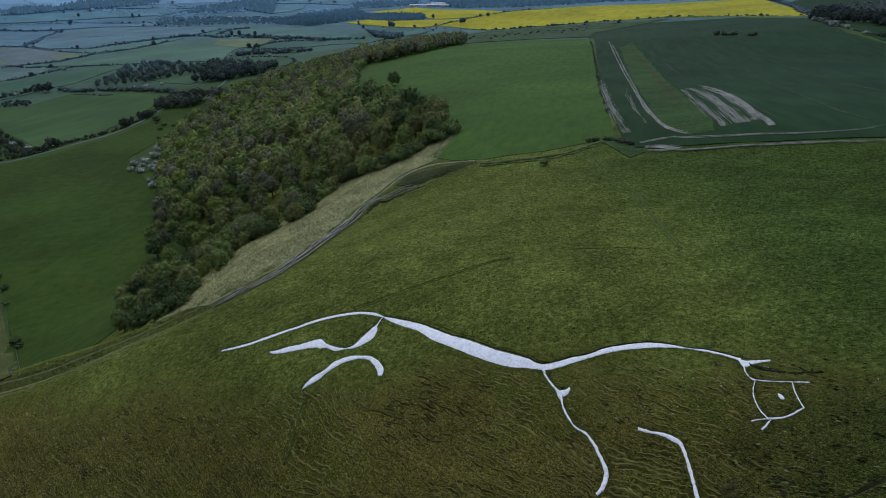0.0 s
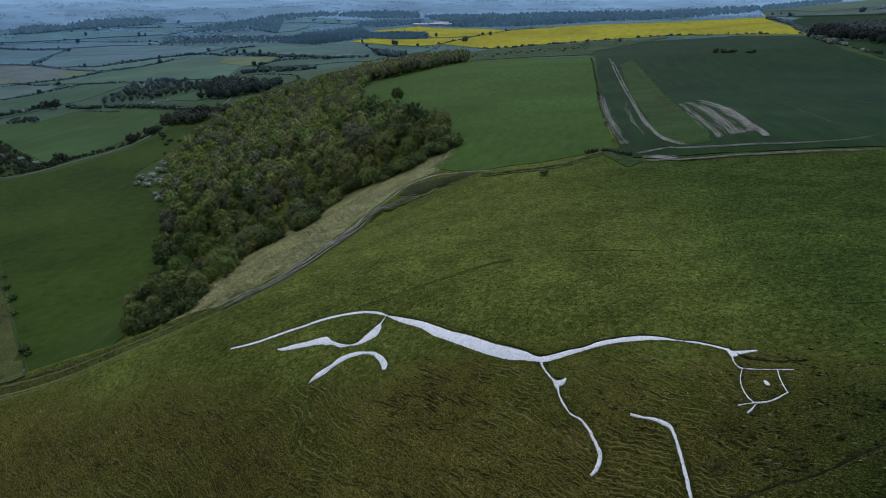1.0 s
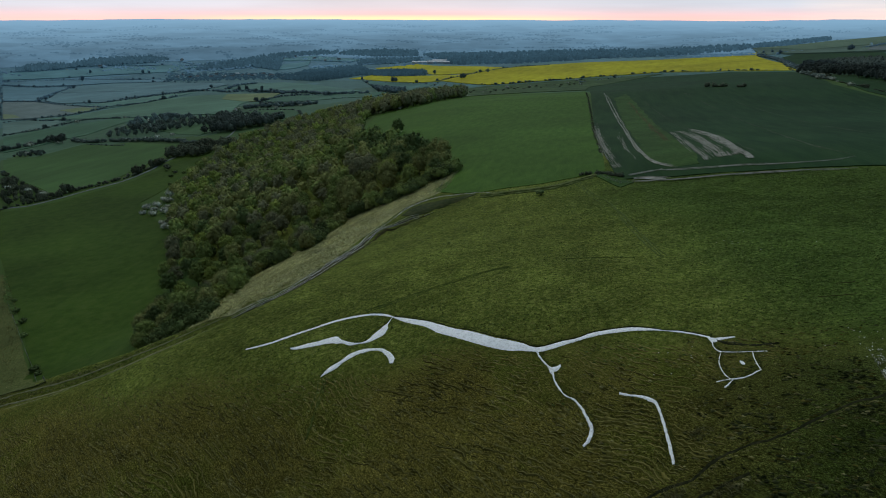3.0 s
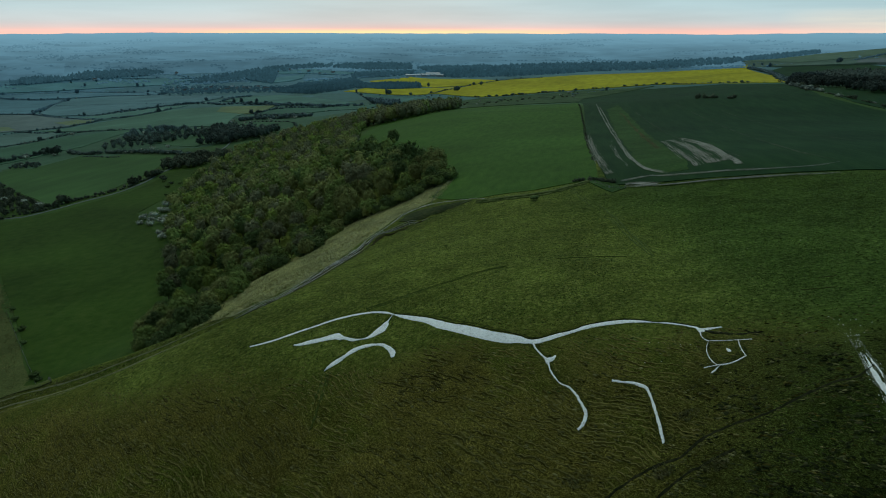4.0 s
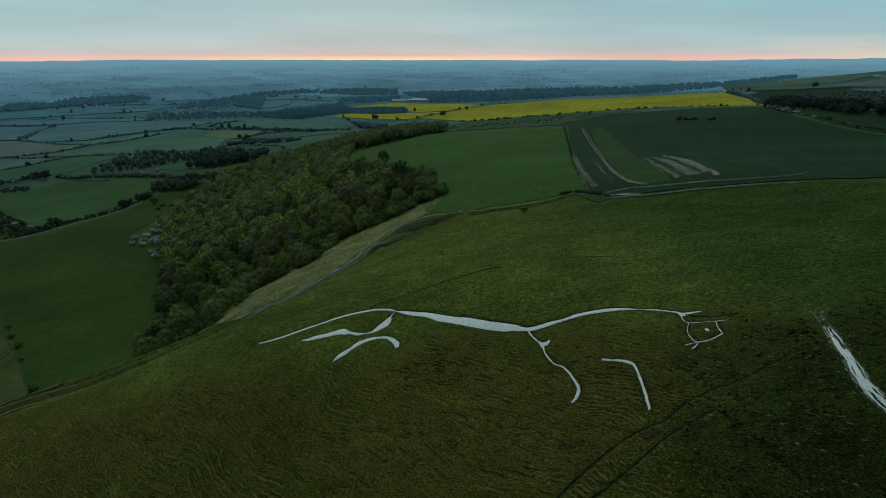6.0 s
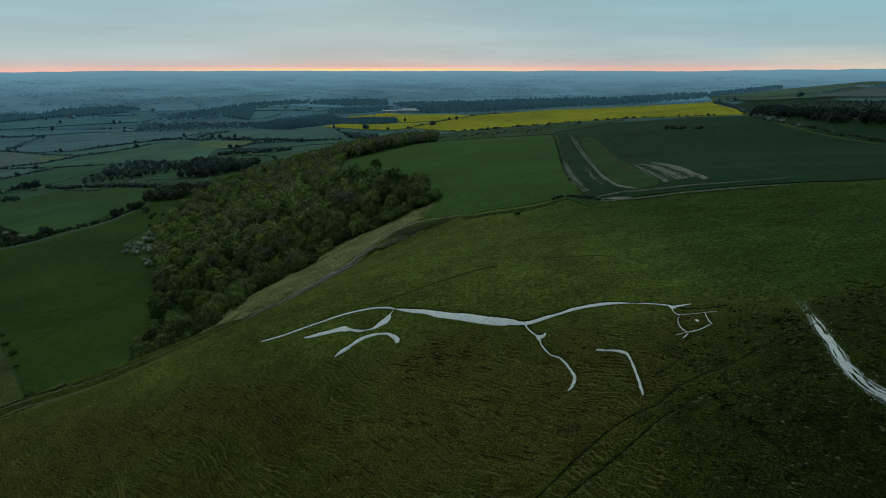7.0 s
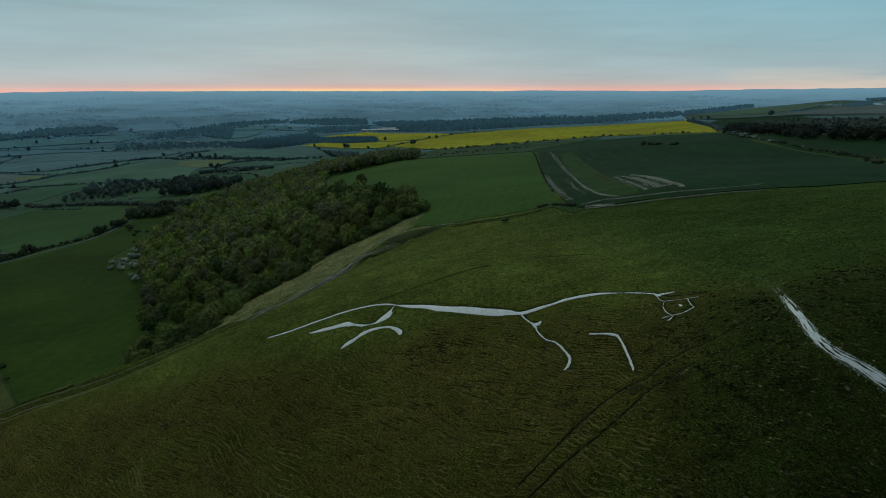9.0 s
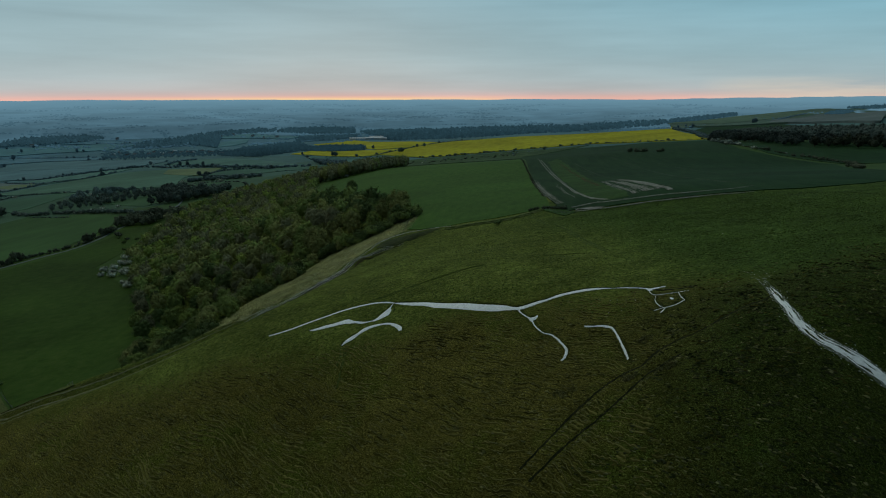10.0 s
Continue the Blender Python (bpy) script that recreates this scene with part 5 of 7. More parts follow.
LEAVES = {
    "fresh": material("fresh spring leaves", [(0.160, 0.192, 0.044), (0.200, 0.236, 0.054), (0.240, 0.280, 0.064)], 0.35, 5, per_object=0.28, per_island=0.10),
    "green": material("green leaves", [(0.117, 0.144, 0.040), (0.146, 0.180, 0.050), (0.175, 0.216, 0.060)], 0.35, 5, per_object=0.30, per_island=0.10),
    "dark": material("dark leaves", [(0.061, 0.082, 0.027), (0.076, 0.102, 0.034), (0.091, 0.122, 0.041)], 0.35, 5, per_object=0.40, per_island=0.10),
    "olive": material("opening olive leaves", [(0.152, 0.158, 0.053), (0.190, 0.197, 0.066), (0.228, 0.236, 0.079)], 0.35, 5, per_object=0.28, per_island=0.10),
    "twig": material("bare twigs and buds", [(0.130, 0.130, 0.068), (0.162, 0.161, 0.084), (0.194, 0.191, 0.100)], 0.35, 5, per_object=0.28, per_island=0.10),
    "blossom": material("white hawthorn blossom", [(0.18, 0.20, 0.13), (0.36, 0.37, 0.29), (0.56, 0.56, 0.48)], 0.8, 5, per_object=0.2, per_island=0.45),
    # leaf colour with full distance haze painted in
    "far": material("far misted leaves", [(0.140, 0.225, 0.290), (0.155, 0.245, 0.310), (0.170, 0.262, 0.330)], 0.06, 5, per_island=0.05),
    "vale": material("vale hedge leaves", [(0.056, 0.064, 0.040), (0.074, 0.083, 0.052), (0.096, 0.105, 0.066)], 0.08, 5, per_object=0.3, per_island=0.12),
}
TREE_WORDS = {"fresh": "broadleaf tree in fresh yellow-green spring leaf", "green": "broadleaf tree in full mid-green leaf", "dark": "dark green broad-crowned tree",
              "olive": "tree with opening olive-brown leaves", "twig": "still bare grey-brown tree with fine twigs", "blossom": "hawthorn bush white with blossom",
              "vale": "dark hedgerow tree standing in the vale", "far": "far hedgerow tree dim in the mist"}


def make_tree(leaf_kind, height, spread, seed, leaves=3600, leaf=0.31, coarse=False, name="tree"):
    """A tree with a forked tapered trunk under a lobed crown; its foot at the origin."""
    gen = np.random.default_rng(seed)
    top = new(name)
    fork = height * 0.38
    tips = [(spread * 0.5 * math.cos(a), spread * 0.5 * math.sin(a), height * (0.62 + 0.12 * gen.random())) for a in gen.uniform(0, 0.6) + np.arange(5) * 1.26]
    rods = [limb((0, 0, -0.8), (0.1, 0.1, fork), height * 0.03, height * 0.02, 7)] + [limb((0.1, 0.1, fork * 0.9), t, height * 0.014, height * 0.004, 5) for t in tips]
    rods.append(limb((0.1, 0.1, fork * 0.9), (0, 0, height * 0.85), height * 0.016, height * 0.004, 5))
    trunk = joined("trunk", rods, bark)
    lobes = [(0, 0, height * 0.48, spread * 0.41, height * 0.43)]
    n = 12 if coarse else 26
    for k in range(n):
        up = 0.97 - 1.55 * (k + 0.5) / n
        a, q = 2.4 * k + gen.uniform(-0.5, 0.5), math.sqrt(1 - up * up)
        r, out = spread * gen.uniform(0.10, 0.20), gen.uniform(0.78, 1.10)
        lobes.append((spread * 0.39 * q * math.cos(a) * out, spread * 0.39 * q * math.sin(a) * out, height * (0.48 + 0.43 * up * out), r, r * gen.uniform(0.85, 1.3)))
    crown = joined("crown", [foliage(gen, lobes, leaves, leaf, coarse, 0.66 if not coarse else 0.8)], LEAVES[leaf_kind])
    trunk.parent = crown.parent = top
    return tagged(top, TREE_WORDS[leaf_kind], "tree")


def make_bush(leaf_kind, height, spread, seed, words, leaves=150):
    gen = np.random.default_rng(seed)
    top = new("bush")
    stems = joined("stem", [limb((0, 0, -0.5), (spread * 0.25 * math.cos(a), spread * 0.25 * math.sin(a), height * 0.6), 0.09, 0.03, 5) for a in (0.3, 2.2, 4.4)], bark)
    lobes = [(spread * 0.27 * math.cos(a), spread * 0.27 * math.sin(a), height * gen.uniform(0.4, 0.6), spread * gen.uniform(0.24, 0.34), height * gen.uniform(0.34, 0.44))
             for a in gen.uniform(0, 1) + np.arange(5) * 1.26]
    crown = joined("crown", [foliage(gen, lobes, leaves, 0.11 * height, True)], LEAVES[leaf_kind])
    stems.parent = crown.parent = top
    return tagged(top, words, "bush")


def in_ring(x, y, ring):
    hit = False
    for (ax, ay), (bx, by) in zip(ring, ring[1:] + ring[:1]):
        if (ay > y) != (by > y) and x < (bx - ax) * (y - ay) / (by - ay) + ax:
            hit = not hit
    return hit


def scatter(ring, gap_of, seed, tries):
    """Places inside the plan polygon that keep their distance from one another."""
    dice = random.Random(seed)
    x0, x1 = min(p[0] for p in ring), max(p[0] for p in ring)
    y0, y1 = min(p[1] for p in ring), max(p[1] for p in ring)
    cells, made = {}, []
    for _ in range(tries):
        x, y = dice.uniform(x0, x1), dice.uniform(y0, y1)
        gap = gap_of(x, y)
        c = (int(x // 14), int(y // 14))
        if any((x - q[0]) ** 2 + (y - q[1]) ** 2 < gap * gap for i in (-1, 0, 1) for j in (-1, 0, 1) for q in cells.get((c[0] + i, c[1] + j), ())):
            continue
        if in_ring(x, y, ring):
            cells.setdefault(c, []).append((x, y))
            made.append((x, y))
    return made


def height_at(x, y):
    return float(land(np.array([x]), np.array([y]))[0])


placed = set()
HAZED = {}


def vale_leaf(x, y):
    """Hedge foliage, from the dark thorn near the lane to far trees with haze painted into the leaf colour."""
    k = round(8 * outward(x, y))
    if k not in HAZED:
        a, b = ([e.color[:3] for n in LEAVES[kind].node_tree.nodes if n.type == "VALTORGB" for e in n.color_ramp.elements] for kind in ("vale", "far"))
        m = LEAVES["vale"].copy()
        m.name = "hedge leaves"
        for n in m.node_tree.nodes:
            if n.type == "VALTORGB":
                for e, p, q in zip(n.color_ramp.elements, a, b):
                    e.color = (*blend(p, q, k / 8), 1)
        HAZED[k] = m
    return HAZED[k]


BULK = collections.defaultdict(list)


TONES = {}


def toned(mat, share):
    """The same foliage a little paler or deeper, for telling crowns apart."""
    key = (mat.name, round(share, 2))
    if key not in TONES:
        m = mat.copy()
        m.name = mat.name + (" pale" if share > 1 else " deep")
        for node in m.node_tree.nodes:
            if node.type == "VALTORGB":
                for e in node.color_ramp.elements:
                    e.color = (*(c * share for c in e.color[:3]), 1)
        TONES[key] = m
    return TONES[key]


def bulk_plant(stock, x, y, scale, turn, tone=None):
    """A tree too far off to count: its trunk and crown go into the one mass of distant trees."""
    m = np.array(pose(x, y, height_at(x, y) - 0.1, 0, 0, turn) @ Matrix.Diagonal((scale, scale, scale, 1)))
    for ob in stock.children:
        me = ob.data
        v = np.empty(len(me.vertices) * 3, np.float32)
        me.vertices.foreach_get("co", v)
        v = np.c_[v.reshape(-1, 3), np.ones(len(me.vertices))] @ m.T
        size = len(me.polygons[0].vertices)
        f = np.empty(len(me.loops), np.int32)
        me.loops.foreach_get("vertex_index", f)
        f = f.reshape(-1, size)
        if size == 4:
            f = np.vstack([f[:, :3], f[:, [0, 2, 3]]])
        BULK[tone.name if tone and ob.name.startswith("crown") else me.materials[0].name].append((v[:, :3], f))


def bulk_mass(name, label, category, group):
    verts, faces, index, at = [], [], [], 0
    for k, (kind, pieces) in enumerate(BULK.items()):
        for v, f in pieces:
            verts.append(v)
            faces.append(f + at)
            index.append(np.full(len(f), k, np.int32))
            at += len(v)
    mats = [bpy.data.materials[kind] for kind in BULK]
    ob = mesh_object(name, np.vstack(verts), np.vstack(faces), mats[0])
    for m in mats[1:]:
        ob.data.materials.append(m)
    ob.data.polygons.foreach_set("material_index", np.concatenate(index))
    BULK.clear()
    return tagged(ob, label, category, group, "stuff")


def plant(stock, x, y, scale, turn, group=""):
    """The stock plant itself for its first place, copies of it after that."""
    m = pose(x, y, height_at(x, y) - 0.1, 0, 0, turn) @ Matrix.Diagonal((scale, scale, scale, 1))
    if stock.name in placed:
        ob = copy_thing(stock, m)
        ob.matrix_basis = m
    else:
        placed.add(stock.name)
        ob = stock
        ob.matrix_basis = m
    if group:
        ob["group"] = group
    return ob


STOCK = {}
for n, (kind, height, spread) in enumerate([("fresh", 13, 10.5), ("fresh", 11, 9), ("green", 14, 11.5), ("green", 12, 10), ("green", 13.5, 9), ("dark", 13, 11), ("dark", 10, 9),
                                            ("olive", 14, 11), ("olive", 11.5, 10), ("olive", 13, 9.5), ("twig", 12, 10), ("twig", 14, 10.5)]):
    STOCK.setdefault(kind, []).append(make_tree(kind, height, spread, 40 + n))
# lighter-built stock for the trees far back in the wood; only its meshes are used
FAR_STOCK = {kind: [make_tree(kind, 12 + 2 * k, 10.5 + k, 60 + 7 * k + len(kind), 400, 0.62, True) for k in range(2)] for kind in STOCK}

WOOD = [(4, 352), (-3, 318), (-14, 327), (-26, 337), (-42, 352), (-58, 333), (-66, 296), (-77, 288), (-82, 240), (-76, 212), (-92, 203), (-110, 205), (-128, 238), (-142, 275), (-159, 335), (-176, 385),
        (-190, 437), (-216, 500), (-257, 613), (-268, 686), (-272, 772), (-281, 863), (-262, 960), (-229, 1031), (-181, 1100), (-120, 1000), (-100, 900), (-108, 806), (-84, 700), (-78, 600),
        (-52, 530), (-18, 450), (-4, 400)]
dice = random.Random(12)
for x, y in scatter(WOOD, lambda x, y: 7.0 if y < 300 else 8.6 if y < 520 else 10.0, 21, 9000):
    mix = ["olive"] * 6 + ["green"] * 5 + ["fresh"] * 2 + ["dark"] * 2 + ["twig"] * 4
    if y < 290:
        mix = ["dark"] * 4 + ["green"] * 4 + ["olive", "fresh"]
    elif y > 560:
        mix = ["olive"] * 5 + ["twig"] * 5 + ["green"] * 3 + ["fresh"]
    if beyond_brow(np.array([x]), np.array([y]))[0] < 0.22:
        mix = ["green"] * 4 + ["dark"] * 4 + ["olive"] * 2 + ["fresh"]
    size = dice.uniform(0.68, 1.18) * (0.62 if y < 262 else 0.85 if y < 330 else 1.0)
    kind, turn = dice.choice(mix), dice.uniform(0, 360)
    if y < 425:
        plant(dice.choice(STOCK[kind]), x, y, size, turn, "hanging wood")
    else:
        share = dice.choice((0.84, 1.0, 1.0, 1.16))
        bulk_plant(dice.choice(FAR_STOCK[kind]), x, y, size, turn, LEAVES[kind] if share == 1.0 else toned(LEAVES[kind], share))
# the belt that runs on along the pasture
for x, y in scatter([(-160, 960), (-70, 893), (-28, 900), (2, 975), (28, 1090), (36, 1180), (5, 1230), (-60, 1130), (-130, 1060)], lambda x, y: 9.0, 22, 1500):
    bulk_plant(dice.choice(FAR_STOCK[dice.choice(["twig", "twig", "twig", "olive", "green"])]), x, y, dice.uniform(1.15, 1.65), dice.uniform(0, 360))
for kind in FAR_STOCK:
    for stock in FAR_STOCK[kind]:
        for ob in (*stock.children, stock):
            bpy.data.objects.remove(ob)
bulk_mass("woodland", "far part of the hanging wood in mixed spring leaf", "woodland", "hanging wood")
lone = plant(STOCK["dark"][1], -40, 566, 1.15, 40)
tagged(lone, "single dark round tree at the corner of the pasture")

# hawthorns in flower at the foot of the wood, and scrub along the fence
may = [make_bush("blossom", 5.5, 8.0, 70 + k, "hawthorn bush white with blossom beside the wood") for k in range(3)]
for x, y in [(-262, 619), (-262, 632), (-250, 611), (-252, 596), (-243, 586), (-248, 615), (-238, 591), (-256, 594), (-228, 540), (-236, 548), (-243, 556), (-250, 549), (-255, 563), (-246, 571), (-262, 556), (-236, 583), (-230, 566), (-244, 591), (-258, 578), (-224, 527), (-226, 510), (-219, 497), (-246, 606), (-266, 574), (-252, 622), (-238, 600), (-260, 600)]:
    plant(dice.choice(may), x, y, dice.uniform(0.7, 1.15), dice.uniform(0, 360), "hawthorns")
for x, y in [(-492, 1012), (-478, 1016), (-444, 1004), (-430, 1009), (-411, 1020), (-600, 1046), (-566, 1040), (-548, 1180), (-520, 1150), (-395, 1316), (-350, 1272), (-310, 1266), (-270, 1284), (-60, 905),
             (492, 880), (510, 945), (545, 1040), (470, 800), (575, 1110), (-640, 1040), (-700, 1300)]:
    plant(dice.choice(may), x, y, dice.uniform(0.7, 1.3), dice.uniform(0, 360), "hawthorns")
scrub = [make_bush("dark", 3.2, 5.0, 80 + k, "low dark green scrub bush in rough grass") for k in range(2)]
for x, y in [(-191, 268), (-196, 273), (-226, 316), (-238, 335), (-252, 352), (-264, 370), (-268, 690), (-276, 705), (-286, 722), (-300, 730), (-312, 742), (-281, 668), (-295, 708)]:
    plant(dice.choice(scrub), x, y, dice.uniform(0.6, 1.2), dice.uniform(0, 360), "scrub")

plant(scrub[1], 35.4, 234.4, 0.75, 20, "scrub")

thicket = [make_bush("dark", 5.0, 7.5, 84 + k, "dark rounded thorn bush at the low end of the wood", 500) for k in range(3)]
for x, y in scatter([(-150, 296), (-139, 264), (-126, 240), (-104, 202), (-84, 182), (-74, 190), (-88, 210), (-108, 232), (-126, 268)], lambda x, y: 4.6, 23, 900):
    plant(dice.choice(thicket), x, y, dice.uniform(0.6, 1.1), dice.uniform(0, 360), "thorn thicket")

# undergrowth that closes the foot of the wood above the bank
skirt = [make_bush("green" if k == 1 else "dark", 4.6, 6.5, 180 + k, "leafy undergrowth bush along the foot of the wood", 520) for k in range(3)]
for x, y in beside([(8.4, 326.9), (0.5, 322.5), (-10.3, 308.2), (-21.6, 297.3), (-31.7, 303.0), (-43.7, 320.1), (-53.0, 315.6), (-58.1, 281.9), (-58.9, 254.7), (-67.5, 254.9), (-82.7, 283.1)], 2.3, 1.5):
    for back in (0.0, 4.5):
        if dice.random() < 0.3:
            continue
        spot = (x - 0.5 * back + dice.uniform(-2, 2), y + 0.8 * back + dice.uniform(-2, 2))
        if dice.random() < 0.25:
            plant(dice.choice(STOCK[dice.choice(("dark", "green", "olive"))]), *spot, dice.uniform(0.4, 0.7), dice.uniform(0, 360), "hanging wood")
        else:
            plant(dice.choice(skirt), *spot, dice.uniform(0.45, 1.45), dice.uniform(0, 360), "undergrowth")

vale_trees = [make_tree("vale", 10 + k % 3, 7.5 + k, 90 + k, 420, 0.5, True) for k in range(5)]
vale_bush = [make_bush("vale", 3.6, 5.0, 95 + k, "dark hedge bush along the edge of a field", 90) for k in range(2)]


def hedge(points, height, width, step, label, trees=0.0, bare=0.0, may_share=0.0):
    """A hedge as one run of leafy clumps along a line, with trees and flowering thorns standing in it."""
    HEDGE_COUNT.append(label)
    gen = np.random.default_rng(500 + len(HEDGE_COUNT))
    step, trees, may_share = step * 0.62, trees * 0.55, may_share * 0.62
    line = smooth_line(points, step)
    lobes = []
    for x, y in line[:, :2]:
        if gen.random() < bare:
            continue
        h = height * gen.uniform(0.6, 1.5)
        lobes.append((x + gen.normal() * width * 0.25, y + gen.normal() * width * 0.2, height_at(x, y) + h * 0.45, min(max(step * 0.62, width * gen.uniform(0.4, 0.6)), width * 0.85), h * 0.62))
    mid = points[len(points) // 2]
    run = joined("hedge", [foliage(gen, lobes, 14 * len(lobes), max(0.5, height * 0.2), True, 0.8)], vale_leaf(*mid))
    tagged(run, label, "hedge", "field hedges")
    for x, y in line[:, :2]:
        if gen.random() < trees:
            spot = (vale_trees[int(gen.integers(5))], x + gen.normal() * 3, y + gen.normal() * 3, gen.uniform(0.4, 1.0), gen.uniform(0, 360))
            if y < 1000:
                plant(*spot, "hedgerow trees")
            else:
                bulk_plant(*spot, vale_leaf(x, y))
        if gen.random() < may_share:
            bulk_plant(may[int(gen.integers(3))], x + gen.normal() * 2, y - 2, gen.uniform(0.4, 0.85), gen.uniform(0, 360))


HEDGE_COUNT = []
hedge([(-400, 663), (-388, 677), (-377, 688), (-367, 699), (-358, 713), (-350, 731), (-345, 756), (-340, 784), (-341, 812)], 3.0, 5, 4, "hedge with bare trees beside the vale lane", 0.42, 0.0)
hedge([(-470, 560), (-440, 610), (-420, 634), (-402, 645), (-388, 660)], 2.5, 4, 4, "low hedge beside the vale lane", 0.15, 0.1)
hedge([(-672, 1021), (-659, 1027), (-642, 1059), (-616, 1070)], 6.0, 9, 6, "overgrown hedge at the head of a meadow", 0.5, 0.0, 0.05)
hedge([(-587, 1065), (-545, 1027), (-495, 1013), (-432, 984), (-348, 933)], 5.0, 9, 6, "tall hedge flecked with white blossom", 0.12, 0.0, 0.3)
hedge([(-462, 966), (-478, 968), (-500, 985), (-530, 1000)], 2.0, 3, 5, "short thin hedge jutting into the meadow", 0.0, 0.1)
hedge([(-786, 1204), (-749, 1247), (-722, 1295), (-710, 1336), (-663, 1331), (-599, 1310)], 3.2, 5, 7, "thin hedge flecked with blossom between vale fields", 0.05, 0.1, 0.12)
hedge([(-923, 1426), (-883, 1439), (-818, 1388), (-742, 1353)], 3.0, 5, 8, "thin hedge along a pale ley", 0.12, 0.15)
hedge([(-1275, 1996), (-1111, 1882), (-971, 1737), (-838, 1614), (-772, 1574)], 3.0, 5, 9, "dark hedge along the brown field", 0.05, 0.1)
hedge([(-854, 1453), (-802, 1446), (-785, 1460), (-768, 1500), (-757, 1556), (-692, 1583), (-667, 1652), (-659, 1706)], 4.2, 6, 8, "dark hedge climbing past the brown field", 0.1, 0.05, 0.05)
hedge([(-828, 1678), (-797, 1702), (-748, 1750), (-703, 1784), (-658, 1821), (-585, 1777), (-541, 1727), (-486, 1732), (-398, 1652), (-376, 1615)], 5.0, 9, 9, "long thick hedge winding through the vale", 0.22, 0.0, 0.12)
hedge([(-1111, 1882), (-1167, 2039), (-1186, 2173), (-1188, 2247)], 4.5, 8, 10, "straight bushy hedge far out in the vale", 0.2, 0.05)
hedge([(-1160, 2107), (-950, 2004), (-737, 1874)], 2.2, 4, 12, "low dividing hedge in the barley", 0.0, 0.05)
hedge([(-1433, 2263), (-1311, 2239), (-1193, 2257)], 4.0, 7, 12, "far field hedge with scattered trees", 0.2, 0.1)
hedge([(-1455, 2303), (-1357, 2326), (-1211, 2372), (-956, 2351)], 3.5, 6, 13, "far thin hedge in the vale", 0.1, 0.1)
hedge([(-572, 1830), (-570, 1928), (-534, 1968)], 6.0, 10, 8, "dark hedge climbing the hump", 0.3, 0.0)
hedge([(-477, 1699), (-402, 1668), (-354, 1634), (-308, 1599), (-247, 1539), (-171, 1529)], 6.0, 11, 8, "thick hedge with trees below the hump", 0.35, 0.0)
hedge([(-392, 1451), (-374, 1498), (-359, 1540), (-310, 1543), (-248, 1510)], 4.0, 7, 8, "bushy hedge behind the wood", 0.25, 0.05)
hedge([(-383, 1319), (-355, 1329), (-307, 1307), (-264, 1306), (-244, 1312)], 6.5, 12, 7, "blossoming scrub line behind the wood", 0.1, 0.0, 0.6)
hedge([(-387, 1348), (-354, 1368), (-307, 1359), (-268, 1354)], 5.5, 9, 8, "second line of blossoming scrub", 0.1, 0.1, 0.4)
hedge([(-148, 1858), (2, 1781), (97, 1692), (152, 1698), (238, 1736), (366, 1764), (546, 1748), (637, 1560), (633, 1240)], 2.4, 4.5, 14, "low hedge along the foot of the rapeseed", 0.06, 0.55)
hedge([(-20, 1852), (30, 1950), (98, 2060), (205, 2195), (330, 2235)], 3.5, 6, 12, "dark hedge between two rapeseed fields", 0.3, 0.1, 0.1)
hedge([(309, 1640), (344, 1655), (411, 1690), (469, 1700)], 3.0, 5, 14, "scattered bushes on the far headland", 0.2, 0.4)
hedge([(935, 2113), (895, 1933), (816, 1686), (730, 1480), (660, 1310), (600, 1170)], 6.5, 12, 8, "broad overgrown hedge along the end of the rapeseed", 0.25, 0.0, 0.1)
hedge([(1000, 2131), (1180, 2460), (1333, 2770), (1436, 2805)], 5.0, 9, 14, "far hedge behind the rapeseed", 0.25, 0.05)
hedge([(600, 1170), (560, 1090), (535, 1020), (508, 950), (496, 890)], 4.5, 9, 5, "thorn hedge with blossom at the corner of the wheat", 0.15, 0.05, 0.35)
hedge([(487, 860), (480, 800), (474, 735)], 1.6, 3, 6, "gappy low thorn hedge down the side of the wheat", 0.12, 0.5, 0.1)
hedge([(470, 700), (463, 642), (447, 578), (400, 510), (345, 430)], 3.0, 5, 6, "dark thorn hedge down the side of the wheat", 0.08, 0.25)
hedge([(1653, 2830), (1809, 2945), (1920, 3040), (2013, 3104)], 8.0, 14, 12, "overgrown hedge climbing the far hill", 0.3, 0.0)
hedge([(186, 907), (125, 578), (95, 421), (77, 319)], 0.5, 1.1, 3, "thin line of weeds dividing pasture and wheat", 0.0, 0.6)
hedge([(56, 262.5), (62, 261), (66, 254), (68.5, 246)], 1.3, 2.2, 1.5, "low dark scrub along the corner of the wheat", 0.0, 0.15)
hedge([(314, 836), (322, 834), (330, 832), (339, 833)], 4.5, 7, 4, "clump of dark thorn bushes in the wheat", 0.0, 0.0)
hedge([(350, 820), (356, 819)], 5.0, 7, 4, "small round thicket in the wheat", 0.0, 0.0)
for label, ring, share in VALE_RINGS:
    size = sum(math.dist(a, b) for a, b in zip(ring, ring[1:]))
    hedge(ring, 2.4, 4.0, 8 if size < 1500 else 11, "ragged hedge round the " + " ".join(label.split()[:3]), 0.06, 1 - share, 0.03)
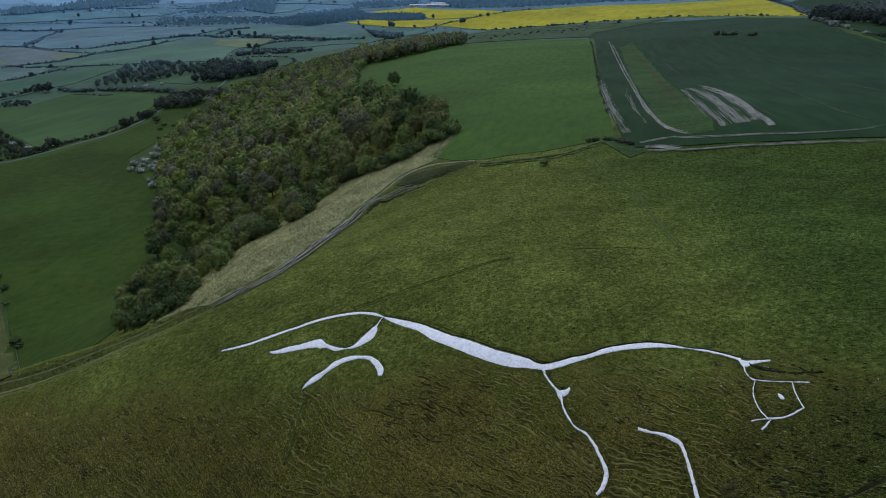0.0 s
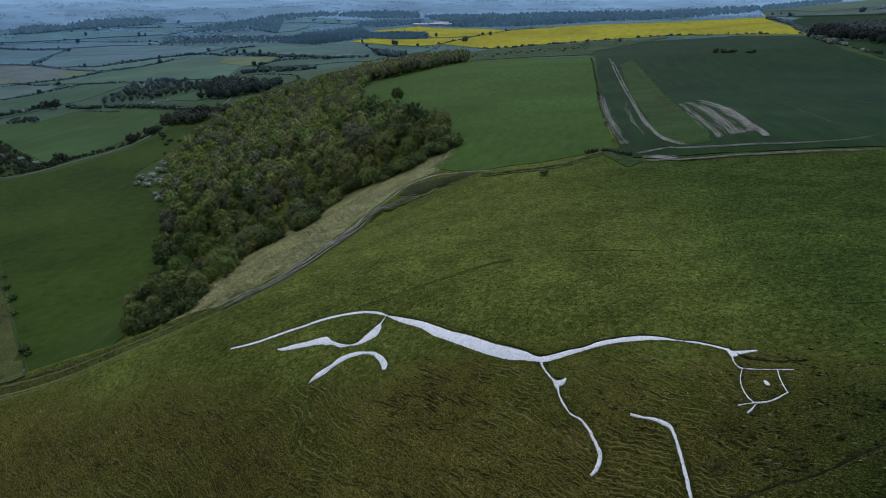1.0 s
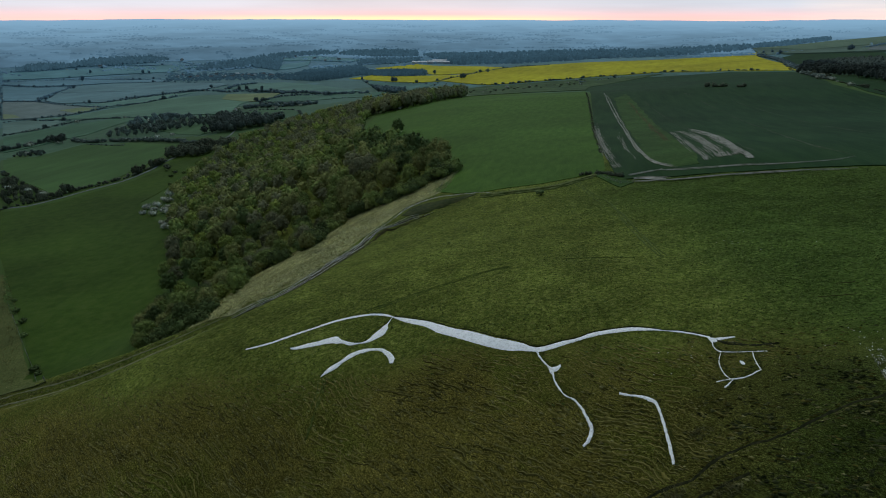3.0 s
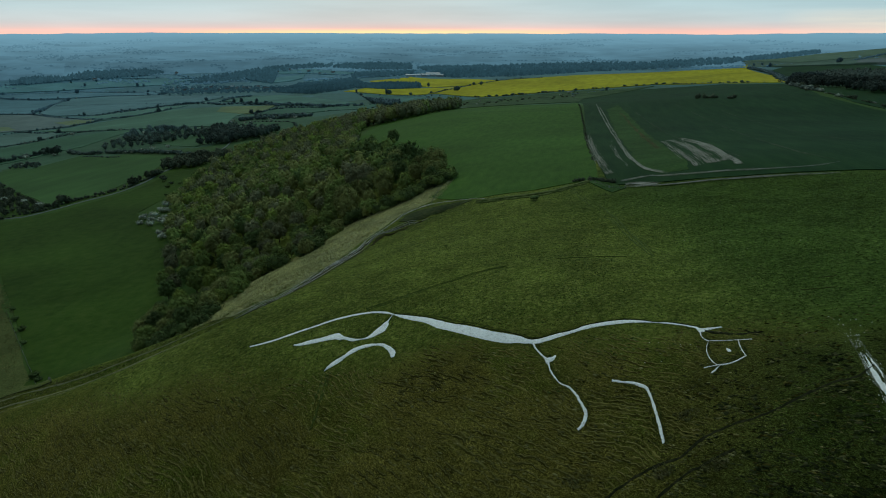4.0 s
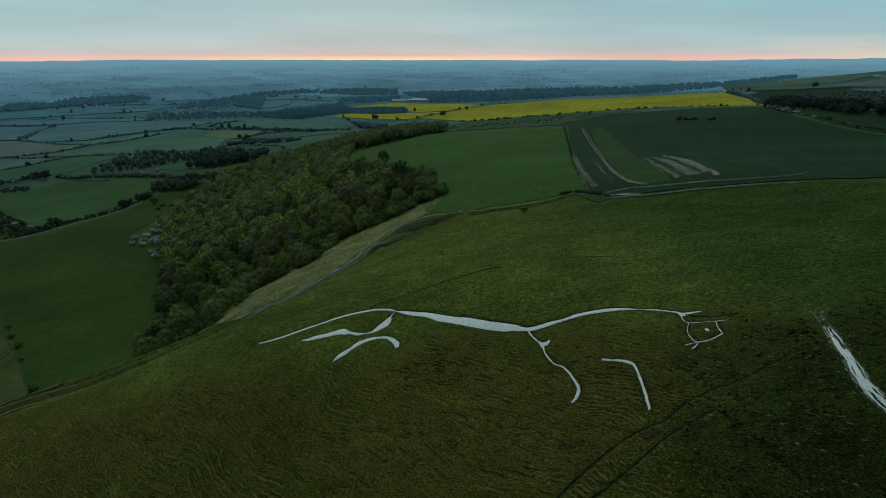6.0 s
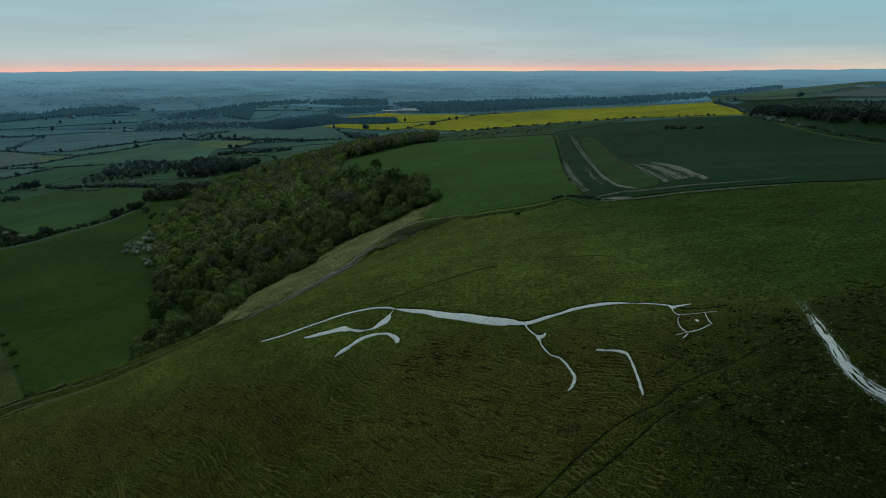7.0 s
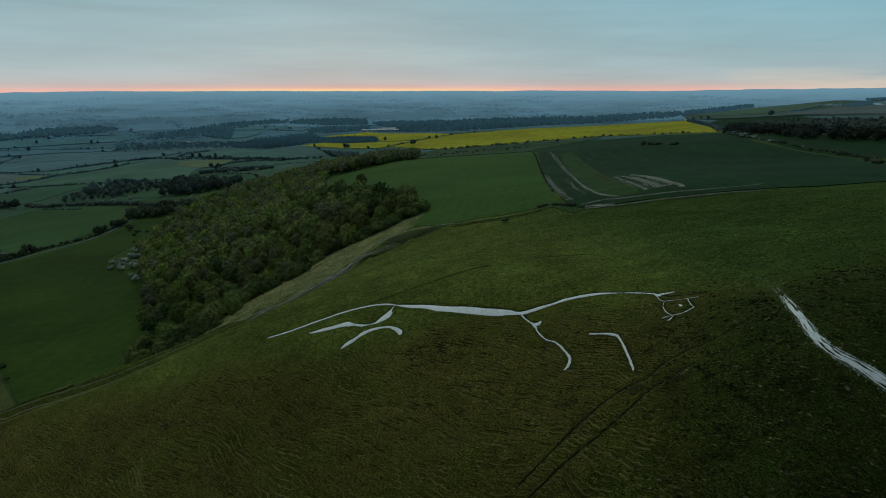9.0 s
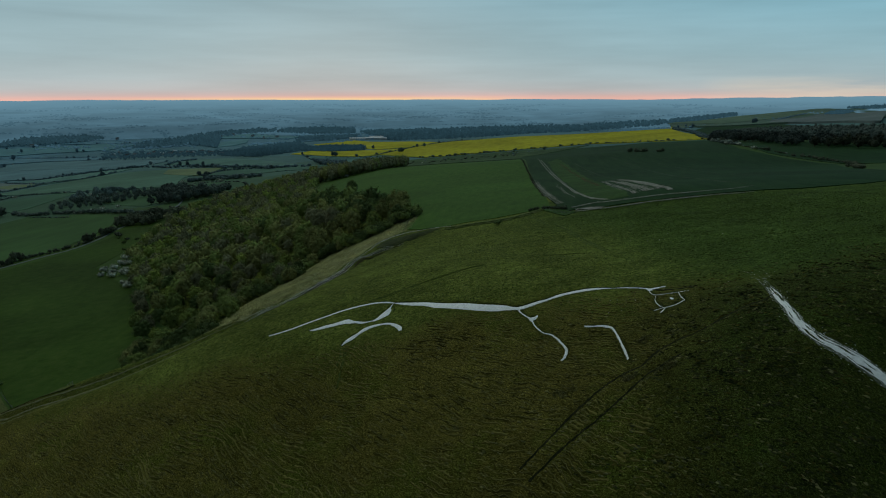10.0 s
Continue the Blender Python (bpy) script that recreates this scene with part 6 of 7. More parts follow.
# trees that stand alone or in small groups
for x, y, scale in ((-594, 1046, 1.9), (-618, 1064, 1.5), (-604, 1052, 1.6), (-362, 1020, 1.6), (-348, 1014, 1.7), (-335, 1012, 1.4), (-1210, 2340, 2.4), (-1170, 2200, 1.7), (-1060, 2470, 2.0), (-1240, 2460, 1.8),
                    (-141, 1886, 2.0), (-133, 1882, 1.6), (45, 1905, 1.8), (52, 1912, 1.7), (125, 2050, 1.7), (-60, 2080, 1.6), (-30, 2090, 1.8), (-710, 1750, 1.5), (-520, 1760, 1.7), (-460, 1750, 1.5), (-500, 1755, 1.8),
                    (1130, 1985, 2.0), (1142, 1995, 2.1), (1210, 2700, 1.9), (1260, 2740, 1.8), (1015, 2150, 1.8)):
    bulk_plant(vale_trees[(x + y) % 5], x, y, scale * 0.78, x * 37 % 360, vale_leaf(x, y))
foot_line = smooth_line([(97, 1690), (152, 1698), (238, 1736), (366, 1764), (546, 1748), (600, 1650), (637, 1560), (640, 1400)], 9)
for x, y in foot_line:
    if dice.random() < 0.42:
        bulk_plant(vale_bush[dice.randrange(2)], x, y - 4, dice.uniform(0.9, 2.0), dice.uniform(0, 360), vale_leaf(x, y))
bulk_mass("hedgerow_trees", "hedgerow trees scattered far across the vale", "trees", "hedgerow trees")
for x, y in [(640, 1300), (560, 1085), (486, 905), (478, 790), (470, 740), (462, 700), (455, 640), (430, 560), (390, 505), (340, 420), (90, 1690), (180, 1712), (400, 1762), (560, 1735), (632, 1560), (250, 1738), (-315, 751), (-297, 727), (-322, 765)]:
    plant(dice.choice(vale_bush), x, y, dice.uniform(0.8, 1.6), dice.uniform(0, 360), "thorn bushes")
gen = np.random.default_rng(19)
for _ in range(46):
    k = gen.random()
    x, y = 20 + 300 * k + gen.normal() * 14, 1330 + 300 * k ** 0.6 + gen.normal() * 45
    plant(vale_bush[int(gen.integers(2))] if gen.random() < 0.75 else may[int(gen.integers(3))], x, y, gen.uniform(0.5, 1.3), gen.uniform(0, 360), "bushes on the far slope")


def grove(ring, gap, seed, size, label, blossom=0.0, depth=1.0):
    """A wood in the near vale: whole trees, too many to count, in one mass."""
    gen = np.random.default_rng(seed)
    for x, y in scatter(ring, lambda a, b: gap, seed, 1500):
        if gen.random() < blossom:
            bulk_plant(may[int(gen.integers(3))], x, y, gen.uniform(0.6, 1.0), gen.uniform(0, 360))
        else:
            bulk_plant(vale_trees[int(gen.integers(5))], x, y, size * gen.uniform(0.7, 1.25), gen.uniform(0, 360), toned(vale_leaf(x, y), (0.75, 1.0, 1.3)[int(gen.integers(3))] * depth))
    return bulk_mass("woodland", label, "woodland", "vale woods")


def far_wood(ring, gap, seed, height, label, fill=1.0):
    """A distant wood as one mass of crowns."""
    gen = np.random.default_rng(seed)
    lobes = []
    fine = gap * 0.62
    for x, y in scatter(ring, lambda a, b: fine, seed, 3600):
        h, foot = height * gen.uniform(0.75, 1.15), height_at(x, y)
        lobes.append((x, y, foot + h * 0.40, fill * fine * gen.uniform(0.7, 1.0), h * 0.50))
        lobes.append((x + gen.normal() * fine * 0.4, y + gen.normal() * fine * 0.4, foot + h * gen.uniform(0.5, 0.8), fine * gen.uniform(0.3, 0.5), h * gen.uniform(0.2, 0.32)))
    cx, cy = sum(p[0] for p in ring) / len(ring), sum(p[1] for p in ring) / len(ring)
    # woods past 2050 m glow in a painted haze colour
    mass = joined("woodland", [foliage(gen, lobes, 9 * len(lobes), height * 0.07, True, 0.84)], vale_leaf(cx, cy) if math.hypot(cx, cy) < 2050 else hazed_wood)
    return tagged(mass, label, "woodland", "distant woods", "stuff")


far_wood([(700, 1352), (855, 1500), (770, 1080), (760, 900), (800, 780), (640, 730), (620, 800), (610, 900), (625, 1060), (670, 1200)], 12, 601, 14, "back of the dark plantation beyond the wheat")
grove([(542, 1040), (600, 1180), (680, 1318), (720, 1325), (640, 1140), (590, 1000), (585, 850), (620, 720), (580, 700), (545, 760), (530, 850)], 7.5, 622, 1.25, "dark plantation beyond the wheat", 0.0, 0.62)
grove([(-549, 821), (-508, 777), (-451, 712), (-397, 660), (-404, 642), (-419, 639), (-438, 641)], 5.5, 602, 0.55, "dark overgrown thicket beside the lane", 0.06)
grove([(-532, 1053), (-539, 1140), (-562, 1248), (-547, 1267), (-510, 1276), (-397, 1187), (-355, 1089), (-398, 1101), (-434, 1077), (-469, 1053)], 11.0, 603, 0.92, "dark wood across the floor of the vale", 0.05, 1.25)
grove([(-345, 827), (-354, 865), (-332, 886), (-294, 909), (-279, 879), (-303, 823)], 7.0, 604, 1.0, "green copse where the lane meets the wood", 0.0)
grove([(-615, 948), (-618, 980), (-576, 965), (-562, 936)], 6.0, 605, 0.5, "clump of thorn bushes in a meadow corner", 0.1)
grove([(-345, 1011), (-323, 1005), (-301, 1017), (-273, 1041), (-257, 1086), (-307, 1106), (-362, 1166), (-381, 1151)], 8.5, 606, 1.3, "trees thick about the bend of the lane", 0.0)
far_wood([(-1490, 2433), (-1452, 2506), (-1373, 2547), (-1355, 2510), (-1423, 2452)], 13, 607, 20, "dark clump of far trees")
far_wood([(-1362, 2524), (-1319, 2651), (-1125, 2743), (-1057, 2717), (-1128, 2642), (-1280, 2563)], 15, 608, 17, "far dim wood in the vale")
far_wood([(-913, 2590), (-863, 2661), (-813, 2712), (-715, 2843), (-621, 2932), (-535, 2969), (-443, 2980), (-459, 2928), (-567, 2890), (-641, 2807), (-600, 2544), (-733, 2648), (-815, 2642)], 15, 609, 17, "long dark wooded ridge behind the village")
far_wood([(-436, 2930), (-398, 2997), (-259, 3020), (-115, 2994), (-111, 2882), (-294, 2889)], 15, 610, 17, "wooded ridge beyond the village")
far_wood([(-912, 2294), (-959, 2463), (-754, 2435), (-545, 2369), (-477, 2407), (-422, 2121), (-635, 2154), (-795, 2215)], 26, 611, 9, "garden trees among village houses", 0.42)
far_wood([(-490, 2121), (-492, 2485), (-388, 2591), (-314, 2667), (-238, 2319), (-302, 2118), (-368, 2010)], 13, 612, 13, "wood climbing from the village to the rapeseed")
far_wood([(-264, 2223), (-241, 2352), (-166, 2348), (-59, 2190), (-55, 2057), (-147, 2074)], 12, 613, 13, "copse behind the rapeseed strip")
far_wood([(-176, 1706), (-130, 1632), (-87, 1576), (-107, 1491), (-152, 1588)], 11, 614, 11, "belt of trees under the rapeseed")
far_wood([(23, 2576), (120, 2471), (250, 2405), (412, 2470), (530, 2591), (784, 2623), (1140, 2839), (1267, 2933), (1295, 3057), (1088, 3011), (874, 2936), (607, 2957), (397, 2948), (208, 2902), (25, 2864)], 17, 615, 17, "long wooded slope behind the rapeseed")
far_wood([(-89, 2909), (3, 2929), (117, 2915), (211, 2937), (203, 2829), (24, 2762)], 16, 616, 16, "trees round the large sheds")
far_wood([(1280, 2951), (1436, 3001), (1709, 3168), (1753, 3263), (1503, 3149), (1336, 3070)], 15, 617, 16, "skyline wood on the far hill")
far_wood([(-334, 2700), (-200, 2720), (-110, 2760), (-90, 2830), (-330, 2800)], 15, 618, 13, "trees between the sheds and the village")
far_wood([(2071, 3043), (2150, 3130), (2264, 3190), (2264, 3118), (2150, 3030)], 15, 619, 17, "round wood on the far hilltop")
far_wood([(2362, 3300), (2463, 3200), (2600, 3180), (2700, 3260), (2550, 3330)], 18, 620, 20, "skyline plantation on the far hilltop")
far_wood([(-900, 2560), (-860, 2610), (-780, 2640), (-720, 2610), (-800, 2570)], 14, 621, 13, "dark copse behind the village")


def plain_woods():
    """Copses and hedgerow lines over the far plain, past counting."""
    gen = np.random.default_rng(640)
    lobes = []
    for k in range(330):
        a, r = radians(gen.uniform(-46, 48)), 2780 + 1700 * gen.random() ** 1.3
        cx, cy = HUB[0] + r * math.sin(a), HUB[1] + r * math.cos(a)
        copse = k % 4 == 0
        long, deep, turn = gen.uniform(60, 240) if copse else gen.uniform(80, 380), gen.uniform(12, 45) if copse else 3.0, gen.uniform(-0.9, 0.9)
        for _ in range(int(long / (7 if copse else 15))):
            u, w = gen.uniform(-0.5, 0.5) * long, gen.normal() * deep
            x, y = cx + u * math.cos(turn) - w * math.sin(turn), cy + u * math.sin(turn) + w * math.cos(turn)
            h, wide = gen.uniform(5, 10) * (1.0 if copse else 0.8), gen.uniform(5, 11)
            lobes.append((x, y, height_at(x, y) + h * 0.4, wide, h * 0.55))
    # these crowns glow in the haze colour painted for the plain
    mass = joined("woodland", [foliage(gen, lobes, 5 * len(lobes), 1.3, True)], tree_mist_glow)
    return tagged(mass, "copses and tree lines dim across the far plain", "woodland", "distant woods", "stuff")


plain_woods()
# ---- the village in the vale ----
brick = material("pale house walls", [(0.22, 0.20, 0.18), (0.34, 0.32, 0.29), (0.46, 0.44, 0.41)], 0.4, 5, per_object=0.3)
roof_tile = material("weathered roof tiles", [(0.07, 0.074, 0.078), (0.10, 0.104, 0.108), (0.135, 0.136, 0.138)], 0.8, 6, per_object=0.3)
shed_roof = material("pale sheet roofing", [(0.34, 0.36, 0.37), (0.42, 0.44, 0.45), (0.50, 0.52, 0.53)], 0.1, 5, rough=0.5, per_object=0.15)
window_glass = material("dark window glass", [(0.02, 0.025, 0.03), (0.03, 0.035, 0.04)], 1.0, 2, rough=0.15, gloss=0.5)


def box_piece(x0, x1, y0, y1, z0, z1):
    v = np.array([(x, y, z) for z in (z0, z1) for x, y in ((x0, y0), (x1, y0), (x1, y1), (x0, y1))], float)
    return v, np.array([(3, 2, 1, 0), (4, 5, 6, 7), (0, 1, 5, 4), (1, 2, 6, 5), (2, 3, 7, 6), (3, 0, 4, 7)])


def house(x, y, turn, long, deep, eaves, ridge, wall_mat, roof_mat, words, windows=3, chimney=True, name="house"):
    top = new(name)
    gable = np.array([(-long / 2, -deep / 2, eaves), (-long / 2, deep / 2, eaves), (-long / 2, 0, ridge), (-long / 2, 0, ridge - 0.01),
                      (long / 2, -deep / 2, eaves), (long / 2, deep / 2, eaves), (long / 2, 0, ridge), (long / 2, 0, ridge - 0.01)])
    walls = joined("wall", [box_piece(-long / 2, long / 2, -deep / 2, deep / 2, -1.5, eaves), (gable, np.array([(0, 2, 3, 1), (5, 7, 6, 4)]))], wall_mat)
    o, t = 0.4, 0.22
    slopes = []
    for s in (-1, 1):
        slope = np.array([(-long / 2 - o, s * (deep / 2 + o), eaves - 0.2), (long / 2 + o, s * (deep / 2 + o), eaves - 0.2), (long / 2 + o, 0, ridge + 0.05), (-long / 2 - o, 0, ridge + 0.05)])
        slopes.append((np.vstack([slope, slope + (0, 0, t)]), np.array([(3, 2, 1, 0), (4, 5, 6, 7), (0, 1, 5, 4), (1, 2, 6, 5), (2, 3, 7, 6), (3, 0, 4, 7)])))
    roof = joined("roof", slopes, roof_mat)
    for p in (walls, roof):
        p.data.polygons.foreach_set("use_smooth", np.zeros(len(p.data.polygons), bool))
        p.parent = top
    if chimney:
        stack = joined("chimney", [box_piece(long * 0.3, long * 0.3 + 0.9, -0.5, 0.5, ridge - 0.6, ridge + 1.1)], brick)
        stack.parent = roof
    for k in range(windows):
        for s in (-1, 1):
            at = (k + 0.5) / windows * long - long / 2
            pane = joined("window", [box_piece(at - 0.5, at + 0.5, s * deep / 2 - 0.04, s * deep / 2 + 0.04, eaves * 0.5, eaves * 0.5 + 1.2)], window_glass)
            pane.parent = walls
    top.matrix_basis = pose(x, y, height_at(x, y), 0, 0, turn)
    return tagged(top, words, "house" if name == "house" else "shed", "village houses" if name == "house" else "large sheds")


dice = random.Random(31)
VILLAGE = [(-906, 2380), (-845, 2331), (-817, 2387), (-776, 2391), (-727, 2312), (-687, 2270), (-671, 2333), (-646, 2323), (-626, 2315), (-609, 2361), (-559, 2269), (-501, 2173), (-479, 2191), (-466, 2212), (-824, 2340), (-770, 2314), (-706, 2389), (-896, 2406), (-620, 2264)]
for k, (x, y) in enumerate(VILLAGE):
    white = k % 3 != 1
    house(x, y, dice.uniform(0, 180), dice.uniform(10, 18), dice.uniform(7, 9), dice.uniform(4.6, 5.8), dice.uniform(8, 10), shed_roof if white else brick, roof_tile if k % 4 else shed_roof,
          "white-walled village house with a pale roof" if not k % 4 else "white-walled village house with a grey tiled roof" if white else "brick village house with a grey tiled roof")
for x, y, turn, long, deep in ((-95, 2690, 5, 60, 26), (-30, 2680, 8, 70, 30), (10, 2640, 4, 40, 22), (-20, 2720, 5, 55, 24)):
    house(x, y, turn, long, deep, 7, 9.5, shed_roof, shed_roof, "long pale shed with a low sheet-metal roof", 0, False, "shed")
for x, y, turn in ((-640, 2795, 20), (-520, 2830, 60), (-470, 2790, 100), (-600, 2850, 140), (-420, 2810, 30), (-1250, 2560, 10), (-1010, 2720, 80)):
    house(x, y, turn, 13, 8, 5, 8.5, shed_roof, roof_tile, "lone far farmhouse with white walls", 2)
# ---- grass that stands up from the sward ----
straw = material("rank grass blades", [(0.046, 0.042, 0.008), (0.084, 0.075, 0.015), (0.148, 0.128, 0.034)], 0.35, 6, per_island=0.35, second=(0.06, 0.6, 1.3))
sedge = material("short grass blades", [(0.040, 0.056, 0.014), (0.066, 0.086, 0.024), (0.115, 0.125, 0.048)], 0.35, 6, per_island=0.4, second=(0.05, 0.7, 1.25))
sedge_pale = material("pale turf tufts", [(0.076, 0.100, 0.023), (0.118, 0.144, 0.038), (0.175, 0.20, 0.064)], 0.35, 6, per_island=0.35)
sedge_dark = material("dark turf tufts", [(0.024, 0.040, 0.008), (0.042, 0.064, 0.014), (0.066, 0.088, 0.022)], 0.35, 6, per_island=0.35)
dark_blades = material("dark rank blades", [(0.022, 0.028, 0.009), (0.042, 0.050, 0.016), (0.10, 0.10, 0.045)], 0.35, 6, per_island=0.35, second=(0.06, 0.6, 1.3))
straw_pale = material("lodged straw", [(0.105, 0.100, 0.036), (0.17, 0.158, 0.060), (0.26, 0.235, 0.105)], 0.6, 6, per_island=0.35)
lip_straw = material("bleached lips of the combed grass", [(0.105, 0.097, 0.026), (0.165, 0.148, 0.045), (0.255, 0.222, 0.082)], 1.1, 6, second=(0.06, 0.65, 1.3))
pale_blades = material("bleached grass blades", [(0.28, 0.27, 0.10), (0.46, 0.43, 0.19), (0.66, 0.60, 0.30)], 0.4, 6, per_island=0.4, second=(0.08, 0.7, 1.25))


def tufts(name, x, y, gen, size, blades, spread, lean, mat, label, lift=0.0):
    """Blades of grass in tufts at the places given, leaning one way with the slope."""
    n = len(x)
    z = land(x, y) + lift
    k = np.repeat(np.arange(n), blades)
    along = gen.normal(size=len(k)) * spread[0]
    across = gen.normal(size=len(k)) * spread[1]
    ux, uy = 0.72, -0.69
    bx, by = x[k] + along * ux - across * uy, y[k] + along * uy + across * ux
    h = (size * gen.uniform(0.6, 1.35, n))[k] * gen.uniform(0.6, 1.2, len(k))
    dx, dy = lean[0] + gen.normal(size=len(k)) * 0.45, lean[1] + gen.normal(size=len(k)) * 0.45
    turn = gen.uniform(0, math.pi, len(k))
    w = h * gen.uniform(0.10, 0.20, len(k))
    wx, wy = np.cos(turn) * w, np.sin(turn) * w
    base = land(bx, by) + lift - 0.05
    v = np.stack([np.c_[bx - wx, by - wy, base], np.c_[bx + wx, by + wy, base], np.c_[bx + dx * h, by + dy * h, base + h * 0.8]], 1).reshape(-1, 3)
    ob = mesh_object(name, v, np.arange(len(v)).reshape(-1, 3), mat, smooth=False)
    return tagged(ob, label, "grass", kind="stuff")


gen = np.random.default_rng(77)


def off_chalk(x, y, margin):
    near = np.full(x.shape, 1e9)
    for mx, my, mw in marks:
        near = np.minimum(near, np.hypot(x - mx, y - my) - mw / 2)
    for line in TRAILS:
        for mx, my in smooth_line(line, 0.8)[:, :2]:
            near = np.minimum(near, np.hypot(x - mx, y - my) - 0.15)
    return near > margin


tx, ty = gen.uniform(-125, 110, 200000), gen.uniform(5, 135, 200000)
crest = ridges(tx, ty)
thick = tussock(tx, ty) * (0.35 + 0.65 * east_dark(tx, ty)) * (0.45 + 0.4 * value_noise(tx, ty, 7, 41)) * (0.35 + 0.9 * crest)
keep = (gen.random(len(tx)) < thick) & off_chalk(tx, ty, 0.45)
tx, ty = tx[keep], ty[keep]
crest = crest[keep]
tips = gen.random(len(tx)) < 0.2 + 0.6 * ease((crest - 0.5) / 0.35)
shady = (gen.random(len(tx)) < east_dark(tx, ty)) & ~(tips & (gen.random(len(tx)) < 0.6))
pale = ~shady & tips & (gen.random(len(tx)) > 0.5 * east_dark(tx, ty))
rest = ~shady & ~pale


def combed_rows(name, label, seed):
    """Rows of long grass combed across the steep face: each a low scalloped step with a bleached lip, broken and forked."""
    gen = np.random.default_rng(seed)
    verts, faces, index, at = [], [], [], 0
    u = np.arange(-190.0, 80.0, 0.26)
    for j, s0 in enumerate(np.arange(-80.0, 150.0, 0.95)):
        px, py = 0.67 * u + 0.74 * s0, -0.74 * u + 0.67 * s0
        area = (px > -128) & (px < 112) & (py > 2) & (py < 132)
        if area.sum() < 12:
            continue
        uu = u[area]
        px, py = px[area], py[area]
        scallop = 0.5 + 0.5 * np.sin(2 * math.pi * uu / 1.5 + 4.5 * value_noise(uu, uu * 0 + j, 1.7, 300 + j))
        s1 = s0 + 1.9 * value_noise(px, py, 13, 16) + 0.8 * value_noise(px, py, 4.3, 17) + 0.14 * scallop + 0.12 * value_noise(uu, uu * 0 + j, 0.5, 320 + j)
        cx, cy = 0.67 * uu + 0.74 * s1, -0.74 * uu + 0.67 * s1
        grown = tussock(cx, cy) * ease((0.75 - east_dark(cx, cy)) / 0.5)
        h = grown * (0.11 + 0.16 * value_noise(uu, uu * 0 + j, 1.25, 340 + j) + 0.07 * value_noise(px, py, 8, 18)) * (0.45 + 0.65 * scallop)
        h = np.where((h > 0.03) & off_chalk(cx, cy, 0.7), np.minimum(h, 0.24), 0.0)
        rows_of = []
        for back, rise in ((-0.20, None), (-0.045, 0.92), (0.04, 1.0), (0.45, None)):
            qx, qy = cx + 0.74 * back, cy + 0.67 * back
            rows_of.append(np.c_[qx, qy, land(qx, qy) + (-0.16 if rise is None else h * rise - 0.02 * (h == 0) - 0.06 * (h == 0))])
        verts.append(np.stack(rows_of, 1).reshape(-1, 3))
        f = grid_faces(len(uu), 4)
        live = np.repeat((h[:-1] > 0) | (h[1:] > 0), 3)
        faces.append(f[live] + at)
        index.append(np.tile([0, 1, 0], len(uu) - 1)[live])
        at += 4 * len(uu)
    ob = mesh_object(name, np.vstack(verts), np.vstack(faces), straw)
    ob.data.materials.append(lip_straw)
    ob.data.polygons.foreach_set("material_index", np.concatenate(index).astype(np.int32))
    return tagged(ob, label, "grass", kind="stuff")


def mounds(name, x, y, gen, mat, label, long=(0.25, 0.6), broad=(0.08, 0.18), high=(0.1, 0.26)):
    """Tussocks as low leaning mounds of grass, drawn out along the slope, each with a ragged rim."""
    n, rim = len(x), 7
    a = np.linspace(0, 2 * math.pi, rim, endpoint=False)[None, :] + gen.uniform(0, 1, (n, 1))
    long, broad, high = gen.uniform(*long, (n, 1)), gen.uniform(*broad, (n, 1)), gen.uniform(*high, n)
    along, across = np.cos(a) * long * gen.uniform(0.6, 1.3, (n, rim)), np.sin(a) * broad * gen.uniform(0.6, 1.3, (n, rim))
    px, py = x[:, None] + along * 0.72 + across * 0.69, y[:, None] - along * 0.69 + across * 0.72
    pz = land(px, py) - 0.08
    tip = np.stack([x - high * 0.5 + gen.normal(size=n) * 0.1, y - high * 0.6 + gen.normal(size=n) * 0.1, land(x, y) + high], -1)
    v = np.concatenate([np.stack([px, py, pz], -1), tip[:, None]], 1).reshape(-1, 3)
    k = np.arange(rim)
    f = np.stack([k, (k + 1) % rim, np.full(rim, rim)], -1)[None] + (np.arange(n) * (rim + 1))[:, None, None]
    return tagged(mesh_object(name, v, f.reshape(-1, 3), mat), label, "grass", kind="stuff")


combed_rows("grass_rows", "rows of long bleached grass combed across the steep hillside", 79)
mounds("tussocks", tx[rest], ty[rest], gen, straw, "rank tussock grass combed down the steep slope")
mounds("straw_tussocks", tx[pale], ty[pale], gen, straw_pale, "bleached straw tips of tussocks on the steep slope", (0.22, 0.6), (0.06, 0.13), (0.12, 0.28))
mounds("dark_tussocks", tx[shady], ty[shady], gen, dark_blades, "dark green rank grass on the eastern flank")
tx, ty = gen.uniform(-120, 150, 80000), gen.uniform(60, 256, 80000)
keep = (gen.random(len(tx)) < (1 - tussock(tx, ty)) * (0.6 + 0.5 * value_noise(tx, ty, 9, 42))) & off_chalk(tx, ty, 0.5) & (beyond_brow(tx, ty) < 0.02)
tx, ty = tx[keep], ty[keep]
light = gen.random(len(tx)) < (0.55 + 0.3 * value_noise(tx, ty, 11, 43)) * (1 - east_dark(tx, ty))
mounds("short_grass", tx[light], ty[light], gen, sedge_pale, "pale tufts in the grazed turf above the chalk figure", (0.14, 0.4), (0.10, 0.22), (0.08, 0.2))
mounds("short_grass", tx[~light], ty[~light], gen, sedge_dark, "dark green tufts in the grazed turf above the chalk figure", (0.14, 0.4), (0.10, 0.22), (0.08, 0.2))
spots = np.array([(x, y) for x, y in zip(gen.uniform(-92, 8, 46000), gen.uniform(155, 352, 46000)) if in_ring(x, y, BANK)])
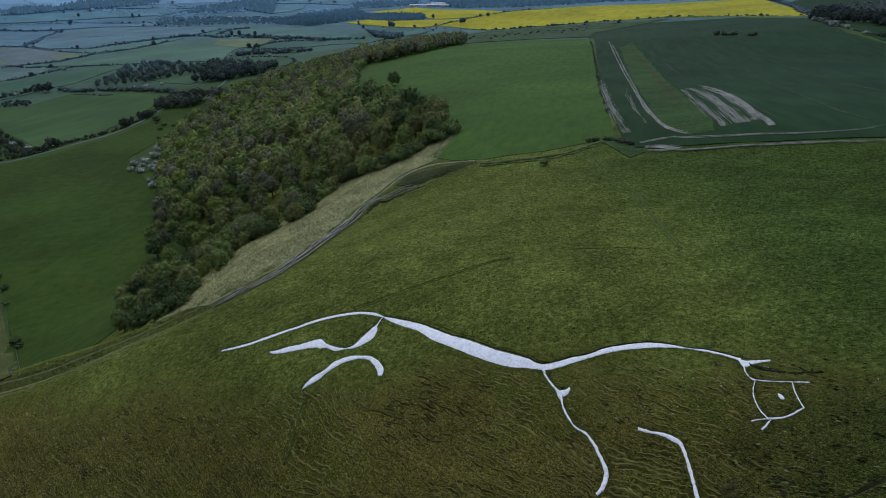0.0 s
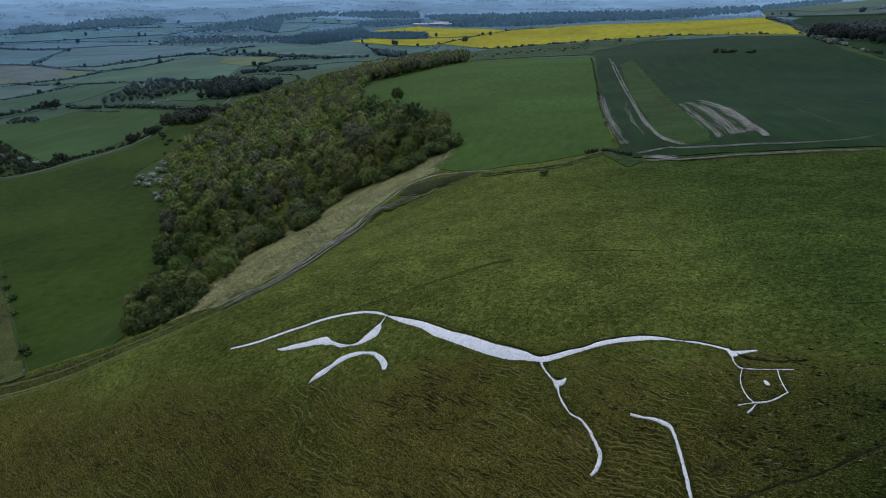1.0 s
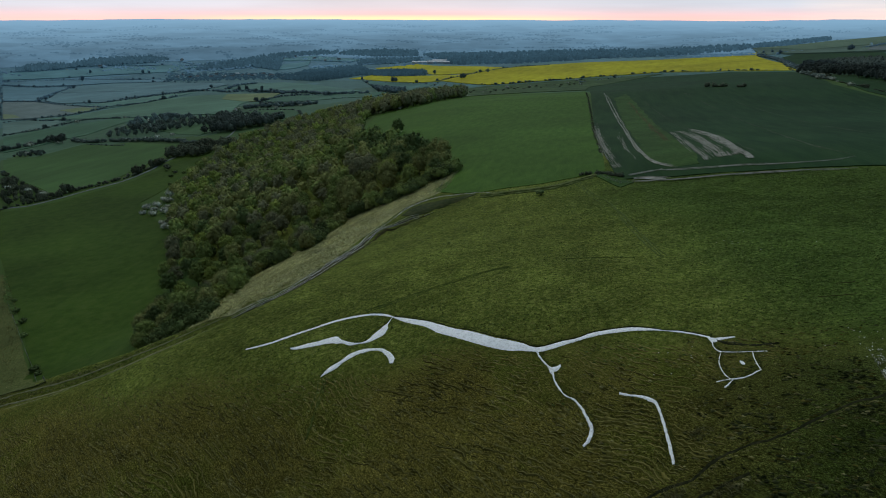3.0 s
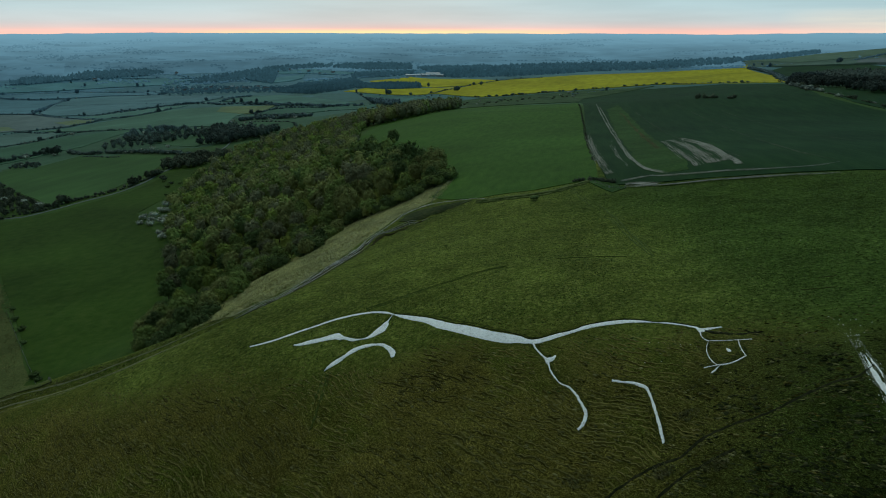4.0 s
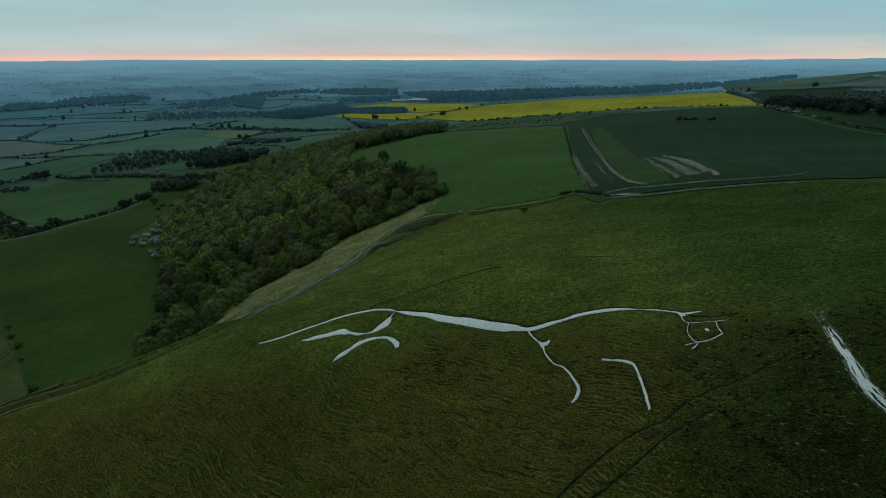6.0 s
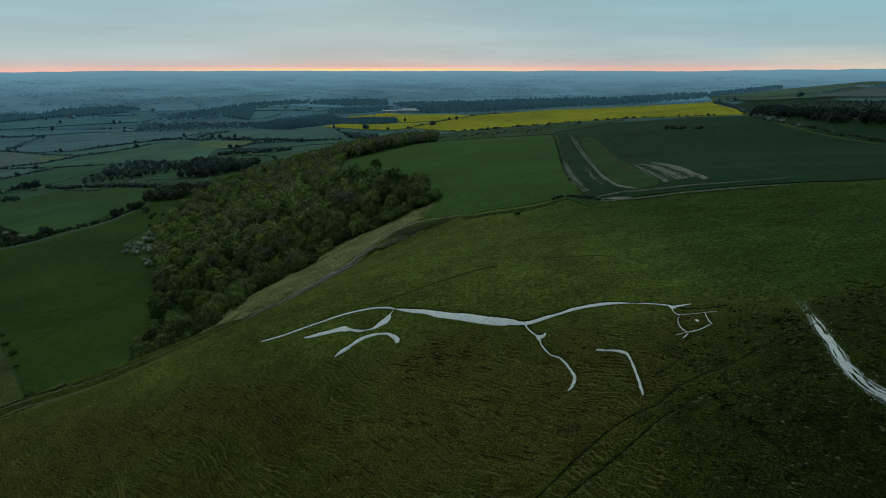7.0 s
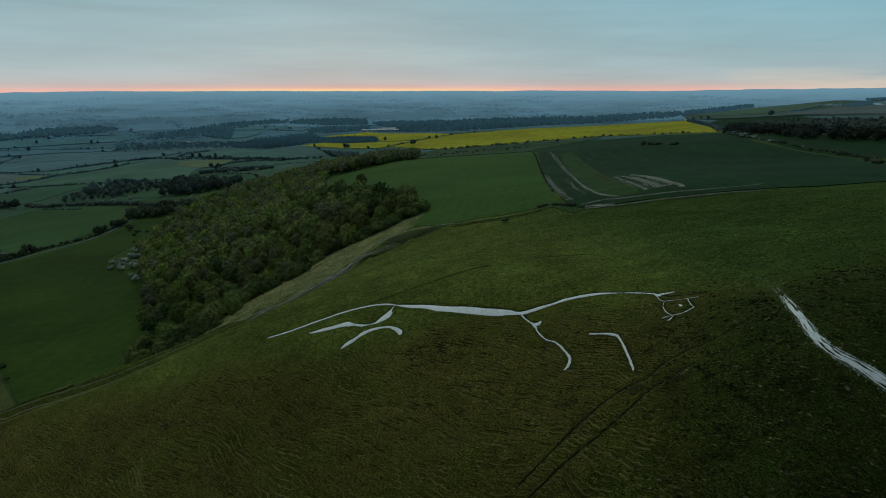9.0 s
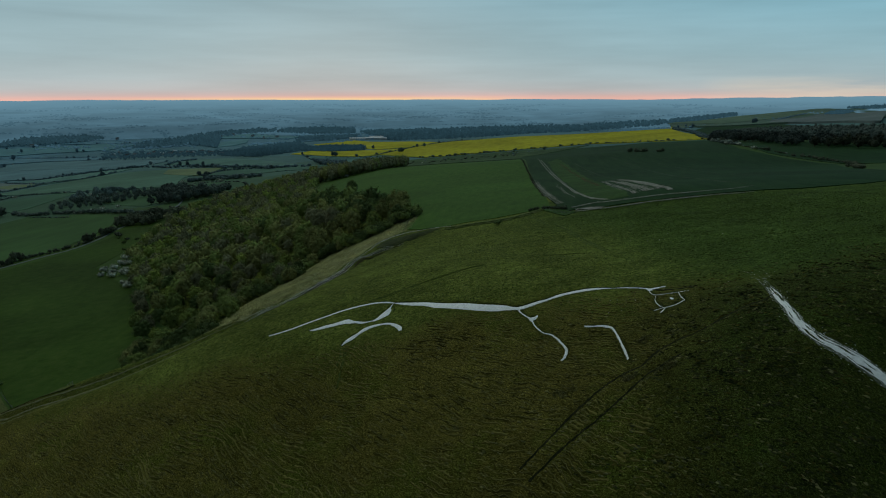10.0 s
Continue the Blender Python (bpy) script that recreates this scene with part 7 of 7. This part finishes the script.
tufts("bank_grass", spots[:, 0], spots[:, 1], gen, 0.6, 5, (0.4, 0.3), (-0.3, 0.1), pale_blades, "long bleached grass standing on the steep bank", 0.08)
# tall rank grass in the fenced rough ground
rough_ring = [(-192, 232), (-200, 262), (-222, 306), (-250, 350), (-300, 420), (-330, 380), (-280, 280), (-230, 200), (-196, 196)]
rough = np.array([(x, y) for x, y in zip(gen.uniform(-330, -190, 9000), gen.uniform(196, 420, 9000)) if in_ring(x, y, rough_ring)])
tufts("rough_grass", rough[:, 0], rough[:, 1], gen, 0.8, 5, (0.6, 0.5), (-0.3, 0.1), straw_pale, "tall pale rank grass in the fenced rough ground", 0.3)
# ragged grass along the edge of the brow
for off in (3.0, 3.6, 0.9):
    edge_line = beside(LOWER, 0.35, off)
    edge_line = edge_line[gen.random(len(edge_line)) < 0.75]
    tufts("brow_grass", edge_line[:, 0], edge_line[:, 1], gen, 0.5, 5, (0.35, 0.25), (-0.3, 0.1), straw_pale, "ragged bleached grass along the edge of the brow")
# grass pushed up along the edges of the trodden lines
for trail_points in TRAILS:
    for off in (0.75, -0.7):
        side_line = beside(trail_points, 0.3, off)
        side_line = side_line[gen.random(len(side_line)) < 0.6]
        mounds("path_fringe", side_line[:, 0] + gen.normal(size=len(side_line)) * 0.12, side_line[:, 1] + gen.normal(size=len(side_line)) * 0.12, gen, straw_pale if off > 0 else straw,
               "longer bleached grass fringing the trodden footpath")
# paler clumps where the grass is lodged
for cx, cy, r in ((30, 57.5, 1.3), (36, 55, 1.5), (19, 62, 2.2), (36, 66, 1.6)):
    a, q = gen.uniform(0, 6.28, 60), r * np.sqrt(gen.random(60))
    tufts("grass_clump", cx + q * np.cos(a), cy + q * np.sin(a) * 0.8, gen, 0.42, 9, (0.2, 0.12), (-0.5, 0.2), straw_pale, "lodged clump of pale bleached grass on the slope")
# longer grass overhanging the edges of the cut chalk
edge_x, edge_y = [], []
for line in STROKE_LINES.values():
    d = np.gradient(line[:, :2], axis=0)
    n = np.c_[-d[:, 1], d[:, 0]] / np.hypot(d[:, 0], d[:, 1])[:, None]
    for s in (-1, 1, 1):
        q = line[:, :2] + s * n * (line[:, 2:] / 2 + gen.uniform(0.10, 0.5, (len(line), 1)))
        edge_x.append(q[:, 0])
        edge_y.append(q[:, 1])
edge_x, edge_y = np.concatenate(edge_x), np.concatenate(edge_y)
keep = off_chalk(edge_x, edge_y, 0.05)
tufts("edge_grass", edge_x[keep], edge_y[keep], gen, 0.30, 5, (0.16, 0.12), (-0.2, 0.1), sedge, "longer green grass fringing the edges of the chalk")

stones = []
for cx, cy, spread_x, spread_y, n in ((36, 86, 3.5, 2.5, 8), (46, 79, 4.5, 4, 8), (71, 140, 4, 7, 10), (64, 78, 1.8, 3, 12)):
    for _ in range(n):
        x, y, r = cx + gen.normal() * spread_x, cy + gen.normal() * spread_y, gen.uniform(0.05, 0.11)
        stones.append((SMALL_BALL * (r, r * gen.uniform(0.7, 1.2), r * 0.6) * gen.uniform(0.8, 1.2, (len(SMALL_BALL), 1)) + (x, y, height_at(x, y) + 0.06), SMALL_BALL_FACES))
tagged(joined("chalk_stones", stones, rut_chalk), "loose white chalk stones scattered on the turf", "stones", kind="stuff")
